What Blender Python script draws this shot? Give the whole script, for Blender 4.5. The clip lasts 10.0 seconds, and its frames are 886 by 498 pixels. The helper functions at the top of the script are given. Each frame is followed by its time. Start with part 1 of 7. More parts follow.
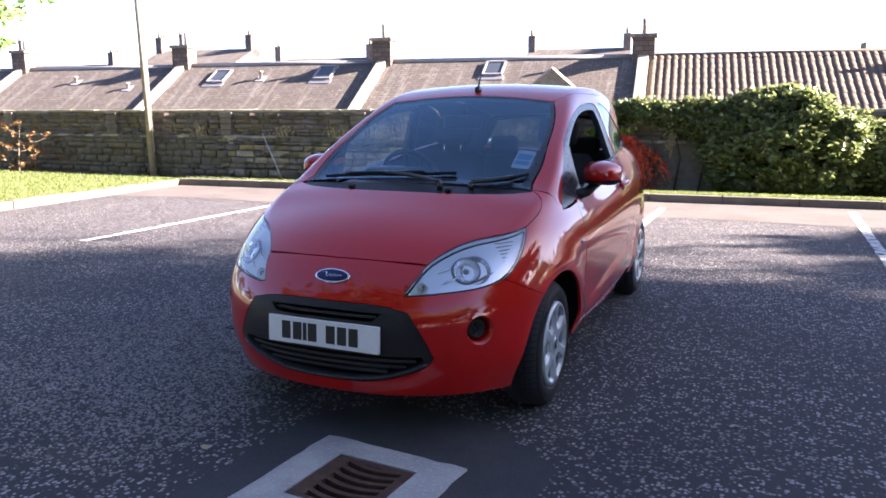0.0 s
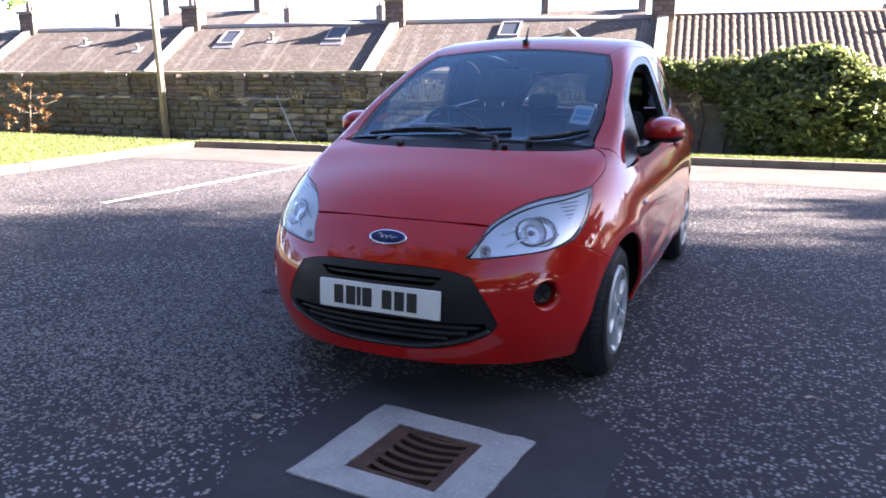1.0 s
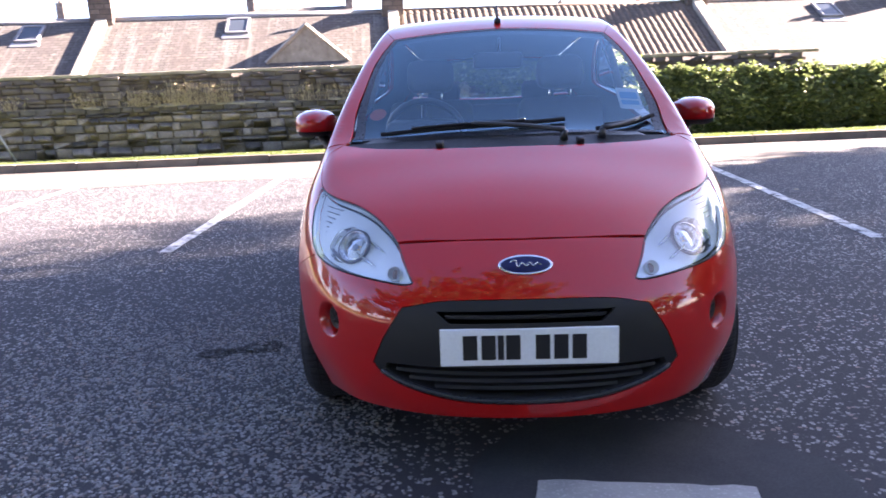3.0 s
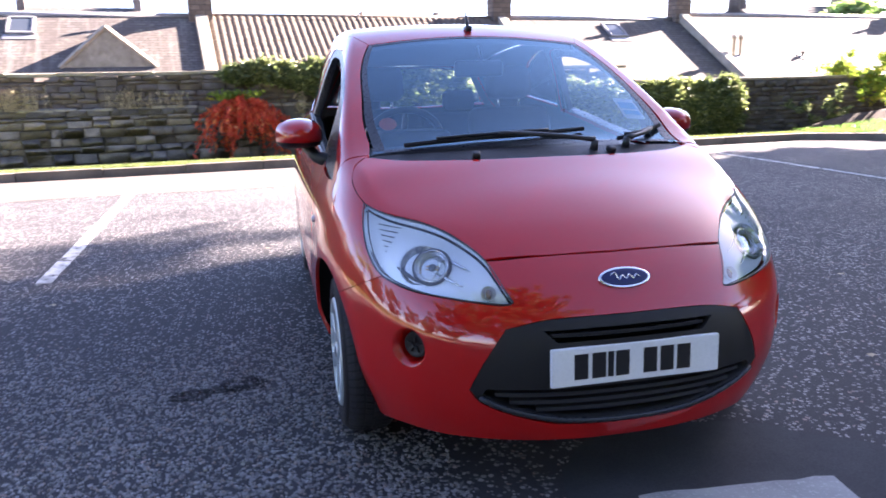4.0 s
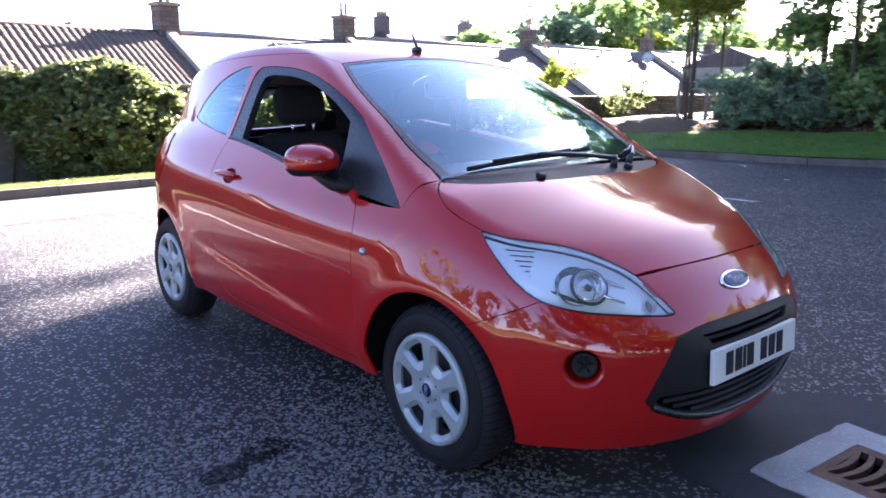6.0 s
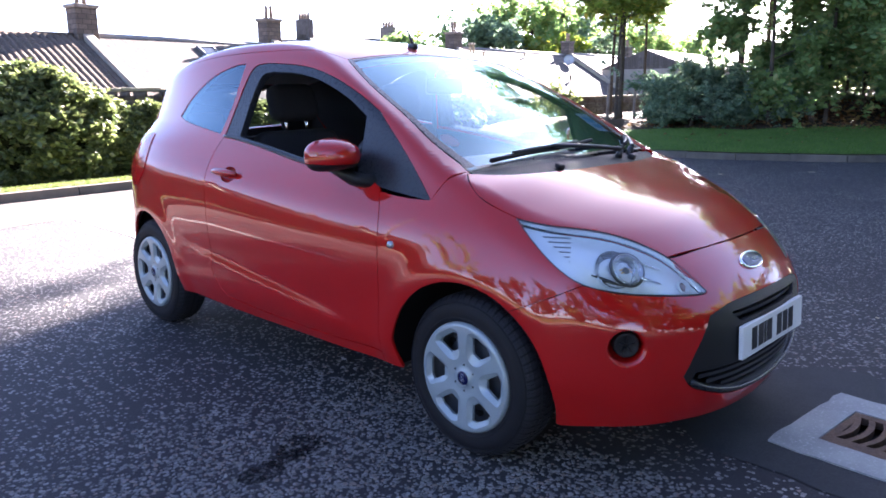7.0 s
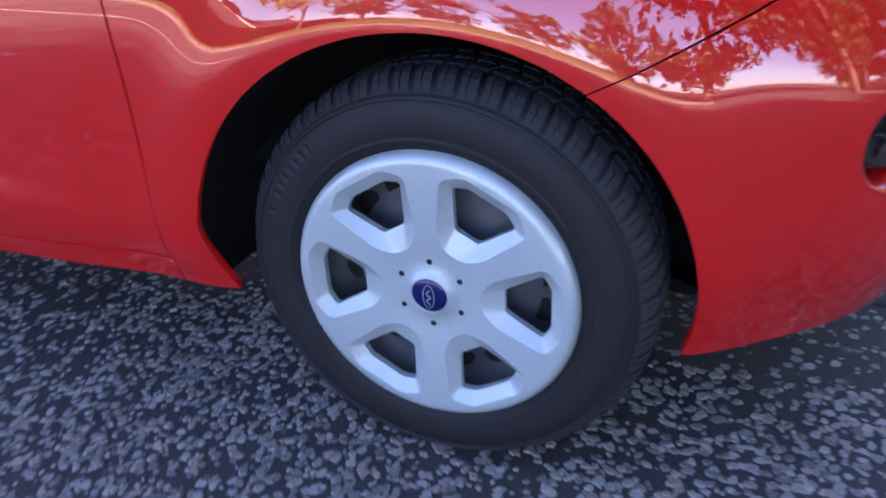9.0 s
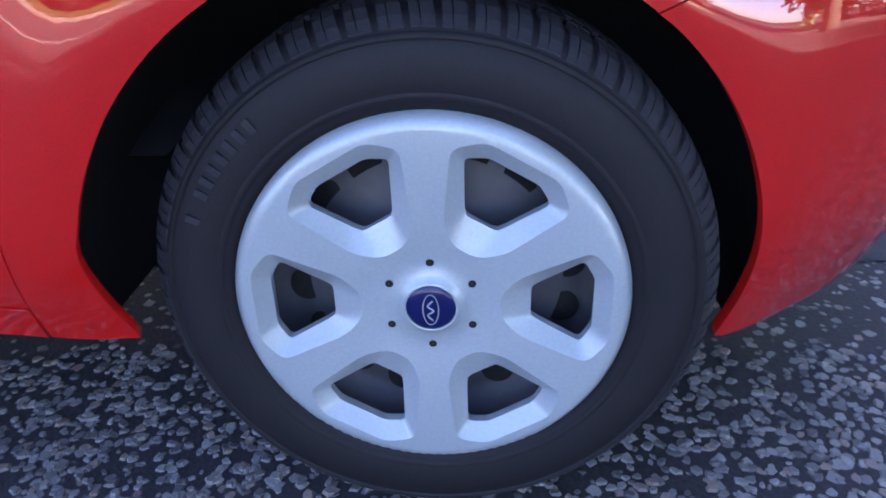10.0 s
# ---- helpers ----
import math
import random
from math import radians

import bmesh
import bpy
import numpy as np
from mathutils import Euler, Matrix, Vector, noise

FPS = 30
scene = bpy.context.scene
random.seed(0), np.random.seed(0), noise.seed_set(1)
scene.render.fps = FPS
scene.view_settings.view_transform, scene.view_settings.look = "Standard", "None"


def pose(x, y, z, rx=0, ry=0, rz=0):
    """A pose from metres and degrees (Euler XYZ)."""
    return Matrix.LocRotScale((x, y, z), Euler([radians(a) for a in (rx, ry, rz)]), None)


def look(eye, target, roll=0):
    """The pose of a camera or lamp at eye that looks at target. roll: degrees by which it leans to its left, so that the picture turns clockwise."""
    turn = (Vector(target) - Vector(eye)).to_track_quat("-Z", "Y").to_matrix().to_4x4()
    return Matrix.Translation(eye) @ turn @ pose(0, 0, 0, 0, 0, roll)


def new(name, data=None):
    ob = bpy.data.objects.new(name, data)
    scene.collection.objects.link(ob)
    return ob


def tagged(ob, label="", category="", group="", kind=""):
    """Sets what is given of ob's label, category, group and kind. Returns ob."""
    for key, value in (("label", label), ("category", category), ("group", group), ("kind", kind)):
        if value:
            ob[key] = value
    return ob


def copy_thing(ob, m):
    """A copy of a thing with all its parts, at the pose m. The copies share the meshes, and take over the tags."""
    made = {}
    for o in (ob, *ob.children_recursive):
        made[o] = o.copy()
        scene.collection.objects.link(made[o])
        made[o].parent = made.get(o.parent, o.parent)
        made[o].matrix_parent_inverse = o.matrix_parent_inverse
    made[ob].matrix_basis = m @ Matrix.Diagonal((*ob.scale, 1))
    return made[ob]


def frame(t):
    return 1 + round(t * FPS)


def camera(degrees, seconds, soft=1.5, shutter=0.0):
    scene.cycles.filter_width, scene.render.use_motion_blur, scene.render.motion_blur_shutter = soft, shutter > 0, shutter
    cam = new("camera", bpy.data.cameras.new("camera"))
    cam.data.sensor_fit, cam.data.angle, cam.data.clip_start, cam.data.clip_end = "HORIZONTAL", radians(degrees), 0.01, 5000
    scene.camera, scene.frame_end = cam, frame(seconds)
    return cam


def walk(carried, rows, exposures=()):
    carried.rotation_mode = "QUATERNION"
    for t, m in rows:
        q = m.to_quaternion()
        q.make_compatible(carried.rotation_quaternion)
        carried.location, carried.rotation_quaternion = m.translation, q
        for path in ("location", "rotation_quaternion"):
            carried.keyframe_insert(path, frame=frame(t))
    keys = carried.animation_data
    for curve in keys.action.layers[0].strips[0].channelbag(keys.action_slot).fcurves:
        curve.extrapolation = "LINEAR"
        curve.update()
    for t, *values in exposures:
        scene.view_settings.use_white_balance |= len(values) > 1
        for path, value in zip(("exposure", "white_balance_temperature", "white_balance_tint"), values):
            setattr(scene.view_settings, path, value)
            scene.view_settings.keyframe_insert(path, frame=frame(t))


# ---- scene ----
# ---- camera ----
cam = camera(61.0, 10.0, soft=1.7, shutter=0.35)
# seconds, eye x y z, yaw to the left from +y, pitch up, roll
ROWS = [
    (0, 1.632, -3.215, 1.330, 23.65, -10.48, -0.10),
    (0.5, 1.556, -3.201, 1.315, 23.17, -10.92, -0.27),
    (1, 1.367, -3.137, 1.276, 24.25, -13.12, -0.06),
    (1.5, 1.072, -3.009, 1.275, 23.06, -12.54, -0.66),
    (2, 0.647, -2.983, 1.257, 15.48, -12.99, 0.07),
    (2.5, 0.269, -2.916, 1.243, 8.09, -13.44, 0.95),
    (2.7, 0.102, -2.854, 1.238, 5.85, -13.36, -1.06),
    (3.8, -0.818, -2.650, 1.254, -9.68, -14.35, 0.01),
    (4, -0.989, -2.561, 1.250, -13.30, -13.24, -0.96),
    (4.5, -1.317, -2.410, 1.249, -19.67, -13.76, 0.70),
    (5, -1.730, -2.216, 1.264, -28.49, -13.98, 0.52),
    (5.5, -2.038, -1.974, 1.252, -34.04, -11.97, -0.79),
    (5.7, -2.125, -1.919, 1.275, -36.52, -11.96, -0.21),
    (6.8, -2.550, -1.672, 1.258, -45.58, -11.92, -1.03),
    (7, -2.561, -1.634, 1.241, -45.91, -11.88, -0.51),
    (7.5, -2.440, -1.383, 1.149, -48.65, -16.05, 0.41),
    (8, -2.214, -1.023, 1.029, -52.74, -20.05, 0.83),
    (8.5, -1.869, -0.657, 0.997, -59.99, -25.22, -1.37),
    (9, -1.545, -0.336, 0.790, -67.63, -27.88, -3.43),
    (9.2, -1.460, -0.241, 0.757, -70.74, -27.10, -4.73),
    (9.5, -1.407, -0.148, 0.716, -76.63, -27.77, -2.32),
    (10, -1.404, -0.056, 0.673, -86.08, -27.61, -1.76),
]


def eye_pose(x, y, z, yaw, pitch, roll):
    return pose(x, y, z, 90 + pitch, 0, yaw) @ pose(0, 0, 0, 0, 0, roll)


walk(cam, [(r[0], eye_pose(*r[1:])) for r in ROWS],
     exposures=[(0.0, 3.62, 6700, 25), (1.2, 3.95, 6750, 26), (2.5, 4.26, 6900, 28), (5.0, 4.18, 6500, 28), (7.2, 4.05, 6250, 26), (8.0, 4.58, 6450, 29), (8.5, 4.86, 6600, 30), (9.2, 5.14, 6500, 30), (10.0, 5.1, 6450, 30)])

# ---- light: a low autumn sun over the trees at +x, open sky ----
SUN_AZ, SUN_EL = (1.0, 0.40), 25.0
scene.view_settings.exposure = 0.0
world = bpy.data.worlds.new("sky")
scene.world = world
world.use_nodes = True
wn = world.node_tree
sky = wn.nodes.new("ShaderNodeTexSky")
sky.sky_type, sky.sun_disc = "NISHITA", False
sky.sun_elevation = radians(SUN_EL)
sky.sun_rotation = math.atan2(SUN_AZ[0], SUN_AZ[1])
sky.air_density, sky.dust_density, sky.ozone_density = 0.55, 0.5, 1.3
wn.links.new(sky.outputs[0], wn.nodes["Background"].inputs[0])
wn.nodes["Background"].inputs[1].default_value = 0.05
sun = new("sun", bpy.data.lights.new("sun", "SUN"))
sun.data.energy, sun.data.angle, sun.data.color = 5.0, radians(0.6), (1.0, 0.93, 0.82)
_d = Vector((SUN_AZ[0], SUN_AZ[1], 0)).normalized() * math.cos(radians(SUN_EL)) + Vector((0, 0, math.sin(radians(SUN_EL))))
sun.matrix_world = look(_d * 60, (0, 0, 0))


# ---- materials ----
class Nodes:
    """Short hand for one node material."""

    def __init__(self, name):
        self.m = bpy.data.materials.new(name)
        self.m.use_nodes = True
        self.t = self.m.node_tree
        self.p = self.t.nodes["Principled BSDF"]
        self.place = self.t.nodes.new("ShaderNodeNewGeometry").outputs["Position"]
        self.local = self.t.nodes.new("ShaderNodeTexCoord").outputs["Object"]

    def set(self, **kw):
        for k, v in kw.items():
            s = self.p.inputs[k.replace("_", " ")]
            if hasattr(v, "is_output"):
                self.t.links.new(v, s)
            else:
                s.default_value = (*v, 1) if isinstance(v, tuple) and len(v) == 3 else v
        return self

    def node(self, kind, out=0, **kw):
        n = self.t.nodes.new("ShaderNode" + kind)
        for k, v in kw.items():
            if k[0] == "_":
                setattr_plain(n, k[1:], v)
                continue
            s = n.inputs[int(k[1:])] if k[0] == "i" and k[1:].isdigit() else n.inputs[k.replace("_", " ")]
            if hasattr(v, "is_output"):
                self.t.links.new(v, s)
            else:
                s.default_value = (*v, 1) if isinstance(v, tuple) and len(v) == 3 and s.type == "RGBA" else v
        return n.outputs[out]

    def noise(self, scale, detail=4, rough=.6, where=None, stretch=None):
        w = where or self.place
        if stretch:
            w = self.node("VectorMath", i0=w, i1=stretch, _op="MULTIPLY")
        return self.node("TexNoise", Vector=w, Scale=scale, Detail=detail, Roughness=rough)

    def map(self, v, a, b, c=0., d=1.):
        return self.node("MapRange", i0=v, i1=a, i2=b, i3=c, i4=d)

    def mix(self, fac, a, b, how="MIX"):
        n = self.t.nodes.new("ShaderNodeMix")
        n.data_type, n.blend_type = "RGBA", how
        for s, v in ((n.inputs[0], fac), (n.inputs[6], a), (n.inputs[7], b)):
            if hasattr(v, "is_output"):
                self.t.links.new(v, s)
            else:
                s.default_value = (*v, 1) if isinstance(v, tuple) else v
        return n.outputs[2]

    def math(self, op, a, b=0.):
        return self.node("Math", i0=a, i1=b, _op=op)

    def bump(self, h, strength, dist=.01):
        self.set(Normal=self.node("Bump", Height=h, Strength=strength, Distance=dist))
        return self


def setattr_plain(n, k, v):
    if k == "op":
        n.operation = v
    elif k == "feature":
        n.feature = v
    elif k == "dims":
        n.noise_dimensions = v


def grainy(name, a, b, rough=.8, scale=6., fine=60., bump=.2, dist=.01, metal=0., c=None, spec=.16, random_tint=0.):
    """A surface that varies between colours a and b at a coarse and a fine scale, with relief."""
    n = Nodes(name)
    big, small = n.noise(scale, 5), n.noise(fine, 3)
    col = n.mix(n.map(big, .35, .65), a, b)
    if c:
        col = n.mix(n.map(small, .52, .72), col, c)
    else:
        col = n.mix(n.map(small, .3, .7, 0, .35), col, tuple(.55 * v for v in a))
    if random_tint:
        r = n.t.nodes.new("ShaderNodeObjectInfo").outputs["Random"]
        col = n.mix(1.0, col, n.node("CombineColor", i0=n.map(r, 0, 1, 1 - random_tint, 1 + random_tint * .6),
                                     i1=n.map(r, 0, 1, 1 - random_tint, 1 + random_tint * .45), i2=n.map(r, 0, 1, 1 - random_tint, 1 + random_tint * .3)), "MULTIPLY")
    n.set(Base_Color=col, Roughness=n.map(small, .2, .8, max(rough - .12, .02), min(rough + .1, 1)), Metallic=metal, Specular_IOR_Level=spec)
    return n.bump(n.math("ADD", big, n.math("MULTIPLY", small, .5)), bump, dist).m


def leafy(name, a, b, c, gloss=.5, spec=.35):
    """Leaves: each its own tint, some light through them."""
    n = Nodes(name)
    r = n.t.nodes.new("ShaderNodeNewGeometry").outputs["Random Per Island"]
    col = n.mix(n.map(r, .0, .7), a, b)
    col = n.mix(n.map(r, .82, .97), col, c)
    n.set(Base_Color=col, Roughness=gloss, Specular_IOR_Level=spec)
    tr = n.t.nodes.new("ShaderNodeBsdfTranslucent")
    n.t.links.new(col, tr.inputs[0])
    mx = n.t.nodes.new("ShaderNodeMixShader")
    mx.inputs[0].default_value = .5
    n.t.links.new(n.p.outputs[0], mx.inputs[1])
    n.t.links.new(tr.outputs[0], mx.inputs[2])
    n.t.links.new(mx.outputs[0], n.t.nodes["Material Output"].inputs[0])
    return n.m


def chipped_asphalt():
    n = Nodes("chipped asphalt")
    warp = n.node("VectorMath", i0=n.place, i1=n.node("VectorMath", i0=n.node("TexNoise", 1, Vector=n.place, Scale=75., Detail=2), i1=(.014, .014, 0), _op="MULTIPLY"), _op="ADD")
    flat = n.node("VectorMath", i0=warp, i1=(1, 1, 0), _op="MULTIPLY")
    cell = n.t.nodes.new("ShaderNodeTexVoronoi")
    cell.inputs["Scale"].default_value = 52
    n.t.links.new(flat, cell.inputs["Vector"])
    r = n.node("SeparateColor", 0, i0=cell.outputs["Color"])
    r2 = n.node("SeparateColor", 1, i0=cell.outputs["Color"])
    size = n.map(r2, 0, 1, .24, .52)
    inside = n.map(n.math("SUBTRACT", size, cell.outputs["Distance"]), -.05, .06)
    patch = n.noise(.9, 4)
    some = n.map(n.math("ADD", r, n.math("ADD", n.map(patch, .3, .7, -.20, .20), n.map(n.noise(4.5, 3), .3, .7, -.14, .14))), .36, .42)
    chip = n.math("MULTIPLY", inside, some)
    tar = n.mix(n.map(n.noise(120, 2), .3, .7), (.022, .021, .024), (.045, .043, .046))
    tar = n.mix(n.map(n.noise(1.6, 3), .35, .7, 0, .5), tar, (.045, .043, .045))
    stone = n.mix(r, (.06, .057, .057), (.36, .345, .33))
    stone = n.mix(n.map(r, .9, .96), stone, (.28, .20, .17))
    col = n.mix(n.map(n.noise(.55, 5, .65), .44, .68, 0, .58), n.mix(chip, tar, stone), (.030, .027, .032))
    n.set(Base_Color=col, Roughness=n.map(chip, 0, 1, .78, .6), Specular_IOR_Level=.25)
    return n.bump(n.math("ADD", chip, n.math("MULTIPLY", n.noise(160, 2), .5)), .55, .006).m


def car_paint():
    n = Nodes("red car paint")
    flake = n.noise(900, 1, .5, n.local)
    n.set(Base_Color=n.mix(n.map(flake, .35, .65), (.40, .0055, .005), (.47, .009, .006)), Roughness=.30, Metallic=.0,
          Coat_Weight=1.0, Coat_Roughness=.02, Coat_IOR=1.63, Specular_IOR_Level=.08)
    dust = n.noise(14, 4, .7, n.local)
    n.set(Coat_Roughness=n.map(dust, .3, .75, .012, .03))
    return n.m


def plain(name, col, rough=.5, metal=0., bump=0., scale=120., coat=0., spec=.5):
    n = Nodes(name)
    g = n.noise(scale, 3, .6, n.local)
    n.set(Base_Color=n.mix(n.map(g, .3, .7, 0, .35), col, tuple(.72 * v for v in col)), Roughness=n.map(g, .2, .8, max(.02, rough - .06), min(1, rough + .08)),
          Metallic=metal, Coat_Weight=coat, Coat_Roughness=.04, Specular_IOR_Level=spec)
    return n.bump(g, bump, .003).m if bump else n.m


def clear_glass(name, tint, mirror=.05, film=.0, sheen=(.66, .88, 1.0)):
    """A thin pane: mostly clear, with a mirror's share at the surface."""
    n = Nodes(name)
    cl = n.t.nodes.new("ShaderNodeBsdfTransparent")
    cl.inputs[0].default_value = (*tint, 1)
    gl = n.t.nodes.new("ShaderNodeBsdfGlossy")
    gl.inputs["Roughness"].default_value = .01
    gl.inputs[0].default_value = (*sheen, 1)
    fr = n.t.nodes.new("ShaderNodeFresnel")
    fr.inputs[0].default_value = 1.52
    mx = n.t.nodes.new("ShaderNodeMixShader")
    n.t.links.new(n.math("MINIMUM", n.math("ADD", n.math("MULTIPLY", fr.outputs[0], 1.4), mirror), 1.0), mx.inputs[0])
    n.t.links.new(cl.outputs[0], mx.inputs[1])
    n.t.links.new(gl.outputs[0], mx.inputs[2])
    dust = n.t.nodes.new("ShaderNodeBsdfDiffuse")
    dust.inputs[0].default_value = (.42, .58, .75, 1)
    m2 = n.t.nodes.new("ShaderNodeMixShader")
    n.t.links.new(n.map(n.noise(5, 4, .6, n.local), .3, .7, film * .6, film * 1.4), m2.inputs[0])
    n.t.links.new(mx.outputs[0], m2.inputs[1])
    n.t.links.new(dust.outputs[0], m2.inputs[2])
    n.t.links.new(m2.outputs[0], n.t.nodes["Material Output"].inputs[0])
    return n.m


M = {
    "asphalt": chipped_asphalt(),
    "tarmac": grainy("smooth tarmac", (.070, .061, .056), (.105, .091, .083), .85, 1.2, 140, .3, .004, c=(.15, .135, .125)),
    "patch": grainy("patched tarmac", (.040, .042, .046), (.060, .060, .064), .8, 2.5, 160, .35, .004),
    "oil": grainy("oil stain", (.008, .008, .010), (.018, .017, .020), .75, 8, 90, .3, .004, spec=.15),
    "line": grainy("worn white road paint", (.62, .62, .60), (.50, .49, .47), .75, 5, 70, .25, .004, c=(.26, .25, .24)),
    "kerb": grainy("concrete kerb", (.195, .170, .142), (.115, .102, .088), .9, 2.2, 60, .35, .006, random_tint=.15),
    "grass": leafy("grass", (.075, .115, .03), (.135, .175, .05), (.19, .195, .085)),
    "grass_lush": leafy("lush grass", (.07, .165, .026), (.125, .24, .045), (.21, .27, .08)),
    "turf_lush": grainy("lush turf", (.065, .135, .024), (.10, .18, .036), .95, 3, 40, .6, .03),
    "turf": grainy("turf", (.10, .125, .04), (.15, .165, .06), .95, 3, 40, .6, .03, c=(.12, .115, .05)),
    "soil": grainy("leaf-strewn soil", (.032, .021, .013), (.050, .033, .020), .95, 1.8, 28, .7, .03, c=(.10, .055, .024)),
    "stone": grainy("rubble stone", (.245, .217, .190), (.140, .125, .111), .92, 5, 40, .6, .012, c=(.33, .30, .26), random_tint=.5),
    "stone_dark": grainy("dark stone", (.118, .099, .092), (.200, .172, .156), .92, 3.5, 50, .6, .012, random_tint=.3),
    "mortar": grainy("lime mortar", (.200, .177, .153), (.130, .115, .100), .95, 6, 70, .5, .01),
    "coping": grainy("weathered coping", (.36, .32, .26), (.22, .195, .16), .95, 4, 45, .5, .01, c=(.20, .20, .09)),
    "skew": grainy("rendered skew stone", (.42, .38, .31), (.30, .27, .22), .9, 3, 30, .3, .01),
    "pot": grainy("clay pot", (.26, .20, .16), (.18, .14, .115), .85, 9, 60, .2, .006),
    "bark": grainy("bark", (.12, .095, .07), (.07, .055, .042), .95, 14, 70, .8, .02),
    "pole": grainy("weathered pole", (.34, .285, .245), (.22, .18, .15), .9, 6, 60, .4, .01),
    "leaf": leafy("tree leaves", (.15, .26, .09), (.25, .38, .13), (.42, .40, .15)),
    "leaf_deep": leafy("deep green leaves", (.022, .045, .016), (.045, .075, .026), (.09, .10, .03)),
    "leaf_dark": leafy("evergreen leaves", (.115, .19, .12), (.20, .30, .18), (.32, .38, .22)),
    "leaf_ivy": leafy("ivy leaves", (.065, .095, .038), (.165, .205, .07), (.40, .41, .18), .36, .6),
    "leaf_bright": leafy("sunny leaves", (.12, .20, .02), (.25, .33, .05), (.42, .36, .06)),
    "leaf_red": leafy("scarlet leaves", (.62, .075, .045), (.80, .14, .07), (.85, .32, .12)),
    "core": grainy("bush inner shade", (.018, .022, .010), (.03, .032, .014), 1., 6, 40, .6, .03),
    "window": plain("dark roof glazing", (.05, .06, .075), .08),
    "lead": plain("lead flashing", (.22, .22, .23), .55),
    "zinc": plain("galvanised metal", (.42, .42, .42), .45, .8),
    "paint": car_paint(),
    "black": plain("black textured plastic", (.011, .011, .013), .5, 0, .25, 700, 0, .35),
    "trim": plain("satin black trim", (.022, .023, .026), .32),
    "gloss": plain("satin black panel", (.022, .025, .032), .28, 0, 0, 120, 0, .4),
    "tread": plain("dusty tread rubber", (.020, .020, .025), .75, 0, .12, 300, spec=.3),
    "rubber": plain("tyre rubber", (.011, .0105, .013), .62, 0, .12, 300, spec=.22),
    "liner": plain("arch liner felt", (.012, .012, .013), .95, 0, .3, 200, spec=.1),
    "silver": plain("silver wheel paint", (.325, .375, .395), .36, .25, 0, 300, .4),
    "steel": plain("dull steel", (.065, .068, .078), .55, .2),
    "chrome": plain("chrome", (.85, .85, .86), .06, 1.0),
    "reflector": plain("lamp reflector", (.86, .89, .92), .10, .9),
    "lampgrey": plain("lamp housing", (.92, .97, 1.0), .18, .32),
    "lampclear": plain("clear lamp plastic", (.40, .41, .42), .12, .5),
    "amber": plain("amber glint", (.72, .38, .06), .25),
    "amber_dim": plain("dull amber glint", (.30, .19, .16), .2),
    "redlens": plain("red lamp lens", (.45, .01, .01), .08),
    "blue": plain("dark blue enamel", (.006, .009, .065), .2, 0, 0, 100, .25, .3),
    "white": plain("plate white", (.74, .75, .76), .3),
    "ink": plain("plate black", (.012, .012, .014), .35),
    "stickerblue": plain("pale blue print", (.14, .42, .62), .4),
    "orange": plain("orange print", (.75, .12, .05), .4),
    "fabric": plain("charcoal seat cloth", (.022, .022, .026), .9, 0, .5, 900),
    "fabric_rear": plain("grey seat cloth", (.05, .05, .056), .9, 0, .5, 900),
    "lining": plain("pale headlining", (.48, .47, .45), .9, 0, .2, 500),
    "dash": plain("dashboard plastic", (.03, .03, .034), .5, 0, .3, 900),
    "glass": clear_glass("windscreen glass", (.86, .91, .92), .025, .014, (.54, .84, 1.0)),
    "tinted": clear_glass("tinted side glass", (.72, .79, .82), .06, .02),
    "lens": clear_glass("headlamp lens", (.98, .99, 1.0), .02, 0, (1, 1, 1)),
    "drain": grainy("rusty cast iron", (.085, .055, .045), (.14, .085, .06), .65, 14, 90, .4, .005, .5),
    "concrete": grainy("drain concrete", (.34, .34, .33), (.25, .25, .25), .9, 5, 80, .3, .005, c=(.42, .42, .41)),
    "void": plain("hole shade", (.004, .004, .004), .9),
}



def soak(m, scale=22, limits=(.40, .62, .25, .92)):
    """Lets the ground show through a stain or worn paint in blotches."""
    t = m.node_tree
    out, p = t.nodes["Material Output"], t.nodes["Principled BSDF"]
    tex, ramp_, mx, cl = (t.nodes.new("ShaderNode" + k) for k in ("TexNoise", "MapRange", "MixShader", "BsdfTransparent"))
    t.links.new(t.nodes.new("ShaderNodeNewGeometry").outputs["Position"], tex.inputs["Vector"])
    tex.inputs["Scale"].default_value, tex.inputs["Detail"].default_value = scale, 5
    for i, v in enumerate(limits):
        ramp_.inputs[i + 1].default_value = v
    t.links.new(tex.outputs[0], ramp_.inputs[0])
    t.links.new(ramp_.outputs[0], mx.inputs[0])
    t.links.new(cl.outputs[0], mx.inputs[1])
    t.links.new(p.outputs[0], mx.inputs[2])
    t.links.new(mx.outputs[0], out.inputs[0])


soak(M["oil"])
soak(M["line"], 11, (.34, .56, .30, 1.0))

# ---- building helpers ----
def finish(name, bm, material, parent=None, label="", smooth=False):
    me = bpy.data.meshes.new(name)
    bm.to_mesh(me)
    bm.free()
    for mt in (material if isinstance(material, (list, tuple)) else [material]):
        me.materials.append(M[mt] if isinstance(mt, str) else mt)
    if smooth:
        me.shade_smooth()
    ob = new(name, me)
    if parent:
        ob.parent = parent
    if label:
        tagged(ob, label)
    return ob


def part(name, bm, material, parent, label="", smooth=True):
    return finish(name, bm, material, parent, label, smooth)


def thing(name, label, category, group="", kind="", at=None):
    ob = new(name)
    if at is not None:
        ob.matrix_basis = at
    return tagged(ob, label, category, group, kind)


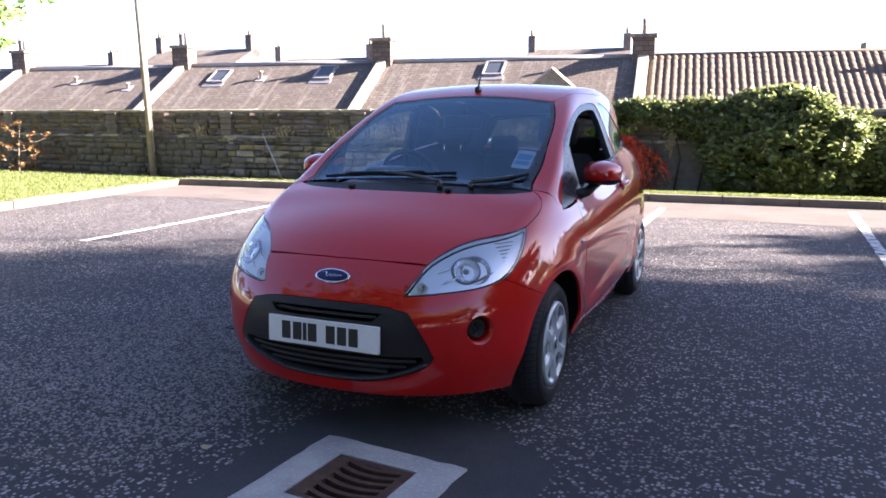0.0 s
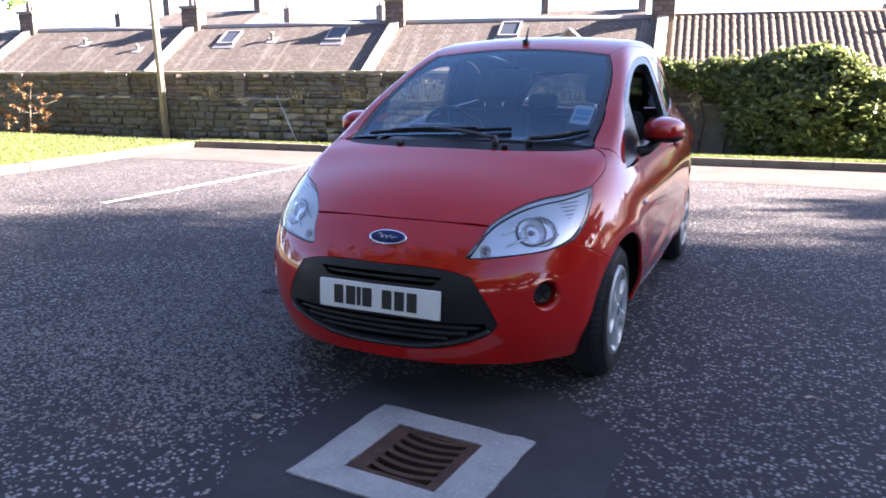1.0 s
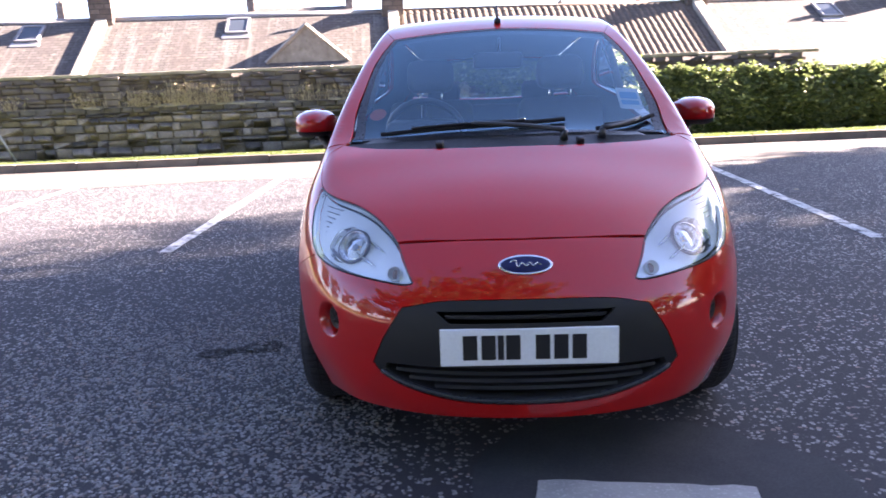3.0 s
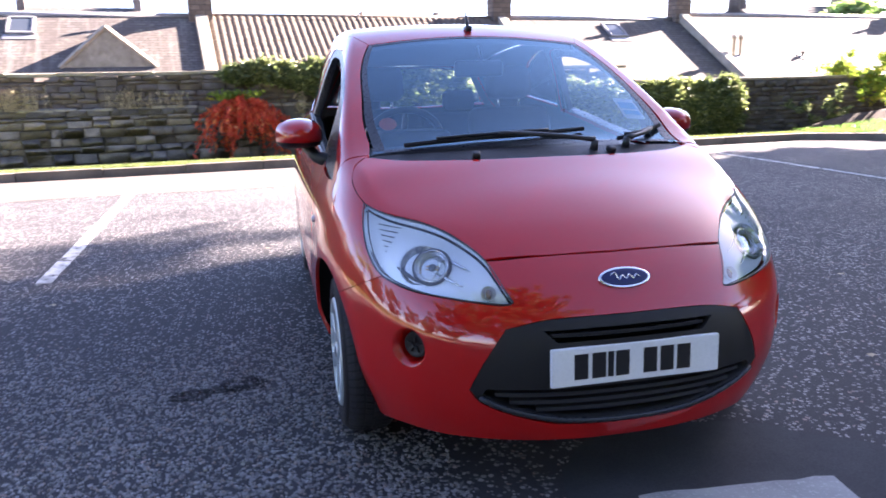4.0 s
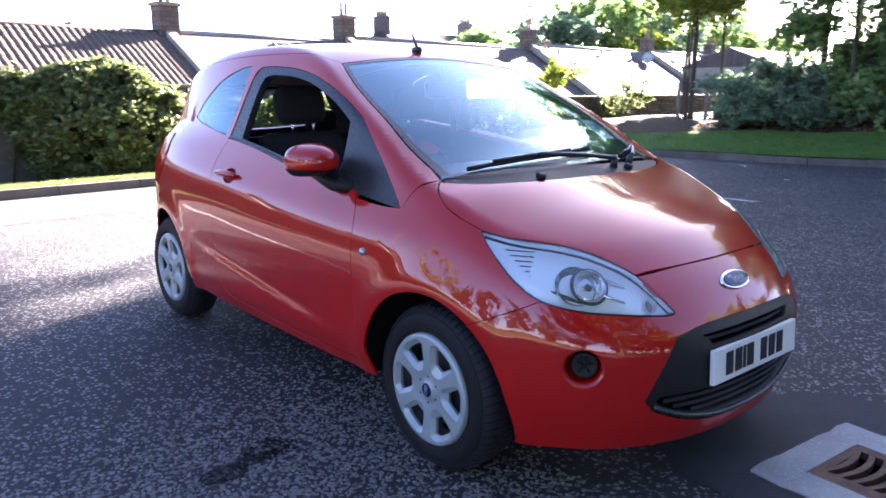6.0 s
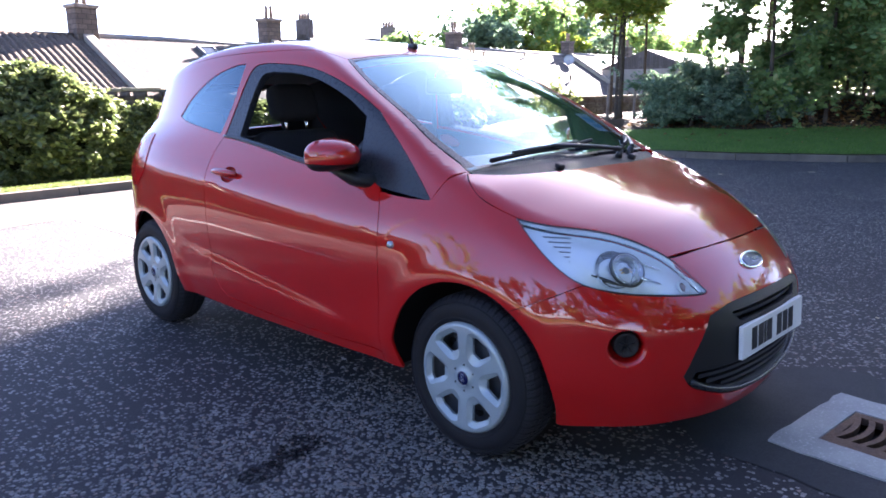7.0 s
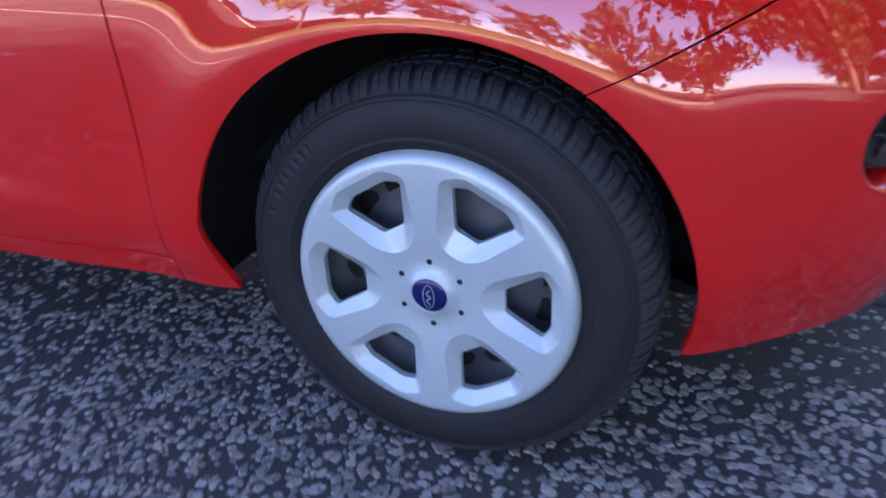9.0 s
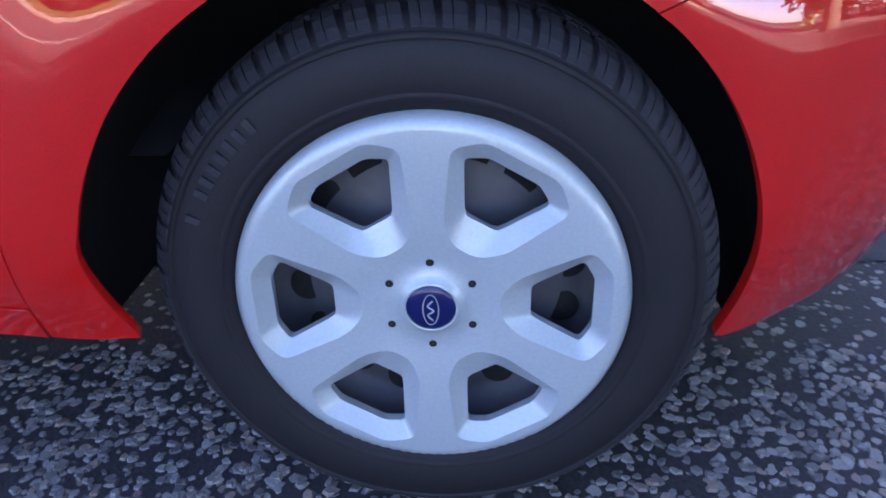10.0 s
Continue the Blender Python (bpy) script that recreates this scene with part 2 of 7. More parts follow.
def box(bm, lo, hi, m=None, bevel=0.0):
    vs = [bm.verts.new((x, y, z)) for x in (lo[0], hi[0]) for y in (lo[1], hi[1]) for z in (lo[2], hi[2])]
    fs = [bm.faces.new([vs[i] for i in q]) for q in ((0, 1, 3, 2), (4, 6, 7, 5), (0, 4, 5, 1), (2, 3, 7, 6), (0, 2, 6, 4), (1, 5, 7, 3))]
    if bevel:
        es = list({e for f in fs for e in f.edges})
        r = bmesh.ops.bevel(bm, geom=es, offset=bevel, segments=2, affect="EDGES", profile=.6)
        vs = list({v for f in r["faces"] for v in f.verts} | {v for v in vs if v.is_valid})
    if m is not None:
        bmesh.ops.transform(bm, matrix=m, verts=vs)
    return vs


def tube(bm, pts, radii, sides=8, cap=True):
    """A round bar along points, with a radius at each."""
    pts = [Vector(p) for p in pts]
    radii = radii if isinstance(radii, (list, tuple)) else [radii] * len(pts)
    rings, up = [], None
    for i, p in enumerate(pts):
        d = (pts[min(i + 1, len(pts) - 1)] - pts[max(i - 1, 0)]).normalized()
        if up is None:
            up = Vector((0, 0, 1)) if abs(d.z) < .9 else Vector((1, 0, 0))
        a = d.cross(up).normalized()
        up = a.cross(d).normalized()
        rings.append([bm.verts.new(p + radii[i] * (math.cos(t) * a + math.sin(t) * up)) for t in np.linspace(0, 2 * math.pi, sides, endpoint=False)])
    for r, s in zip(rings, rings[1:]):
        for i in range(sides):
            bm.faces.new((r[i], r[(i + 1) % sides], s[(i + 1) % sides], s[i]))
    if cap:
        bm.faces.new(rings[0][::-1])
        bm.faces.new(rings[-1])
    return rings


def lathe(bm, profile, sides=48, closed=False):
    """Turns (radius, x) pairs round the x axis."""
    rings = []
    for r, x in profile:
        rings.append([bm.verts.new((x, r * math.cos(t), r * math.sin(t))) for t in np.linspace(0, 2 * math.pi, sides, endpoint=False)])
    pairs = list(zip(rings, rings[1:])) + ([(rings[-1], rings[0])] if closed else [])
    for a, b in pairs:
        for i in range(sides):
            bm.faces.new((a[i], a[(i + 1) % sides], b[(i + 1) % sides], b[i]))
    return rings


def raw(name, verts, faces, material, parent=None, label="", smooth=False):
    me = bpy.data.meshes.new(name)
    me.from_pydata([tuple(v) for v in verts], [], [tuple(f) for f in faces])
    for mt in (material if isinstance(material, (list, tuple)) else [material]):
        me.materials.append(M[mt])
    if smooth:
        me.shade_smooth()
    ob = new(name, me)
    if parent:
        ob.parent = parent
    if label:
        tagged(ob, label)
    return ob


def leaves(centres, size, rng, flat=.5, shape=1.5):
    """One small folded leaf of four corners at each centre."""
    n = len(centres)
    s = size * rng.uniform(.6, 1.35, (n, 1))
    a = rng.normal(size=(n, 3))
    a[:, 2] *= flat
    a /= np.linalg.norm(a, axis=1, keepdims=True)
    b = np.cross(a, rng.normal(size=(n, 3)))
    b /= np.linalg.norm(b, axis=1, keepdims=True)
    nn = np.cross(a, b)
    v = np.stack([centres - a * s * .5 * shape, centres + b * s * .42 + nn * s * .12, centres + a * s * .5 * shape, centres - b * s * .42 + nn * s * .12], 1).reshape(-1, 3)
    k = np.arange(n)[:, None] * 4
    f = np.concatenate([k + (0, 1, 2), k + (0, 2, 3)])
    return v, f


# ---- the hatchback's body as one smooth implicit form: front to -y, ground at z = 0, front axle at y = 0 ----
def spline(xs, ys):
    """A natural cubic curve through the points."""
    xs, ys = np.array(xs, float), np.array(ys, float)
    n, h = len(xs), np.diff(xs)
    a, r = np.eye(n), np.zeros(n)
    for i in range(1, n - 1):
        a[i, i - 1:i + 2] = h[i - 1], 2 * (h[i - 1] + h[i]), h[i]
        r[i] = 6 * ((ys[i + 1] - ys[i]) / h[i] - (ys[i] - ys[i - 1]) / h[i - 1])
    m = np.linalg.solve(a, r)

    def at(q):
        q = np.clip(np.asarray(q, float), xs[0], xs[-1])
        k = np.clip(np.searchsorted(xs, q) - 1, 0, n - 2)
        u, v = (xs[k + 1] - q) / h[k], (q - xs[k]) / h[k]
        return u * ys[k] + v * ys[k + 1] + ((u ** 3 - u) * m[k] + (v ** 3 - v) * m[k + 1]) * h[k] ** 2 / 6
    return at


def ramp(a, b, q):
    s = np.clip((np.asarray(q, float) - a) / (b - a), 0, 1)
    return s * s * (3 - 2 * s)


PLAN_C = 1.1
plan_x = [0, .15, .30, .445, .577, .672, .731, .772, .803, .820, .829, .832, .829, .816, .79, .745, .66, .5, .3, 0]
plan_y = [-.728, -.722, -.70, -.652, -.57, -.46, -.345, -.2, 0, .25, .55, .9, 1.4, 1.9, 2.3, 2.55, 2.73, 2.83, 2.87, 2.885]
_ps = np.r_[0, np.cumsum(np.hypot(np.diff(plan_x), np.diff(plan_y)))]
_full = np.r_[-_ps[:0:-1], _ps, 2 * _ps[-1] - _ps[-2::-1]]
_px = spline(_full, np.r_[-np.array(plan_x)[:0:-1], plan_x, -np.array(plan_x)[-2::-1]])(np.linspace(-.3, _ps[-1] + .3, 2400))
_py = spline(_full, np.r_[plan_y[:0:-1], plan_y, plan_y[-2::-1]])(np.linspace(-.3, _ps[-1] + .3, 2400))
_pa = np.unwrap(np.arctan2(_px, -(_py - PLAN_C)))


def plan_r(q):
    return np.interp(q, _pa, np.hypot(_px, _py - PLAN_C))


width_k = spline([.1, .17, .24, .32, .45, .6, .72, .80, .88, .96, 1.1, 1.25, 1.38, 1.5],
                 [.895, .915, .940, .974, .99, 1.0, .993, .97, .925, .885, .825, .76, .685, .60])
nose = spline([.1, .17, .22, .30, .40, .50, .56, .62, .68, .74, .80, .9, 1.0, 1.5],
              [.10, .06, .035, .012, 0, .004, .022, .055, .095, .15, .21, .3, .36, .6])
tail = spline([.1, .25, .45, .7, .9, 1.05, 1.2, 1.4, 1.5], [.08, .01, 0, .01, .03, .085, .17, .28, .33])
crest = spline([-.80, -.68, -.58, -.45, -.30, -.15, 0, .13, .22, .40, .60, .80, .95, 1.08, 1.25, 1.5, 1.75, 2.05, 2.35, 2.6, 2.75, 3.0],
               [.50, .64, .725, .805, .872, .922, .970, 1.004, 1.044, 1.146, 1.25, 1.347, 1.412, 1.452, 1.480, 1.492, 1.488, 1.458, 1.398, 1.325, 1.26, 1.12])
crown = spline([-.7, -.3, .1, .3, .9, 1.2, 2.6], [.26, .20, .095, .085, .10, .10, .14])


def body(p):
    """Below 0 inside the body."""
    x, y, z = np.abs(p[..., 0]), p[..., 1], p[..., 2]
    zz = z - .09 * ramp(.4, 2.3, y) * ramp(.62, .85, z)
    yy = y - nose(z) * ramp(.75, -.55, y) + tail(z) * ramp(1.9, 2.8, y)
    xx = x / (width_k(zz) * (1 - .07 * ramp(1.5, 2.5, y) * ramp(.97, 1.10, z)))
    f = np.hypot(xx, yy - PLAN_C) - plan_r(np.arctan2(xx, -(yy - PLAN_C)))
    for wy in (0.0, 2.30):
        d = np.hypot(y - wy, z - .285)
        f = f - .016 * np.exp(-((d - .345) / .07) ** 2) * ramp(.45, .7, x)
    # the hollowed door: a crease that climbs to the rear, hollow above it
    dz = z - (.350 + .105 * (y - .45))
    f = f + .013 * ramp(-.012, .040, dz) * np.exp(-np.clip(dz, 0, None) / .13) * ramp(.40, .75, y) * ramp(2.0, 1.55, y)
    top = (z - crest(y) + crown(y) * x * x) * .9
    k = .045 + .03 * ramp(.4, -.2, y)
    h = np.clip(k - np.abs(f - top), 0, None) / k
    return np.maximum(f, top) + h * h * k * .25


def shoot(o, d, lo=.02, hi=2.2):
    """The body's surface along rays from inside."""
    o, d = np.atleast_2d(o), np.atleast_2d(d)
    a, b = np.full(len(o), lo), np.full(len(o), hi)
    for _ in range(34):
        m = (a + b) / 2
        inside = body(o + d * m[:, None]) < 0
        a, b = np.where(inside, m, a), np.where(inside, b, m)
    return o + d * a[:, None]


def normal(p):
    e = 2e-3
    g = np.stack([body(p + e * v) - body(p - e * v) for v in np.eye(3)], -1)
    return g / np.linalg.norm(g, axis=-1, keepdims=True)


FRONT_Y, TOP_Z, REAR_Y = .35, .85, 2.0


def lift_front(q):
    """(angle from straight ahead in radians, z)"""
    q = np.asarray(q, float)
    n = len(q)
    return shoot(np.c_[np.zeros(n), np.full(n, FRONT_Y), q[:, 1]], np.c_[np.sin(q[:, 0]), -np.cos(q[:, 0]), np.zeros(n)])


def lift_rear(q):
    q = np.asarray(q, float)
    n = len(q)
    return shoot(np.c_[np.zeros(n), np.full(n, REAR_Y), q[:, 1]], np.c_[np.sin(q[:, 0]), np.cos(q[:, 0]), np.zeros(n)])


def lift_right(q):
    """(y, z), the side at -x"""
    q = np.asarray(q, float)
    n = len(q)
    return shoot(np.c_[np.zeros(n), q], np.c_[-np.ones(n), np.zeros(n), np.zeros(n)])


def lift_left(q):
    return lift_right(q) * (-1, 1, 1)


def lift_top(q):
    """(angle from straight up, positive to +x, y)"""
    q = np.asarray(q, float)
    n = len(q)
    return shoot(np.c_[np.zeros(n), q[:, 1], np.full(n, TOP_Z)], np.c_[np.sin(q[:, 0]), np.zeros(n), np.cos(q[:, 0])])


def lift_bonnet(q):
    """(x, y)"""
    q = np.asarray(q, float)
    n = len(q)
    return shoot(np.c_[q, np.full(n, .45)], np.c_[np.zeros(n), np.zeros(n), np.ones(n)])


# ---- the place: car park, verges, wall, cottages, trees ----
from mathutils.geometry import delaunay_2d_cdt

RNG = np.random.default_rng(7)


def back_kerb(x):
    return 8.05 + .085 * x


def wall_y(x):
    return 12.3 + .06 * x


KERB_R = [(8.2, 8.75), (9.2, 8.3), (9.9, 7.2), (10.25, 5.6), (10.6, 3.9), (11.3, 2.3), (12.6, .8), (14.8, -.8), (18.5, -2.4), (27, -4.4), (60, -9)]
_kr = np.array(KERB_R)


def beyond(x, y):
    """Metres behind the curved kerb at +x (below 0 in front of it)."""
    p = np.stack([np.asarray(x, float), np.asarray(y, float)], -1)[..., None, :]
    a, d = _kr[:-1], np.diff(_kr, axis=0)
    s = np.clip(((p - a) * d).sum(-1) / (d * d).sum(-1), 0, 1)
    gap = p - a - s[..., None] * d
    k = np.hypot(gap[..., 0], gap[..., 1])
    j = k.argmin(-1)
    side = np.take_along_axis(d[:, 0] * gap[..., 1] - d[:, 1] * gap[..., 0], j[..., None], -1)[..., 0]
    return np.take_along_axis(k, j[..., None], -1)[..., 0] * np.sign(side)


def land(x, y):
    """Height of the open ground."""
    x, y = np.asarray(x, float), np.asarray(y, float)
    b = beyond(x, y)
    top = 3.4 + 5.6 * np.clip((6.5 - y) / 3.5, 0, 1)
    bank = np.where(b > .8, .11 + .13 * np.minimum(np.clip(b, 0, None), top), -.06)
    rough = np.array([noise.noise((float(u) * .7, float(v) * .7, 3)) for u, v in zip(x.ravel(), y.ravel())]).reshape(x.shape)
    z = bank + np.where(b > .8, .05 * rough, 0)
    near = np.clip((wall_y(x) - y) / 3.0, 0, 1)
    z = np.where(b > .8, z * near - .27 * (1 - near), z)
    t = np.clip((x - 9.4) / 1.6, 0, 1)
    z = np.where(b > .8, z * t + (-.45) * (1 - t), z)
    z = np.where((b <= 0) & (y > back_kerb(x)), -.45, z)
    z = np.where((x < -8.3) & (y > -8), -.45, z)
    drop = np.clip((y - wall_y(x) - .3) / 1.2, 0, 1)
    return z * (1 - drop) - 1.9 * drop


def ground_sheet():
    xs = np.r_[-1500, -400, -120, -60, np.arange(-34, 44.1, .75), 60, 120, 400, 1500]
    ys = np.r_[-1500, -400, -120, -60, np.arange(-34, 30.1, .75), 60, 120, 400, 1500]
    gx, gy = np.meshgrid(xs, ys)
    z = land(gx, gy)
    n = len(xs)
    i = np.arange((len(ys) - 1) * n).reshape(-1, n)[:, :-1].ravel()
    ob = raw("ground", np.stack([gx, gy, z], -1).reshape(-1, 3), np.stack([i, i + 1, i + n + 1, i + n], 1), "soil", smooth=True)
    tagged(ob, "leaf-strewn brown soil rising behind the kerb", "ground", kind="structure")


ground_sheet()


def flat(name, outline, z, material, label, category, kind="structure", thick=0.0, hole=None):
    if hole:
        n, m = len(outline), len(hole)
        ed = [(i, (i + 1) % n) for i in range(n)] + [(n + i, n + (i + 1) % m) for i in range(m)]
        vs, _, fs, _, _, _ = delaunay_2d_cdt([Vector(p) for p in outline + hole], ed, [], 1, 1e-7)
        c = np.array(hole).mean(0)
        r = min(math.hypot(*(np.array(p) - c)) for p in hole) * .7
        fs = [f for f in fs if math.hypot(*(np.mean([tuple(vs[i]) for i in f], 0) - c)) > r]
        return tagged(raw(name, [(v[0], v[1], z) for v in vs], fs, material), label, category, kind=kind)
    bm = bmesh.new()
    vs = [bm.verts.new((x, y, z)) for x, y in outline]
    f = bm.faces.new(vs)
    if f.normal.z < 0 or sum(a[0] * b[1] - b[0] * a[1] for a, b in zip(outline, outline[1:] + outline[:1])) < 0:
        f.normal_flip()
    if thick:
        r = bmesh.ops.extrude_face_region(bm, geom=[f])
        bmesh.ops.translate(bm, verts=[v for v in r["geom"] if isinstance(v, bmesh.types.BMVert)], vec=(0, 0, -thick))
    bmesh.ops.triangulate(bm, faces=bm.faces[:])
    bmesh.ops.recalc_face_normals(bm, faces=bm.faces[:])
    return tagged(finish(name, bm, material), label, category, kind=kind)


park = [(-8.2, back_kerb(-8.2)), (8.2, back_kerb(8.2))] + KERB_R[1:] + [(60, -60), (-60, -60), (-60, -8), (-7.8, -8), (-7.85, 3.8)]
PIT = [(.32 + .168 * a, -1.045 + .168 * b) for a, b in ((-1, -1), (1, -1), (1, 1), (-1, 1))]
flat("road", park, 0, "asphalt", "dark asphalt car park with pale stone chippings", "asphalt", hole=PIT)
far_edge = [(x, back_kerb(x) - 1.75 + .08 * math.sin(1.7 * x)) for x in np.arange(4.0, -8.01, -.8)]
flat("pavement", [(-8.15, back_kerb(-8.15)), (4.6, back_kerb(4.6))] + far_edge, .004, "tarmac", "smooth brownish tarmac strip beside the kerb", "tarmac")


def ragged(pts, step=.05, wob=.022):
    """An outline with small uneven teeth."""
    out = []
    for (x0, y0), (x1, y1) in zip(pts, pts[1:] + pts[:1]):
        n = max(1, int(math.hypot(x1 - x0, y1 - y0) / step))
        for i in range(n):
            x, y = x0 + (x1 - x0) * i / n, y0 + (y1 - y0) * i / n
            out.append((x + wob * (noise.noise((x * 9, y * 9, 3)) + .6 * noise.noise((x * 31, y * 31, 5))), y + wob * (noise.noise((x * 9, y * 9, 8)) + .6 * noise.noise((x * 31, y * 31, 2)))))
    return out


flat("patch", ragged([(-.14, -.52), (.1, -.28), (.6, -.36), (.95, -.62), (.97, -1.1), (.86, -1.60), (.62, -1.76), (-.05, -1.74), (-.22, -1.35)]), .003, "patch", "dark smooth tarmac patch round the drain", "tarmac", hole=PIT)


def blot(cx, cy, rx, ry, seed):
    r = random.Random(seed)
    n = 26
    k = [1 + .35 * noise.noise((math.cos(6.283 * i / n) * 1.6, math.sin(6.283 * i / n) * 1.6, seed)) + r.uniform(-.08, .08) for i in range(n)]
    return [(cx + rx * k[i] * math.cos(6.283 * i / n), cy + ry * k[i] * math.sin(6.283 * i / n)) for i in range(n)]


for i, (cx, cy, rx, ry) in enumerate([(-1.12, .47, .10, .07), (-1.33, .40, .09, .06), (-1.22, .43, .07, .04)]):
    flat("oil_stain", blot(cx, cy, rx, ry, i), .003 + .001 * i, "oil", "dark oily stain soaked into the asphalt", "stain")


def lines():
    for x0, ya, yb, lean in [(-4.85, 2.3, 7.3, .01), (-2.38, 2.42, 7.2, -.012), (.24, 2.3, 7.3, .01), (2.62, 2.3, 7.85, .0), (5.9, 2.3, 8.1, -.05)]:
        bm = bmesh.new()
        n = 40
        rows = []
        for i in range(n + 1):
            y = ya + (yb - ya) * i / n
            w = .05 + .008 * noise.noise((x0 * 9, y * 7, 0))
            xx = x0 + lean * (y - ya) + .006 * noise.noise((y * 5, x0, 4))
            rows.append((bm.verts.new((xx - w, y, .007)), bm.verts.new((xx + w, y, .007))))
        for a, b in zip(rows, rows[1:]):
            bm.faces.new((a[0], a[1], b[1], b[0]))
        tagged(finish("parking_line", bm, "line"), "worn white painted parking bay line on asphalt", "road marking", "parking bay lines")


lines()


# kerbs: concrete stones laid end to end
def kerb_run(name, pts, label):
    run = thing(name, label, "kerb", kind="structure")
    pts = [Vector((*p, 0)) for p in pts]
    bm = bmesh.new()
    box(bm, (0, -.06, -.12), (1, .06, .115), bevel=.012)
    mesh = bpy.data.meshes.new("kerb_stone")
    bm.to_mesh(mesh)
    bm.free()
    mesh.materials.append(M["kerb"])
    at, left, seg = pts[0].copy(), 0.0, 0
    flatpts = []
    for a, b in zip(pts, pts[1:]):
        n = max(1, round((b - a).length / .91))
        flatpts += [a.lerp(b, i / n) for i in range(n)]
    flatpts.append(pts[-1])
    for a, b in zip(flatpts, flatpts[1:]):
        d = b - a
        o = new("kerb_stone", mesh)
        o.parent = run
        o.matrix_basis = Matrix.Translation(a + Vector((0, 0, RNG.uniform(-.006, .006)))) @ Matrix.Rotation(math.atan2(d.y, d.x), 4, "Z") @ Matrix.Diagonal((d.length - .008, 1, 1, 1))


kerb_run("kerb_1", [(x, back_kerb(x) + .06) for x in (-8.2, -4, 0, 4, 8.2)], "weathered concrete kerb below the grass verge")
kerb_run("kerb_2", [(8.2, 8.80), (9.2, 8.34), (9.94, 7.24), (10.3, 5.6), (10.65, 3.92), (11.35, 2.32), (12.6, .85), (14.8, -.75), (18.5, -2.3)], "weathered concrete kerb curving round the bank")
kerb_run("kerb_3", [(-8.26, 7.36), (-7.92, 3.8), (-7.86, -8)], "pale concrete kerb along the lawn")

# verges: they fall gently from the kerb to the foot of the wall
def verge_z(x, y):
    x, y = np.asarray(x, float), np.asarray(y, float)
    lo = np.where(x < -8.2, 7.2, back_kerb(x) + .1)
    return .105 - (.43 + .021 * np.clip(-1 - x, 0, 11)) * np.clip((y - lo) / (wall_y(x) - lo), 0, 1) ** 1.1


def sloping(name, xs, low, label):
    rows = 9
    vs, fs = [], []
    for j in range(rows):
        for x in xs:
            lo = low(x)
            y = lo + (wall_y(x) + .05 - lo) * j / (rows - 1)
            vs.append((x, y, float(verge_z(x, y))))
    n = len(xs)
    for j in range(rows - 1):
        fs += [(j * n + i, j * n + i + 1, (j + 1) * n + i + 1, (j + 1) * n + i) for i in range(n - 1)]
    k = len(vs)
    vs += [(x, low(x), -.1) for x in xs]
    fs += [(k + i, k + i + 1, i + 1, i) for i in range(n - 1)]
    tagged(raw(name, vs, fs, "turf"), label, "grass", kind="structure")


sloping("verge", list(np.linspace(-8.3, 8.2, 24)) + [8.8, 9.3], lambda x: back_kerb(x) + .1 if x < 8.25 else 8.9, "strip of short sunlit grass falling to the wall")
sloping("lawn", np.linspace(-30, -8.3, 20), lambda x: 7.0, "short sunlit lawn beside the wall")
flat("lawn", [(-8.28, 7.05), (-7.98, 3.8), (-7.92, -8), (-30, -8), (-30, 7.05)], .105, "turf", "short sunlit lawn beside the car park", "grass", thick=.14)


def grass_on(name, n, sampler, label, material="grass"):
    pts = sampler(n)
    h = RNG.uniform(.025, .065, len(pts))
    a = RNG.uniform(0, 6.283, len(pts))
    w = np.stack([np.cos(a), np.sin(a), 0 * a], 1) * .006
    lean = RNG.normal(0, .02, (len(pts), 3))
    lean[:, 2] = 0
    v = np.stack([pts - w, pts + w, pts + lean + np.stack([0 * h, 0 * h, h], 1)], 1).reshape(-1, 3)
    f = np.arange(len(v)).reshape(-1, 3)
    tagged(raw(name, v, f, material), label, "grass", kind="stuff")


def on_verge(n):
    x = RNG.uniform(-8.2, 9.5, n)
    lo, hi = back_kerb(x) + .10, wall_y(x) - .02
    y = lo + (hi - lo) * RNG.uniform(0, 1, n) ** 1.6
    return np.stack([x, y, verge_z(x, y) - .004], 1)


def on_lawn(n):
    x = RNG.uniform(-16, -8.0, n)
    y = RNG.uniform(1.5, 11, n)
    keep = y < wall_y(x) - .05
    return np.stack([x, y, np.where(y < 7.05, .103, verge_z(x, y) - .003)], 1)[keep]


def on_bank(n):
    x, y = RNG.uniform(8.5, 20, n), RNG.uniform(-3, 9.5, n)
    b = beyond(x, y)
    keep = (b > .10) & (b < (2.35 + .2 * np.sin(1.9 * x)) * (1 - .35 * np.clip((y - 5.5) / 2, 0, 1))) & (y < wall_y(x) - .1)
    x, y = x[keep], y[keep]
    return np.stack([x, y, np.maximum(land(x, y), .10 + .12 * np.clip(beyond(x, y), 0, 1.6) * np.clip((x - 9) / 2, 0, 1)) + .02], 1)


grass_on("grass", 60000, on_verge, "short sunlit grass blades on the verge")
grass_on("grass", 40000, on_lawn, "short sunlit grass blades on the lawn")
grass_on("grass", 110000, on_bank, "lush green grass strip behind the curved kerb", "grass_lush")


def bank_z(x, y):
    return np.maximum(land(x, y), .10 + .12 * np.clip(beyond(x, y), 0, 1.6) * np.clip((x - 9) / 2, 0, 1))


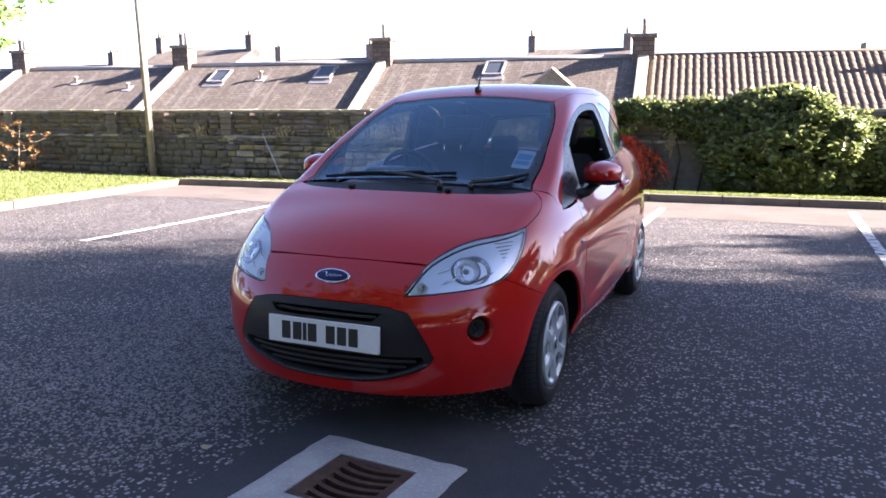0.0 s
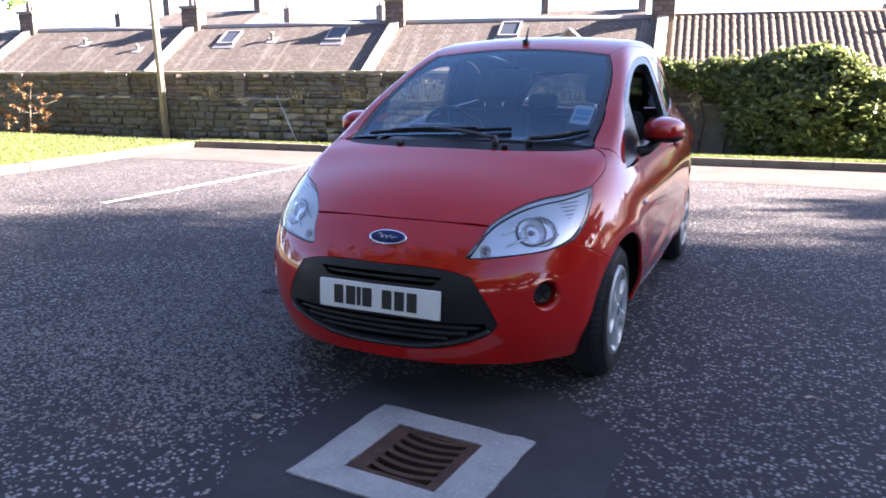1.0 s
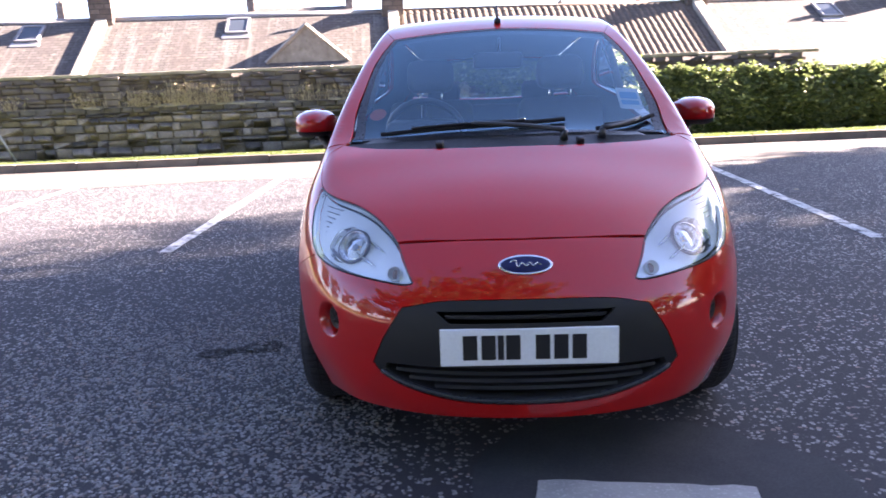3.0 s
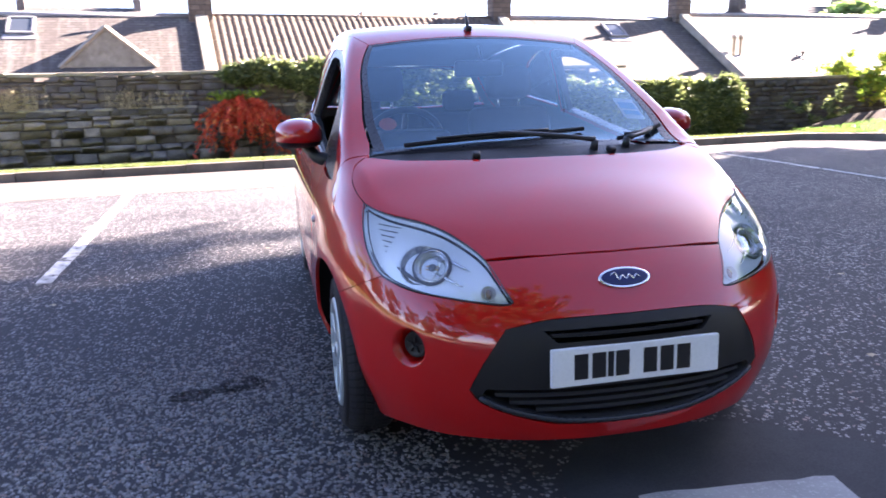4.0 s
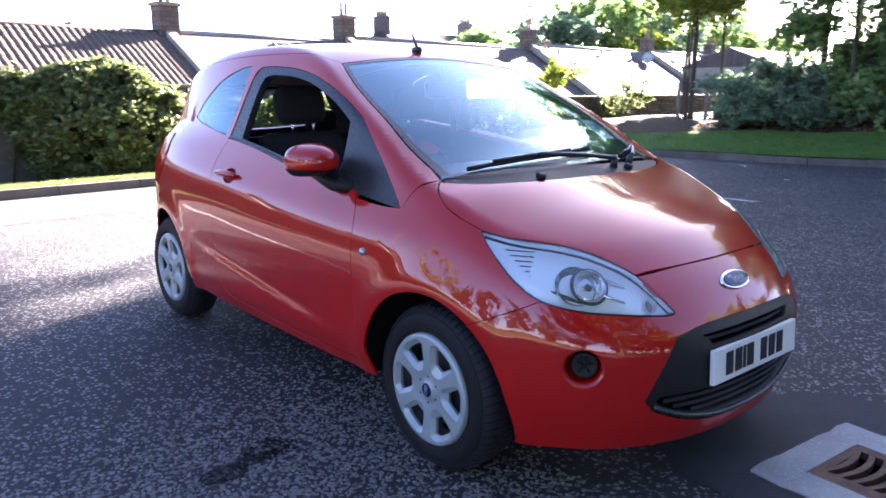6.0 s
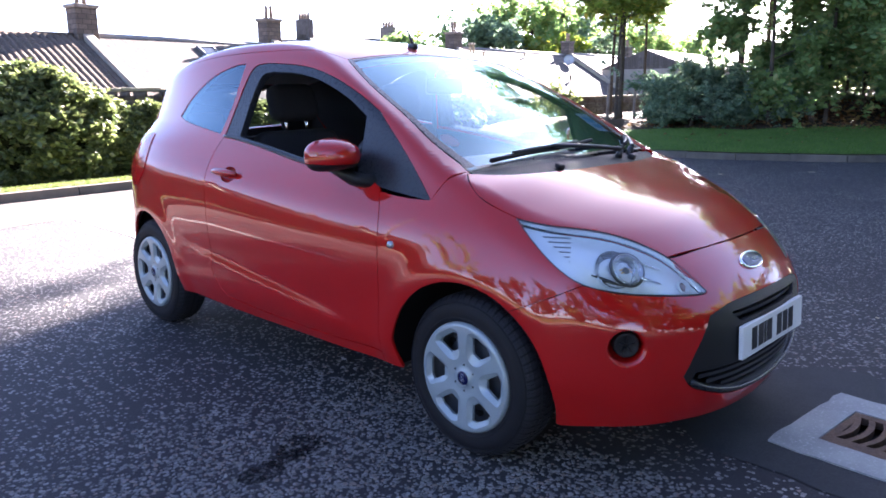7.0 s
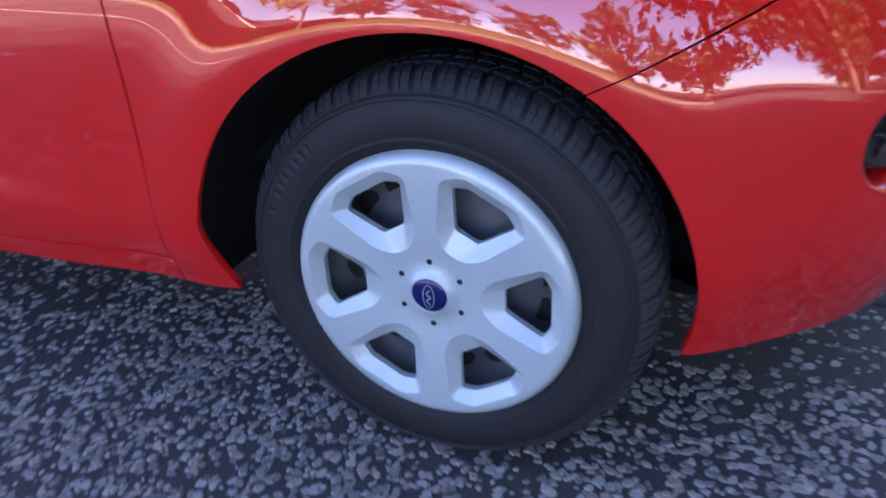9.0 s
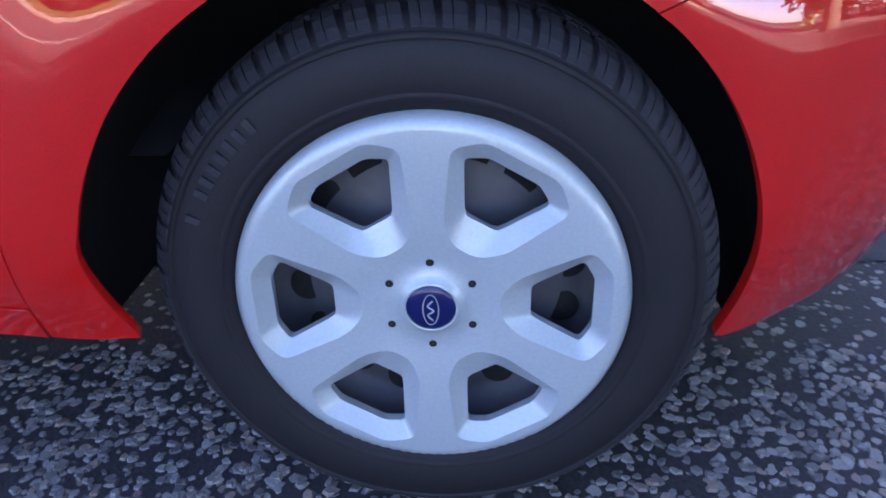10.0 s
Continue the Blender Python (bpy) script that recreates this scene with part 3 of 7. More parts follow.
def bank_turf():
    """A strip of turf laid over the bank behind the curved kerb."""
    p = curve_line(_kr[1:-1], .35)
    d = np.gradient(p, axis=0)
    d /= np.linalg.norm(d, axis=1, keepdims=True)
    side = np.stack([-d[:, 1], d[:, 0]], 1)
    rows = np.linspace(.10, 2.4, 9)
    wide = 1 - .35 * np.clip((p[:, 1:] - 5.5) / 2, 0, 1)
    vs = []
    for k, r in enumerate(rows):
        q = p + side * wide * (r + (.18 * np.sin(p[:, :1] * 2.3) if k == 8 else 0))
        vs.append(np.column_stack([q, bank_z(q[:, 0], q[:, 1]) + (.035 if 0 < k < 8 else .02)]))
    n = len(p)
    fs = [(k * n + i, k * n + i + 1, (k + 1) * n + i + 1, (k + 1) * n + i) for k in range(8) for i in range(n - 1)]
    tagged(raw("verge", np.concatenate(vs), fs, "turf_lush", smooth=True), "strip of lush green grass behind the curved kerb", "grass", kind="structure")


def curve_line(pts, step):
    out = []
    for a, b in zip(pts, pts[1:]):
        n = max(1, int(np.linalg.norm(b - a) / step))
        out.append(a + (b - a) * np.linspace(0, 1, n, endpoint=False)[:, None])
    return np.vstack(out + [pts[-1:]])


bank_turf()


def fallen(n):
    x, y = RNG.uniform(10, 26, n), RNG.uniform(-6, 10, n)
    b = beyond(x, y)
    keep = ((b > 2.3) & (b < 10)) | ((b > .3) & (RNG.uniform(0, 1, n) < .08))
    keep &= (b > .3) & (y < 7.2)
    x, y = x[keep], y[keep]
    v, f = leaves(np.stack([x, y, land(x, y) + .03], 1), .07, RNG, .1)
    tagged(raw("fallen_leaves", v, f, "leaf_fall"), "brown and yellow fallen leaves on the soil", "leaves", kind="stuff")


M["straw"] = grainy("dry stalks", (.46, .38, .27), (.34, .27, .18), .9, 20, 90, .2, .004)
M["leaf_straw"] = leafy("dry leaves", (.34, .27, .18), (.46, .39, .26), (.26, .26, .12))
M["leaf_fall"] = leafy("fallen leaves", (.11, .05, .025), (.22, .12, .05), (.32, .23, .08))
fallen(18000)

# ---- the old wall ----
ANG = math.atan(.06)


def stone_mesh(seed, name, material):
    r = random.Random(seed)
    bm = bmesh.new()
    box(bm, (0, 0, 0), (1, .12, 1), bevel=.06)
    for v in bm.verts:
        v.co += Vector((r.uniform(-.045, .045), r.uniform(-.022, .022), r.uniform(-.08, .08)))
    me = bpy.data.meshes.new(name)
    bm.to_mesh(me)
    bm.free()
    me.shade_smooth()
    me.materials.append(M[material])
    return me


def wall_m(x, depth, z):
    """A pose on the wall's line: depth in front of its face."""
    return Matrix.Translation((x, wall_y(x), 0)) @ Matrix.Rotation(ANG, 4, "Z") @ Matrix.Translation((0, -depth, z))


def masonry(x0, x1, z0, z1, long, high, seed):
    """Stones of an uneven wall: x, z, length, height, course by course."""
    r = random.Random(seed)
    z = z0
    while z < z1 - .04:
        h = min(r.uniform(*high) * r.choice((.8, 1, 1.2)), z1 - z)
        if z1 - z - h < .05:
            h = z1 - z
        x = x0 - r.uniform(0, .2)
        while x < x1:
            w = r.uniform(*long) * (1.3 if r.random() < .12 else 1)
            yield x, z, w, h, r
            x += w
        z += h


def garden_wall():
    wall = thing("wall_north", "old rubble stone wall, darker above, with a ledge", "stone wall", kind="structure")
    LOW, MID, TOP, X0, X1 = -.66, .71, 1.29, -34, 27
    bm = bmesh.new()
    box(bm, (X0, .012, -2.4), (X1, .45, MID + .005), wall_m(0, 0, 0))
    part("mortar", bm, "mortar", wall, "grey lime mortar core", smooth=False)
    bm = bmesh.new()
    box(bm, (X0, .14, MID), (6.5, .42, TOP), wall_m(0, 0, 0))
    part("upper_core", bm, "stone_dark", wall, "darker upper wall", smooth=False)
    bm = bmesh.new()
    box(bm, (6.5, .05, MID), (X1, .42, .96), wall_m(0, 0, 0))
    part("end_core", bm, "mortar", wall, smooth=False)
    lower = [stone_mesh(20 + i, "stone", "stone") for i in range(14)]
    upper = [stone_mesh(50 + i, "stone", "stone_dark") for i in range(8)]
    singles = 0
    vs, fs = [], []

    def joined(mesh, m):
        k = len(vs)
        vs.extend(m @ v.co for v in mesh.vertices)
        fs.extend(tuple(i + k for i in p.vertices) for p in mesh.polygons)

    # the stretch that the camera faces, stone by stone
    for x, z, w, h, r in masonry(-10.8, -1.2, LOW, MID - .02, (.16, .42), (.09, .19), 3):
        m = wall_m(x, .02 + r.uniform(-.015, .025), z + .008) @ Matrix.Diagonal((w - .013, 1, h - .011, 1))
        if singles < 290:
            o = new("stone", r.choice(lower))
            o.parent = wall
            o.matrix_basis = m
            singles += 1
        else:
            joined(r.choice(lower), m)
    for x, z, w, h, r in masonry(X0, -10.8, LOW, MID - .02, (.18, .48), (.10, .20), 4):
        joined(r.choice(lower), wall_m(x, .02 + r.uniform(-.015, .02), z + .008) @ Matrix.Diagonal((w - .013, 1, h - .011, 1)))
    for x, z, w, h, r in masonry(4.5, X1, LOW, .95, (.18, .42), (.08, .14), 5):
        joined(r.choice(lower), wall_m(x, .02 + r.uniform(-.01, .015), z + .006) @ Matrix.Diagonal((w - .014, 1, h - .014, 1)))
    tagged(raw("rubble", vs, fs, "stone", wall, "", True), "brown rubble stones", kind="stuff")
    vs.clear()
    fs.clear()
    for x, z, w, h, r in masonry(X0, 6.3, MID + .01, TOP - .01, (.20, .44), (.07, .12), 6):
        joined(r.choice(upper), wall_m(x, -.10 + r.uniform(-.01, .015), z + .004) @ Matrix.Diagonal((w - .012, 1, h - .012, 1)))
    tagged(raw("upper_stones", vs, fs, "stone_dark", wall, "", True), "dark stones of the upper wall", kind="stuff")
    # sloping ledge, top stones, shallow piers
    worn = random.Random(12)
    x = -26.0
    while x < 0:
        w = worn.uniform(.16, .62)
        if worn.random() < .62:
            bm = bmesh.new()
            tip, hgt = worn.uniform(-.055, .0), worn.uniform(.025, .06)
            box(bm, (.005, tip, MID - .01), (w - .01, .20, MID - .01 + hgt), bevel=.012)
            for v in bm.verts:
                if v.co.y < .06:
                    v.co.z -= .03 + .03 * noise.noise((x, v.co.x * 6, 1))
                v.co.y += .03 * noise.noise((x * 3, v.co.x * 9, 2))
            part("ledge_stone", bm, "coping", wall, smooth=False).matrix_basis = wall_m(x, 0, 0)
        x += w
    for x in np.arange(-26, 6.2, .8):
        bm = bmesh.new()
        dz = .02 * noise.noise((x * 1.3, 0, 5))
        box(bm, (.004, .10, TOP - .01 + dz), (.795, .46, TOP + .055 + dz), bevel=.016)
        for v in bm.verts:
            v.co.z += .016 * noise.noise((x * 3 + v.co.x * 4, v.co.y * 4, 8))
        part("cope_stone", bm, "coping", wall, smooth=False).matrix_basis = wall_m(x, 0, 0)
    for x in np.arange(6.5, X1, .9):
        bm = bmesh.new()
        box(bm, (.004, -.03, .955), (.895, .45, 1.02), bevel=.016)
        part("cope_stone", bm, "coping", wall, smooth=False).matrix_basis = wall_m(x, 0, 0)
    for x in (-28.4, -24.9, -21.3, -17.8, -14.2, -10.67, -7.1, -3.6):
        bm = bmesh.new()
        r = random.Random(int(x * 10))
        z = MID + .02
        while z < TOP - .03:
            h = r.uniform(.10, .15)
            box(bm, (-.17 + r.uniform(-.03, .03), .02, z), (.17 + r.uniform(-.03, .03), .16, min(z + h, TOP) - .01), bevel=.014)
            z += h
        part("pier", bm, "stone_dark", wall, "shallow stone pier", smooth=False).matrix_basis = wall_m(x, 0, 0)


garden_wall()

# ---- cottages below the wall ----
K = math.hypot(1, .12)
RIDGE_ANG = math.atan(.12)


def slates():
    n = Nodes("stone slates")
    c = n.node("VectorMath", i0=n.local, i1=(1, 1.18, 1.18), _op="MULTIPLY")
    b = n.t.nodes.new("ShaderNodeTexBrick")
    n.t.links.new(c, b.inputs[0])
    b.inputs["Color1"].default_value, b.inputs["Color2"].default_value, b.inputs["Mortar"].default_value = (.090, .082, .077, 1), (.145, .133, .124, 1), (.04, .036, .034, 1)
    for k, v in (("Scale", 1.), ("Mortar Size", .012), ("Brick Width", .26), ("Row Height", .15), ("Bias", -.1)):
        b.inputs[k].default_value = v
    col = n.mix(n.map(n.noise(.8, 5, .6, n.local), .38, .68), b.outputs[0], (.085, .07, .06), "MIX")
    col = n.mix(.55, b.outputs[0], col)
    col = n.mix(n.map(n.noise(1.0, 5, .65, n.local, (2.2, .28, .28)), .44, .66, 0, .62), col, (.085, .070, .064))
    col = n.mix(n.map(n.noise(1.0, 4, .6, n.local, (5.0, .35, .35)), .54, .72, 0, .5), col, (.21, .195, .175))
    col = n.mix(n.map(n.noise(4.5, 4, .7, n.local), .56, .74, 0, .6), col, (.24, .23, .17))
    n.set(Base_Color=col, Roughness=.85, Specular_IOR_Level=.15)
    return n.bump(n.math("ADD", b.outputs[1], n.math("MULTIPLY", n.noise(30, 3, .6, n.local), -.5)), -.7, .03).m


def coursed():
    n = Nodes("sooty coursed masonry")
    b = n.t.nodes.new("ShaderNodeTexBrick")
    mp = n.node("CombineXYZ", i0=n.math("ADD", n.node("SeparateXYZ", 0, i0=n.local), n.node("SeparateXYZ", 1, i0=n.local)), i1=n.node("SeparateXYZ", 2, i0=n.local), i2=0.)
    n.t.links.new(mp, b.inputs[0])
    b.inputs["Color1"].default_value, b.inputs["Color2"].default_value, b.inputs["Mortar"].default_value = (.10, .075, .06, 1), (.17, .13, .10, 1), (.05, .042, .036, 1)
    for k, v in (("Scale", 1.), ("Mortar Size", .012), ("Brick Width", .30), ("Row Height", .16)):
        b.inputs[k].default_value = v
    n.set(Base_Color=n.mix(n.map(n.noise(5, 4), .4, .7, 0, .6), b.outputs[0], (.06, .05, .045)), Roughness=.92)
    return n.bump(b.outputs[1], -.8, .02).m


M["masonry"] = coursed()
M["slates"] = slates()
M["pantile"] = grainy("old clay pantiles", (.135, .098, .074), (.09, .07, .056), .85, 1.6, 40, .3, .01, c=(.25, .22, .18))
M["harling"] = grainy("grey harling", (.33, .31, .28), (.27, .25, .22), .95, 2, 90, .4, .006)
DOWN, RUN = .62, 4.3


def chimney(parent, x, high, wide, pots, y=0):
    """A masonry stack on a ridge, in the cottage's own axes."""
    stack = new("chimney")
    stack.parent = parent
    tagged(stack, "dark stone chimney stack")
    bm = bmesh.new()
    z = high - .12
    box(bm, (x - wide / 2, y - .30, -.6), (x + wide / 2, y + .30, z), bevel=.015)
    part("shaft", bm, "masonry", stack, smooth=False)
    bm = bmesh.new()
    box(bm, (x - wide / 2 - .06, y - .36, z), (x + wide / 2 + .06, y + .36, z + .11), bevel=.015)
    part("cap", bm, "stone", stack, smooth=False)
    for i in range(pots):
        bm = bmesh.new()
        px = x + (i - (pots - 1) / 2) * .24
        tube(bm, [(px, y, z + .1), (px, y, z + .45), (px, y, z + .5), (px, y, z + .62)], [.075, .06, .07, .062], 12)
        part("chimney_pot", bm, "pot", stack)


def cottage(x0, x1, tiles, zr, lights=(), last=False, tall=.75, pots=1, gablet=None, vents=()):
    length = (x1 - x0) * K
    at = Matrix.Translation((x0, 23.5 + .12 * x0, zr)) @ Matrix.Rotation(RIDGE_ANG, 4, "Z")
    c = thing("cottage", "low stone cottage with a %s roof and pale skews" % ("ribbed pantile" if tiles == "pantile" else "stone slate"), "cottage", "row of cottages", at=at)
    bm = bmesh.new()
    ze = -DOWN * RUN
    a, b = [], []
    for xx, ring in ((.0, a), (length, b)):
        for y, z in ((-RUN + .25, -5.2), (RUN - .25, -5.2), (RUN - .25, ze - .02), (0, -.16), (-RUN + .25, ze - .02)):
            ring.append(bm.verts.new((xx, y, z)))
    bm.faces.new(a)
    bm.faces.new(b[::-1])
    for i in range(5):
        bm.faces.new((a[i], b[i], b[(i + 1) % 5], a[(i + 1) % 5]))
    part("wall", bm, "harling", c, smooth=False)
    if tiles == "pantile":
        pitch, per = .225, 8
        n = int(length / pitch * per)
        xs = np.linspace(.2, length - .2, n)
        prof = .07 * (np.abs(np.sin(np.pi * xs / pitch)) ** .7)
        rows = 16
        vs, fs = [], []
        for j in range(rows):
            for k, (s, lift) in enumerate(((j / rows, .02), ((j + 1) / rows + .004, .016))):
                y = -RUN * s
                for xq, pz in zip(xs, prof):
                    vs.append((xq + .006 * math.sin(j * 3 + xq), y, y * DOWN + pz + lift * (k == 1) + .006 * noise.noise((xq, j, 2))))
            o = 2 * j * n
            fs += [(o + i, o + i + 1, o + n + i + 1, o + n + i) for i in range(n - 1)]
        raw("front_tiles", vs, fs, "pantile", c, "weathered clay pantiles in ribs", True)
    else:
        bm = bmesh.new()
        box(bm, (.12, 0, -.07), (length - .12, RUN * math.hypot(1, DOWN), 0), Matrix.Rotation(math.pi, 4, "Z") @ Matrix.Translation((-length, 0, 0)) @ Matrix.Rotation(-math.atan(DOWN), 4, "X"))
        part("front_slope", bm, "slates", c, "weathered stone slates", smooth=False)
    bm = bmesh.new()
    box(bm, (.12, 0, -.07), (length - .12, RUN * math.hypot(1, DOWN), 0), Matrix.Rotation(-math.atan(DOWN), 4, "X"))
    part("back_slope", bm, "slates", c, smooth=False)
    bm = bmesh.new()
    tube(bm, [(.1, 0, .0), (length - .1, 0, .0)], .09, 8)
    part("ridge", bm, "lead" if tiles != "pantile" else "pantile", c, "ridge capping")
    for xx in (0,) if not last else (0, length):
        for s in (0, 1):
            m = Matrix.Rotation(math.pi * s, 4, "Z") @ Matrix.Rotation(-math.atan(DOWN), 4, "X")
            bm = bmesh.new()
            box(bm, (-.17, .02, -.12), (.17, 5.1, .17), m, bevel=.02)
            bmesh.ops.translate(bm, verts=bm.verts[:], vec=(xx, 0, 0))
            part("skew", bm, "skew", c, "pale raised gable skew", smooth=False)
        chimney(c, xx, tall, .72, pots)
    for vx, vy, vh in vents:
        v = new("roof_vent")
        v.parent = c
        tagged(v, "short pale roof vent pipe")
        bm = bmesh.new()
        tube(bm, [(vx, -vy, -vy * DOWN - .05), (vx, -vy, -vy * DOWN + vh * .8), (vx, -vy, -vy * DOWN + vh * .8), (vx, -vy, -vy * DOWN + vh)], [.06, .06, .10, .085], 10)
        part("pipe", bm, "skew", v)
        bm = bmesh.new()
        box(bm, (-.18, -.20, .004), (.18, .20, .022), Matrix.Translation((vx, -vy, -vy * DOWN)) @ Matrix.Rotation(math.atan(DOWN), 4, "X"))
        part("collar", bm, "lead", v, smooth=False)
    for lx, ly in lights:
        w = new("skylight")
        w.parent = c
        tagged(w, "small metal-framed roof window")
        w.matrix_basis = Matrix.Translation((lx, -ly, -ly * DOWN)) @ Matrix.Rotation(math.atan(DOWN), 4, "X") @ Matrix.Diagonal((.86, .86, 1, 1))
        bm = bmesh.new()
        for lo, hi in (((-.42, -.55, 0), (-.34, .55, .09)), ((.34, -.55, 0), (.42, .55, .09)), ((-.42, -.55, 0), (.42, -.46, .09)), ((-.42, .46, 0), (.42, .55, .09))):
            box(bm, lo, hi, bevel=.01)
        part("frame", bm, "lead", w, smooth=False)
        bm = bmesh.new()
        box(bm, (-.35, -.47, .02), (.35, .47, .06))
        part("pane", bm, "window", w, smooth=False)
        bm = bmesh.new()
        box(bm, (-.50, -.85, .005), (.50, -.55, .022))
        part("flashing", bm, "zinc", w, "pale lead apron", smooth=False)
    if gablet:
        gx, gy = gablet
        g = new("gablet")
        g.parent = c
        tagged(g, "small pointed dormer gable with white verges")
        bm = bmesh.new()
        top, wv = 1.05, 1.25
        pts = [(gx - wv, -gy - .9, -(gy + .9) * DOWN), (gx + wv, -gy - .9, -(gy + .9) * DOWN), (gx, -gy - .9, -(gy + .9) * DOWN + top), (gx, -gy + 1.0, -(gy + .9) * DOWN + top)]
        v = [bm.verts.new(p) for p in pts]
        for q in ((0, 1, 2), (0, 2, 3), (1, 3, 2)):
            bm.faces.new([v[i] for i in q])
        part("dormer", bm, "coping", g, smooth=False)
        for s in (0, 1):
            bm = bmesh.new()
            a, b = Vector(pts[s]), Vector(pts[2])
            tube(bm, [a + Vector((0, -.03, 0)), b + Vector((0, -.03, .03))], .06, 4)
            part("verge_board", bm, "skew", g, "white verge board", smooth=False)
    return c


cottage(-38, -28.3, "slate", 3.05)
cottage(-28.3, -20.3, "slate", 3.06, tall=.8, pots=2, vents=((3.57, 1.0, .25), (6.4, 1.43, .22)))
cottage(-20.3, -11.8, "slate", 3.08, [(2.1, .8), (6.5, .68)], tall=.8, pots=2, vents=((3.97, .96, .3),))
cottage(-11.8, -2.6, "slate", 3.08, [(4.3, .6)], tall=.85, pots=1, gablet=(6.6, 1.6))
cottage(-2.6, 7.6, "pantile", 3.08, tall=.72, pots=1)
cottage(7.6, 15.3, "slate", 3.12, [(4.3, .8)], tall=.95, pots=2)
cottage(15.3, 27.8, "slate", 3.3, tall=.85, pots=2, vents=((.5, 2.65, .75), (.8, 2.65, .75), (3.7, 2.74, .2)))
cottage(27.8, 40.5, "slate", 3.5, tall=.8, pots=2, vents=((.75, .55, .6), (1.05, .55, .6), (1.3, 1.05, .45), (1.0, 2.1, .4), (1.3, 2.1, .4), (6.3, .6, .3), (7.8, 2.9, .4)))


def dish():
    """A round aerial on the roof of the third cottage along."""
    d = thing("satellite_dish", "round grey satellite dish on a cottage roof", "satellite dish", at=Matrix.Translation((38.6, 26.9, 3.1)))
    bm = bmesh.new()
    aim = Vector((-.75, -.6, .25)).normalized().to_track_quat("X", "Z").to_matrix().to_4x4()
    lathe(bm, [(.01, -.10), (.12, -.09), (.24, -.05), (.34, 0), (.345, .005), (.24, -.035), (.01, -.085)], 28)
    part("bowl", bm, "zinc", d).matrix_basis = aim
    bm = bmesh.new()
    tube(bm, [aim @ Vector((-.09, 0, 0)), (.14, .1, -.25), (.14, .1, -.75)], .025, 6)
    part("bracket", bm, "lead", d)
    bm = bmesh.new()
    tube(bm, [aim @ Vector((0, 0, -.33)), aim @ Vector((.3, 0, -.05))], .014, 5)
    part("arm", bm, "lead", d)


dish()
cottage(40.5, 50, "slate", 3.6, last=True, tall=.8, pots=2)


# ---- roofs further off that rise behind the ridge ----
def far_house(x, y, w, d, z, high, stacks=(-1, 1)):
    h = thing("house", "distant stone house with a slate roof and chimneys", "house", "distant houses", at=Matrix.Translation((x, y, 0)) @ Matrix.Rotation(RIDGE_ANG, 4, "Z"))
    bm = bmesh.new()
    box(bm, (-w / 2, -d / 2, -6), (w / 2, d / 2, z))
    part("wall", bm, "harling", h, smooth=False)
    bm = bmesh.new()
    v = [bm.verts.new(p) for p in ((-w / 2, -d / 2 - .2, z), (w / 2, -d / 2 - .2, z), (w / 2, d / 2 + .2, z), (-w / 2, d / 2 + .2, z), (-w / 2, 0, z + high), (w / 2, 0, z + high))]
    for q in ((0, 1, 5, 4), (3, 4, 5, 2), (0, 4, 3), (1, 2, 5), (0, 3, 2, 1)):
        bm.faces.new([v[i] for i in q])
    part("roof", bm, "slates", h, smooth=False)
    for s in stacks:
        bm = bmesh.new()
        box(bm, (s * w / 2 - .5 * (s > 0) - .0, -.6, z + high - .6), (s * w / 2 + .5 * (s < 0), .6, z + high + .9), bevel=.03)
        k = part("chimney", bm, "stone_dark", h, smooth=False)
        for i in range(4):
            bm = bmesh.new()
            px = s * w / 2 - .25 * s
            tube(bm, [(px, -.42 + .28 * i, z + high + .88), (px, -.42 + .28 * i, z + high + 1.3)], [.11, .09], 8)
            part("chimney_pot", bm, "pot", k)


far_house(-30, 47, 8, 7, 3.9, 1.3)
far_house(-37, 42, 8, 7, 4.2, 1.5)
far_house(-11.3, 50, 7, 7, 4.1, 1.4)
far_house(-53, 44, 9, 7, 3.8, 1.3)
far_house(9, 52, 6, 7, 2.6, 1.5)
far_house(47, 24, 10, 6, 2.5, 1.2, ())
far_house(33, 42, 9, 7, 3.2, 1.9)


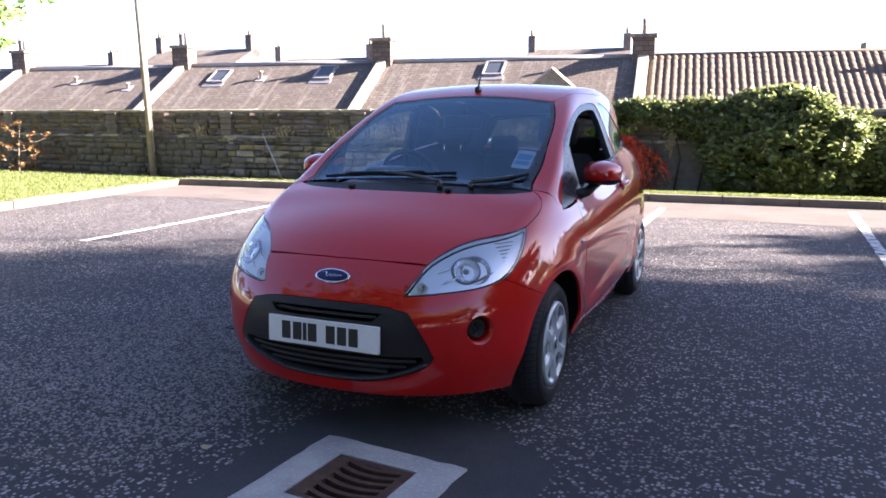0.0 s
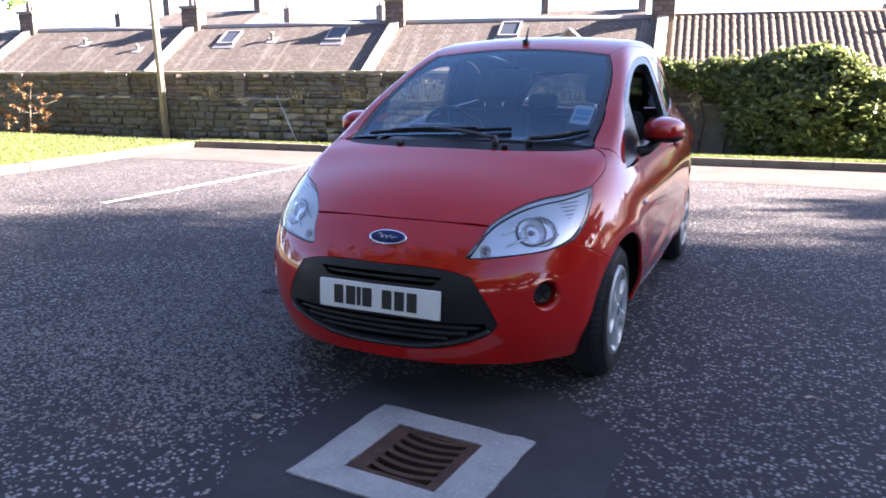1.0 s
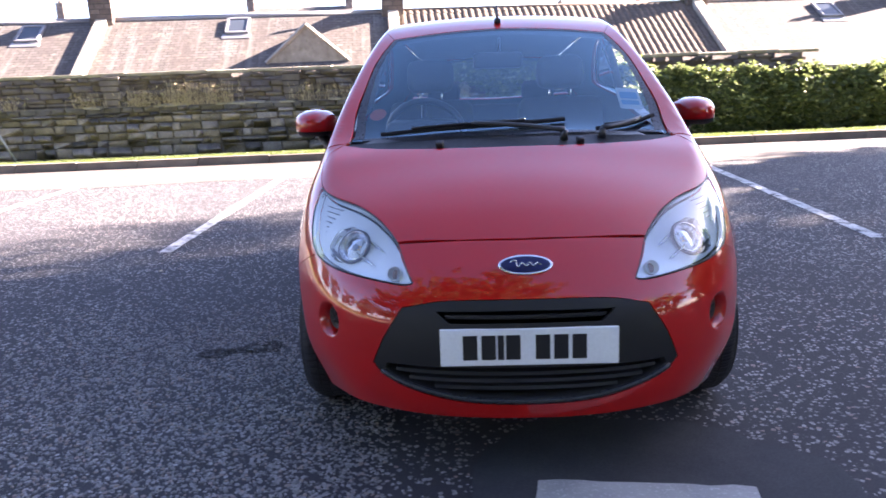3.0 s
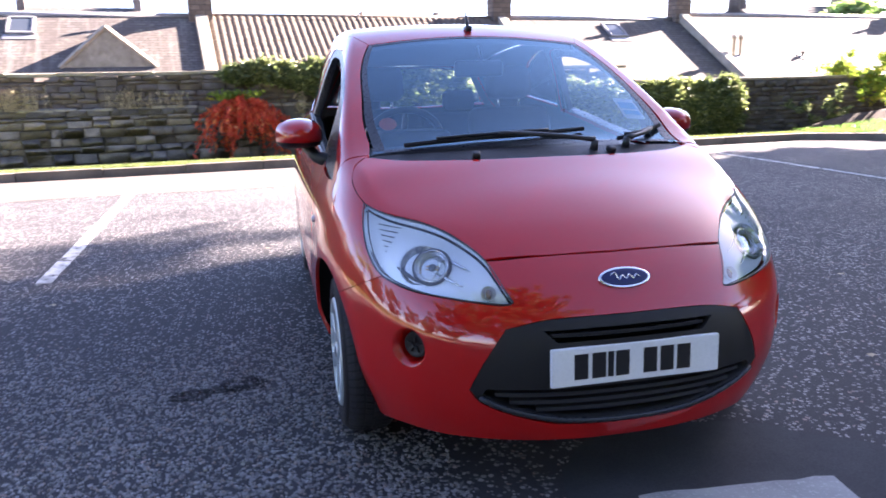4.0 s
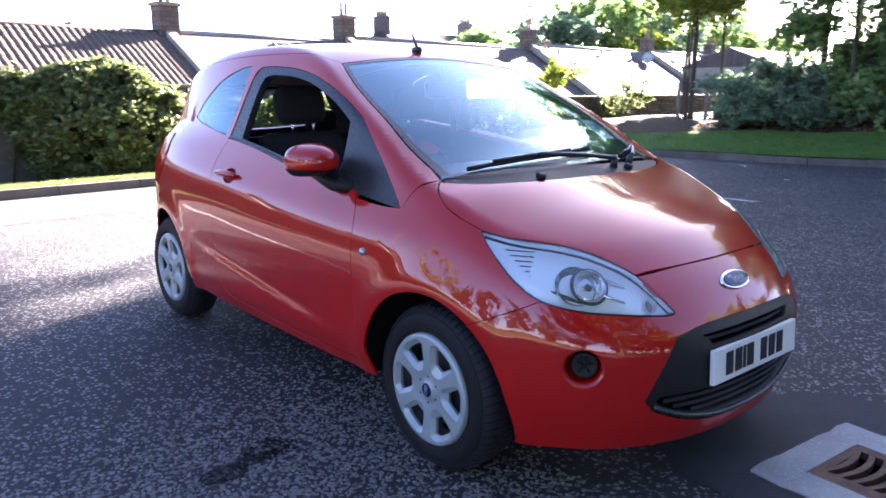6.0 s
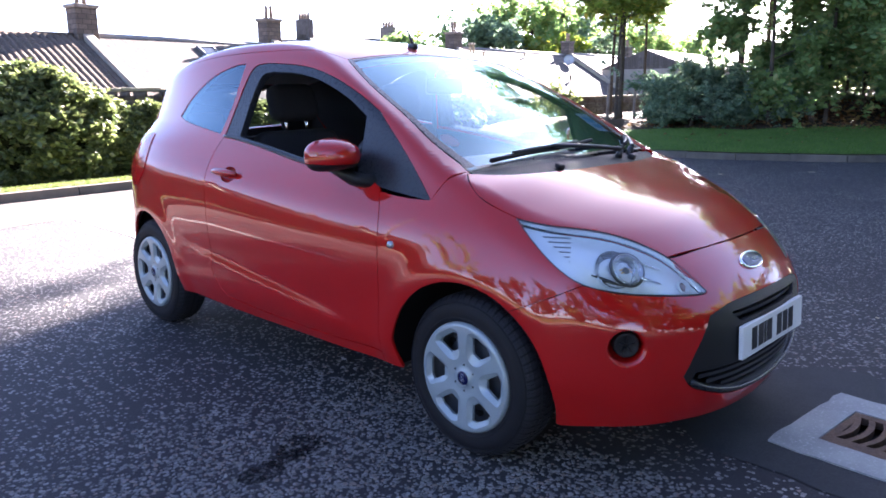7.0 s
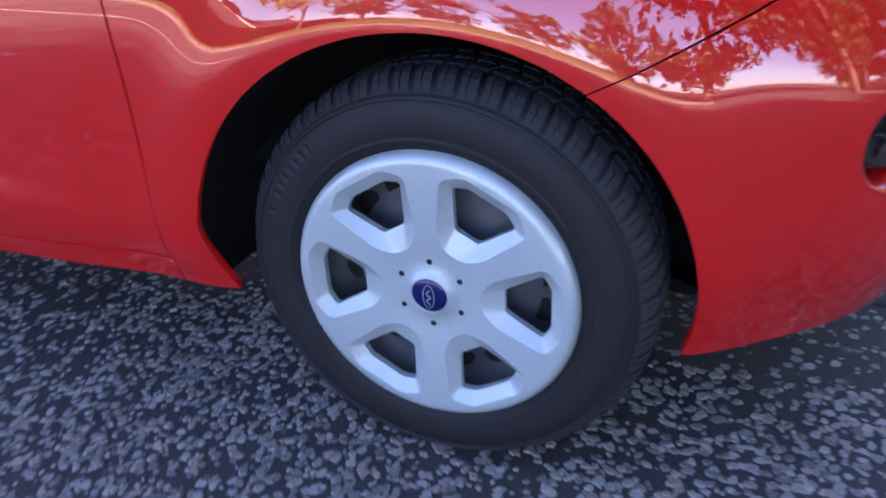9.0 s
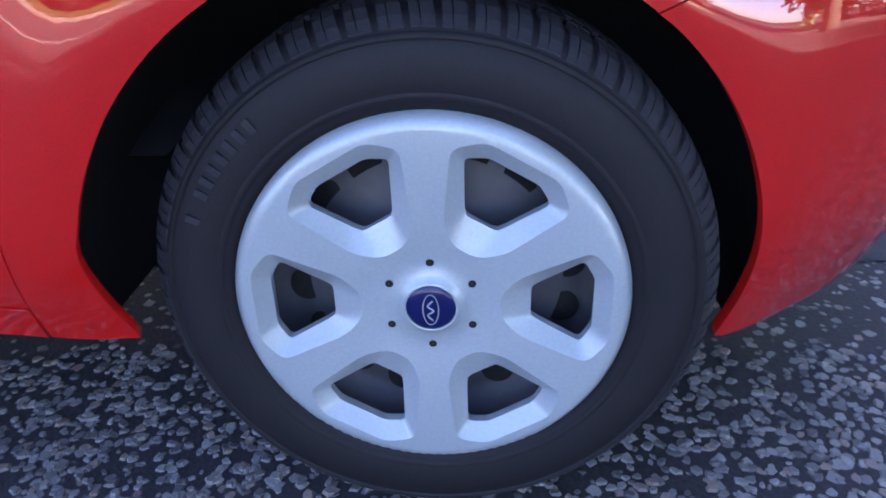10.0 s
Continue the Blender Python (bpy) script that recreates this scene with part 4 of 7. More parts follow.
# ---- trees and shrubs ----
def tree(x, y, z0, high, crown_lo, radius, n, material, leaf, seed, trunk=.16, label="", name="tree", squash=1.0, group=""):
    r = np.random.default_rng(seed)
    t = thing(name, label, "tree" if name == "tree" else "shrub", group, at=Matrix.Translation((x, y, z0)))
    bm = bmesh.new()
    bend = r.normal(0, .04, 2) * high
    spine = [(bend[0] * s * s, bend[1] * s * s, high * .86 * s - .15) for s in (0, .05, .2, .4, .6, .8, 1)]
    tube(bm, spine, [trunk * k for k in (1.5, 1.1, .95, .8, .6, .35, .1)], 9)
    tips = []
    limbs = max(8, int(radius * 5))
    for i in range(limbs):
        s = r.uniform(max(.12, crown_lo / high * .8), .92)
        base = Vector((bend[0] * s * s, bend[1] * s * s, high * .86 * s))
        a = 2.4 * i + r.uniform(-.4, .4)
        rise = r.uniform(.1, .7)
        width = radius * (math.sin(math.pi * min(1, max(.1, (s - crown_lo / high * .6)) / (1.02 - crown_lo / high * .6))) ** .6) * r.uniform(.65, 1.05)
        if s < .5:
            width = max(width, .62 * radius * r.uniform(.75, 1.1))
        tip = base + Vector((math.cos(a), math.sin(a), rise)) * width
        mid = base.lerp(tip, .5) + Vector((0, 0, -.08 * width))
        tube(bm, [base, mid, tip], [trunk * .4 * (1.1 - s), trunk * .22 * (1.1 - s) + .006, .006], 5)
        tips += [tip, mid.lerp(tip, .55), tip + Vector(r.normal(0, .22 * radius, 3)), mid + Vector(r.normal(0, .2 * radius, 3))]
    part("trunk", bm, "bark", t, "bare tapered trunk with limbs")
    tips = np.array([tuple(p) for p in tips])
    tips[:, 2] = np.maximum(tips[:, 2], crown_lo)
    # leafy sprays: short twigs set round the limb ends, each with its own leaves
    m = max(40, n // 22)
    root = tips[r.integers(0, len(tips), m)] + r.normal(0, 1, (m, 3)) * radius * .17 * r.uniform(.3, 1.4, (m, 1)) * (1, 1, .75 * squash)
    way = root - (0, 0, high * .5)
    way = way / (np.linalg.norm(way, axis=1, keepdims=True) + 1e-6) + r.normal(0, .55, (m, 3)) + (0, 0, -.15)
    way *= r.uniform(.10, .34, (m, 1)) * min(1.6, .5 + .3 * radius)
    k = r.integers(0, m, n)
    c = root[k] + way[k] * r.uniform(0, 1, (n, 1)) + r.normal(0, 1, (n, 3)) * (.25 * leaf + .022 * radius)
    v, f = leaves(c, leaf, r)
    crown = raw("crown", v, f, material, t)
    return t


GREEN = "broad green tree with an uneven airy crown"
LOW = "multi-stemmed green tree with a wide low crown on the bank"
for i, (x, y, top, lo, rad, n, label) in enumerate([
        (13.5, 4.5, 5.6, .9, 1.1, 5000, LOW), (14.3, 3.65, 6.5, .6, 1.8, 11000, LOW), (15.6, 1.9, 7.5, .7, 2.7, 15000, LOW), (17.3, -.2, 9, .9, 3.2, 14000, GREEN), (16.6, 3.6, 7.5, .9, 1.9, 9000, GREEN),
        (19.5, -2.6, 10.5, 1.2, 3.4, 12000, GREEN), (20.5, 3.2, 11.0, .9, 3.2, 16000, GREEN), (17.6, 6.9, 12.8, 5.0, 3.2, 20000, GREEN),
        # the last two slim trees are added only to shade the ground
        (21.5, 7.0, 14.0, 6.0, 3.6, 22000, GREEN), (26.0, 9.5, 16.5, 7.4, 3.8, 18000, GREEN), (22.0, .5, 9.0, .9, 3.2, 11000, GREEN), (25.5, -3.5, 10.0, .9, 3.6, 11000, GREEN), (24.0, 4.5, 13.0, 4.0, 3.6, 14000, GREEN), (16.3, 10.0, 7.4, 4.6, 1.7, 7000, GREEN), (19.2, 10.6, 8.0, 3.6, 1.7, 7500, GREEN)]):
    tree(x, y, .45, top, lo, rad, int(n * 3.4), "leaf", .095, 1 + i, .085 if rad > 2 else .045, label, group="trees on the bank")
for x, y in ((13.75, 8.5), (14.15, 8.0)):
    st = thing("tree_stake", "short weathered wooden stake beside the young tree", "stake", "stakes beside the young tree")
    bm = bmesh.new()
    tube(bm, [(x, y, .2), (x + .02, y, 1.35), (x + .02, y, 1.40)], [.04, .038, .025], 8)
    part("post", bm, "pole", st)
tree(14.0, 8.3, .55, 7.0, 2.7, 1.4, 3800, "leaf_bright", .10, 17, .06, "young slender tree with yellow-green leaves and a bare stem", group="trees on the bank")
tree(13.3, 8.0, .55, 4.2, 2.6, .9, 1500, "leaf_bright", .09, 18, .04, "young slender tree with yellow-green leaves and a bare stem", group="trees on the bank")
# dark spreading shrubs on the bank
for i, (x, y, hgt, rad) in enumerate([(13.9, 6.2, 1.6, .95), (14.8, 5.6, 2.0, 1.2), (13.2, 6.6, .8, .5), (16.2, 7.2, 1.5, 1.0), (12.9, 5.9, 1.1, .9), (14.2, 4.9, 1.7, 1.0)]):
    tree(x, y, .42, hgt * .66, .12, rad, 7500, "leaf_dark", .065, 30 + i, .05, "dark spreading evergreen shrub on the leafy bank", "shrub", group="shrubs on the bank")
for i, (x, y, hgt, rad) in enumerate([(17.8, 2.6, 2.4, 1.5), (20.0, 1.0, 2.6, 1.8), (18.8, 4.6, 2.4, 1.6), (21.5, 4.0, 2.8, 2.0), (22.5, -1.5, 2.8, 2.0), (19.2, -.8, 2.4, 1.6), (24.5, 1.5, 3.2, 2.2), (21.0, -4.0, 2.6, 1.9)]):
    tree(x, y, .9, hgt * .75, .1, rad, 9000, "leaf_dark", .10, 130 + i, .05, "dark spreading evergreen shrub on the leafy bank", "shrub", group="shrubs on the bank")
tree(13.4, 12.6, -.2, 2.0, .15, .95, 3200, "leaf_bright", .09, 41, .03, "airy yellow-green shrub growing against the wall", "shrub", group="shrubs by the wall")
tree(17.2, 12.8, -.2, 1.4, .1, .75, 1700, "leaf_ivy", .09, 42, .03, "small green shrub growing against the wall", "shrub", group="shrubs by the wall")
tree(11.6, 12.5, -.2, .6, .05, .6, 900, "leaf_ivy", .08, 43, .02, "small green shrub growing against the wall", "shrub", group="shrubs by the wall")
# far woods behind the cottages
for i, (x, y, top, rad, mt) in enumerate([(37, 40, 5.6, 2.8, "leaf"), (43, 38, 7.2, 3.2, "leaf_dark"), (49, 38, 9.8, 4.4, "leaf"), (54, 36, 9.5, 4.4, "leaf_dark"), (59, 36, 7.5, 4.5, "leaf"), (22, 46, 4.6, 2.2, "leaf_dark"),
                                          (31, 46, 4.6, 2.2, "leaf"), (66, 34, 6, 4, "leaf"), (46, 34, 6.2, 2.4, "leaf_bright")]):
    tree(x, y, -1.9, top + 1.9, 2.0, rad, 13000, mt, .24, 60 + i, .3, "distant leafy tree behind the cottages", group="distant trees")
# tree at the lawn's edge and bare shrub
tree(-15.5, 6.8, .1, 6.6, 3.0, 2.3, 3500, "leaf", .13, 81, .10, "leafy tree overhanging the lawn")
tree(-16.3, 10.3, -.35, 1.7, .15, .7, 700, "leaf_fall", .06, 82, .03, "thin bronze-leaved shrub by the wall", "shrub")
# trees across the car park, behind the camera's way
for i, (x, y, top, rad) in enumerate([(9, -15, 6.5, 2.8), (3, -18, 6, 3.0), (-5, -19, 6.5, 3.0), (15, -10, 7, 2.8), (-34, -16, 6.5, 2.6), (-1, -20, 7.5, 3.2), (6, -17, 6, 2.6), (12, -13, 7, 2.7)]):
    tree(x, y, 0, top, .7, rad * 1.35, 8000, "leaf", .24, 90 + i, .2, "broad green tree at the edge of the car park", group="trees round the car park")


# tall trees close behind the camera's way, and a row beyond the lawn
for i, (x, y, top, lo, rad, n) in enumerate([(-3.5, -11.0, 15.5, 3.2, 4.6, 40000), (-10.5, -10.5, 12.0, 2.0, 3.8, 18000), (2.5, -15.5, 11.0, 2.2, 3.6, 14000), (-27, -6, 7.0, 1.0, 3.0, 9000), (-29, 1, 8.0, 1.2, 3.2, 9000), (-27.5, 7, 6.5, 1.0, 2.8, 8000), (-23, -12, 8.5, 1.2, 3.2, 9000)]):
    tree(x, y, 0 if x > -20 else .1, top, lo, rad, n, "leaf_deep", .20, 110 + i, .22, "broad green tree at the edge of the car park", group="trees round the car park")


# ---- climbing ivy and the bush on the wall ----
def ivy():
    t = thing("ivy", "dense green ivy hanging over the old wall", "climbing plant")
    m, n = 2600, 90000
    x = RNG.uniform(-1.5, 9.5, m)
    top = np.interp(x, [-1.6, -1.2, -.2, .8, 3.0, 3.6, 6, 9.5], [1.30, 1.38, 1.42, 1.45, 1.22, .97, .94, .96]) + .05 * np.sin(5 * x) + .04 * np.sin(13 * x + 1)
    low = np.interp(x, [-1.6, -.6, .1, .6, 1.2], [1.22, 1.16, .92, .45, -.26])
    u = RNG.uniform(0, 1, m) ** .72
    z = low + (top - low) * u
    out = np.interp(x, [-1.6, -.4, .6, 3, 9], [.10, .22, .38, .36, .26]) * (.45 + .8 * np.sin(np.pi * np.clip(u, .05, .95))) + .06 * np.sin(4 * x + 3 * z)
    c = np.stack([x, wall_y(x) - out, z], 1)
    p = c[RNG.integers(0, m, n)] + RNG.normal(0, 1, (n, 3)) * (.075, .055, .060)
    v, f = leaves(p, .062, RNG)
    raw("foliage", v, f, "leaf_ivy", t)
    bm = bmesh.new()
    for x0 in np.arange(-.6, 9, .45):
        tube(bm, [(x0, wall_y(x0) - .03, -.3), (x0 + .1, wall_y(x0) - .06, .4), (x0 - .05, wall_y(x0) - .05, .95)], [.02, .014, .008], 5)
    part("stems", bm, "bark", t)
    bx, bz = 1.74, .62
    m = 430
    a, zz = RNG.uniform(0, 6.283, m), RNG.uniform(-1, 1, m)
    lump = 1 + .06 * np.sin(3 * a + 5 * zz) + .06 * np.sin(7 * a - 4 * zz)
    rr = np.sqrt(1 - zz * zz) * lump * RNG.uniform(.78, 1.03, m)
    c = np.stack([bx + 1.36 * rr * np.cos(a), wall_y(bx) - .35 + .72 * rr * np.sin(a), np.maximum(bz + .97 * zz * lump, -.24)], 1)
    n = 46000
    p = c[RNG.integers(0, m, n)] + RNG.normal(0, 1, (n, 3)) * (.075, .06, .06)
    p[:, 2] = np.maximum(p[:, 2], -.30)
    v, f = leaves(p, .082, RNG)
    b = thing("bush", "rounded glossy green bush in front of the ivy wall", "bush")
    raw("foliage", v, f, "leaf_ivy", b)
    # solid ball whose near-black colour paints the shade between the leaf clumps
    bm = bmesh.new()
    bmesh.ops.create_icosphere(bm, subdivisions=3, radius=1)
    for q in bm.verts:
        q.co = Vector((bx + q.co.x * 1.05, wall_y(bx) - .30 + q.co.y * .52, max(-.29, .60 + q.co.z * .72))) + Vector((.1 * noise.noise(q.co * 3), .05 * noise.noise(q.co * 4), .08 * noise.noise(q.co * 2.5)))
    part("twigs", bm, "core", b, "solid dark ball standing in for the shade inside the bush")


ivy()


def red_shrub():
    t = thing("acer", "drooping scarlet shrub against the stone wall", "shrub")
    c, bx = [], -1.0
    bm = bmesh.new()
    dice = np.random.default_rng(44)
    for i in range(110):
        a = dice.uniform(-.85, 1.1)
        reach = dice.uniform(.25, 1.02)
        z0 = dice.uniform(.62, .88) - .10 * abs(a)
        p0 = np.array([bx - .32 + .15 * a, wall_y(bx) - .18, z0])
        p1 = np.array([bx - .32 + a * reach * .85, wall_y(bx) - dice.uniform(.2, .7), z0 + .10])
        p2 = np.array([bx - .32 + a * reach * 1.15 + .05, wall_y(bx) - dice.uniform(.2, .8), max(-.18, z0 - dice.uniform(.30, 1.05) * (.45 + .6 * reach))])
        s = np.linspace(0, 1, 36)[:, None]
        path = (1 - s) ** 2 * p0 + 2 * s * (1 - s) * p1 + s * s * p2
        c.append(path[6:] + dice.normal(0, .014, (30, 3)))
        if i % 6 == 0:
            tube(bm, [tuple(q) for q in path[::7]], .007, 4)
    tube(bm, [(bx, wall_y(bx) - .12, -.32), (bx + .03, wall_y(bx) - .15, .3), (bx, wall_y(bx) - .18, .85)], [.03, .022, .012], 6)
    part("stems", bm, "bark", t)
    v, f = leaves(np.concatenate(c), .052, RNG, 1.6, 2.3)
    raw("foliage", v, f, "leaf_red", t, "scarlet autumn leaves")
    for px, pz, n, wx, wz, label in ((-1.42, .90, 210, .20, .035, "yellow-green tuft above the scarlet shrub"), (-.22, .72, 120, .05, .10, "drooping straw-coloured tuft on the wall")):
        w = thing("fern", label, "fern")
        q = np.stack([px + RNG.normal(0, wx, n), wall_y(px) - .25 + RNG.normal(0, .06, n), pz + RNG.normal(0, wz, n)], 1)
        v, f = leaves(q, .055, RNG, 1.6, 2.6)
        raw("fronds", v, f, "leaf_straw" if n < 200 else "leaf_bright", w)


red_shrub()


def weeds():
    for x, n, h in ((-6.5, 120, .24), (-5.7, 170, .34), (-5.0, 150, .30), (-11.4, 40, .22), (-7.6, 70, .22), (-3.3, 70, .25), (-2.5, 60, .22), (-9.0, 50, .18)):
        w = thing("weeds", "dry straw-coloured weeds sprouting from the wall ledge", "weeds", "weeds on the wall")
        bm = bmesh.new()
        for i in range(n // 2):
            a = x + RNG.normal(0, .2)
            y = wall_y(a) - RNG.uniform(0, .07)
            top = (a + RNG.normal(0, .05), y - RNG.uniform(0, .1), .74 + h * RNG.uniform(.5, 1.4))
            tube(bm, [(a, y, .70), top], [.005, .003], 3)
        part("stalks", bm, "straw", w, smooth=False)
        m = n // 2
        q = np.stack([x + RNG.normal(0, .20, m), wall_y(x) - .06 + RNG.normal(0, .05, m), .74 + h * RNG.uniform(.1, 1.1, m)], 1)
        v, f = leaves(q, .036, RNG, 1.6, 2.2)
        raw("leaves", v, f, "leaf_straw", w)


weeds()


def pole():
    t = thing("utility_pole", "tall weathered wooden utility pole beside the wall", "utility pole")
    bm = bmesh.new()
    x, y = -12.75, 11.35
    tube(bm, [(x, y, -.5), (x - .10, y, 3.0), (x - .26, y, 8.5)], [.085, .078, .066], 14)
    part("post", bm, "pole", t)
    bm = bmesh.new()
    tube(bm, [(x + .12, y - .05, .3), (x + .06, y - .05, 2.5), (x - .02, y - .05, 6.5)], .02, 6)
    part("cable_guard", bm, "zinc", t, "thin grey conduit")
    s = thing("stay_wire", "thin slanting stay wire with a guard in the verge", "wire")
    bm = bmesh.new()
    tube(bm, [(-8.75, 11.4, -.52), (-9.45, 11.5, .78)], [.018, .014], 6)
    part("wire", bm, "zinc", s)


pole()


# ---- the red hatchback: panels cut from the body's form, each with its own edges ----


def curve(pts, step=.016):
    """A smooth open curve through the points, evenly stepped."""
    p = np.array(pts, float)
    if len(p) == 2:
        n = max(1, int(np.linalg.norm(p[1] - p[0]) / step))
        return p[0] + (p[1] - p[0]) * np.linspace(0, 1, n + 1)[:, None]
    q = np.vstack([2 * p[0] - p[1], p, 2 * p[-1] - p[-2]])
    out = []
    for a, b, c, d in zip(q, q[1:], q[2:], q[3:]):
        n = max(2, int(np.linalg.norm(c - b) / step))
        s = np.linspace(0, 1, n, endpoint=False)[:, None]
        out.append(.5 * (2 * b + (c - a) * s + (2 * a - 5 * b + 4 * c - d) * s ** 2 + (3 * b - a - 3 * c + d) * s ** 3))
    return np.vstack(out + [p[-1:]])


def outline(*runs, step=.016):
    """A closed outline of smooth runs that meet in corners."""
    out = []
    for k, r in enumerate(runs):
        r = list(map(tuple, r))
        nxt = runs[(k + 1) % len(runs)][0]
        if np.hypot(r[-1][0] - nxt[0], r[-1][1] - nxt[1]) > 1e-6:
            c = curve(r, step)
            out += [c, curve([r[-1], nxt], step)[1:-1]]
        else:
            out.append(curve(r, step)[:-1])
    return np.vstack(out)


def within(p, poly):
    x, y = p[:, 0], p[:, 1]
    ins = np.zeros(len(p), bool)
    for (x0, y0), (x1, y1) in zip(poly, np.roll(poly, -1, 0)):
        hit = (y0 > y) != (y1 > y)
        ins ^= hit & (x < (x1 - x0) * (y - y0) / (y1 - y0 + 1e-15) + x0)
    return ins


def shrink(poly, d):
    """Moves an outline inwards by d."""
    area = np.sum(poly[:, 0] * np.roll(poly[:, 1], -1) - np.roll(poly[:, 0], -1) * poly[:, 1])
    t = np.roll(poly, -1, 0) - np.roll(poly, 1, 0)
    t /= np.linalg.norm(t, axis=1, keepdims=True) + 1e-12
    return poly + d * np.sign(area) * np.stack([-t[:, 1], t[:, 0]], 1)


def panel(name, shape, lift, material, parent, holes=(), step=.03, gap=.0016, flange=.014, out=0.0, label="", normals=True, hole_gap=0.0, hole_flange=None):
    """A sheet of the body within an outline, its edges turned inwards."""
    loops = [shrink(shape, gap)] + [shrink(h, -hole_gap) for h in holes]
    lo, hi = loops[0].min(0), loops[0].max(0)
    gx, gy = np.meshgrid(np.arange(lo[0] + step / 2, hi[0], step), np.arange(lo[1] + step / 2, hi[1], step))
    g = np.stack([gx.ravel(), gy.ravel()], 1)
    g = g[within(g, loops[0])]
    for h in loops[1:]:
        g = g[~within(g, h)]
    edge = np.vstack(loops)
    if len(g):
        g = g[np.array([((edge - q) ** 2).sum(1).min() for q in g]) > (.55 * step) ** 2]
    pts = np.vstack([edge, g]) if len(g) else edge
    ed, k = [], 0
    for l in loops:
        n = len(l)
        ed += [(k + i, k + (i + 1) % n) for i in range(n)]
        k += n
    vs, _, fs, orig, _, _ = delaunay_2d_cdt([Vector(p) for p in pts], ed, [], 0, 1e-7)
    q = np.array([tuple(v) for v in vs])
    fs = np.array([tuple(f) for f in fs if len(f) == 3])
    mid = q[fs].mean(1)
    keep = within(mid, loops[0])
    for h in loops[1:]:
        keep &= ~within(mid, h)
    fs = fs[keep]
    p = lift(q)
    nrm = normal(p)
    p = p + out * nrm
    a, b, c = p[fs[:, 0]], p[fs[:, 1]], p[fs[:, 2]]
    flip = (np.cross(b - a, c - a) * nrm[fs[:, 0]]).sum(1) < 0
    fs[flip] = fs[flip][:, ::-1]
    verts, faces, norms = [tuple(v) for v in p], [tuple(f) for f in fs], [tuple(v) for v in nrm]
    k0 = 0
    for li, l in enumerate(loops):
        fl = flange if li == 0 or hole_flange is None else hole_flange
        if not fl:
            k0 += len(l)
            continue
        e = lift(l)
        en = normal(e)
        e = e + out * en
        t = np.roll(e, -1, 0) - np.roll(e, 1, 0)
        sidew = np.cross(t, en)
        sidew /= np.linalg.norm(sidew, axis=1, keepdims=True) + 1e-12
        # the side vector points away from the sheet
        probe = lift(shrink(l, -.004 if li == 0 else .004)) - (e - out * en)
        sidew *= np.sign((sidew * probe).sum(1, keepdims=True))
        n, base = len(l), len(verts)
        inner = e - en * fl - sidew * fl * .12
        for ring, w in ((e, .35), (inner, .0)):
            verts += [tuple(v) for v in ring]
            norms += [tuple(v) for v in (sidew + en * w)]
        for i in range(n):
            j = (i + 1) % n
            f = (base + i, base + j, base + n + j, base + n + i)
            fn = np.cross(np.array(verts[f[1]]) - verts[f[0]], np.array(verts[f[2]]) - verts[f[0]])
            faces.append(f if fn @ sidew[i] > 0 else f[::-1])
        k0 += n
    me = bpy.data.meshes.new(name)
    me.from_pydata(verts, [], faces)
    me.materials.append(M[material])
    me.shade_smooth()
    me.normals_split_custom_set_from_vertices([tuple(np.array(v) / (np.linalg.norm(v) + 1e-12)) for v in norms])
    ob = new(name, me)
    ob.parent = parent
    if label:
        tagged(ob, label)
    return ob


D = math.pi / 180


def deg(*pts):
    return [(a * D, z) for a, z in pts]


def flip(poly):
    return poly * (-1, 1)


def as_side(yz):
    """Side-view points (y, z) as (angle, y)."""
    p = lift_left(np.array(yz, float))
    return [tuple(q) for q in np.stack([np.arctan2(p[:, 0], p[:, 2] - TOP_Z), p[:, 1]], 1)]


def as_front(yz):
    """Side-view points (y, z) as (angle from ahead, z)."""
    p = lift_left(np.array(yz, float))
    return [tuple(q) for q in np.stack([np.arctan2(p[:, 0], -(p[:, 1] - FRONT_Y)), p[:, 2]], 1)]


def top_front(q):
    """Points (angle from straight up, y) as (angle from ahead, z)."""
    p = lift_top(np.array(q, float))
    return [tuple(v) for v in np.stack([np.arctan2(p[:, 0], FRONT_Y - p[:, 1]), p[:, 2]], 1)]


def arch(y0, a0, a1, n=15, rx=.325, rz=.342):
    return [(y0 + rx * math.cos(a * D), .280 + rz * math.sin(a * D)) for a in np.linspace(a0, a1, n)]


HOLLOW = [(1.43 + .060 * math.cos(t), .878 + .034 * math.sin(t)) for t in np.linspace(0, 2 * math.pi, 28, endpoint=False)]
car = thing("car", "small red three-door hatchback parked across a bay line, front windows open", "car")

# shared lines (angle, z) of one half
HL = outline(deg((54, .836), (46.7, .816), (37, .797), (30, .767), (23.6, .713), (18.7, .616)),
             deg((18.7, .616), (20.2, .6105), (28, .622), (36, .636), (42, .658), (46, .700), (49.5, .755), (54, .836)))
BONNET_EDGE = deg((23.6, .7140), (30, .7685), (37, .7985), (46.7, .8175), (54, .8385), (62, .885), (66.3, .928), (69.3, .960))
arch_front = arch(0, 126, 197)
seam_top = as_front([arch(0, 126, 126, 1)[0]])[0]

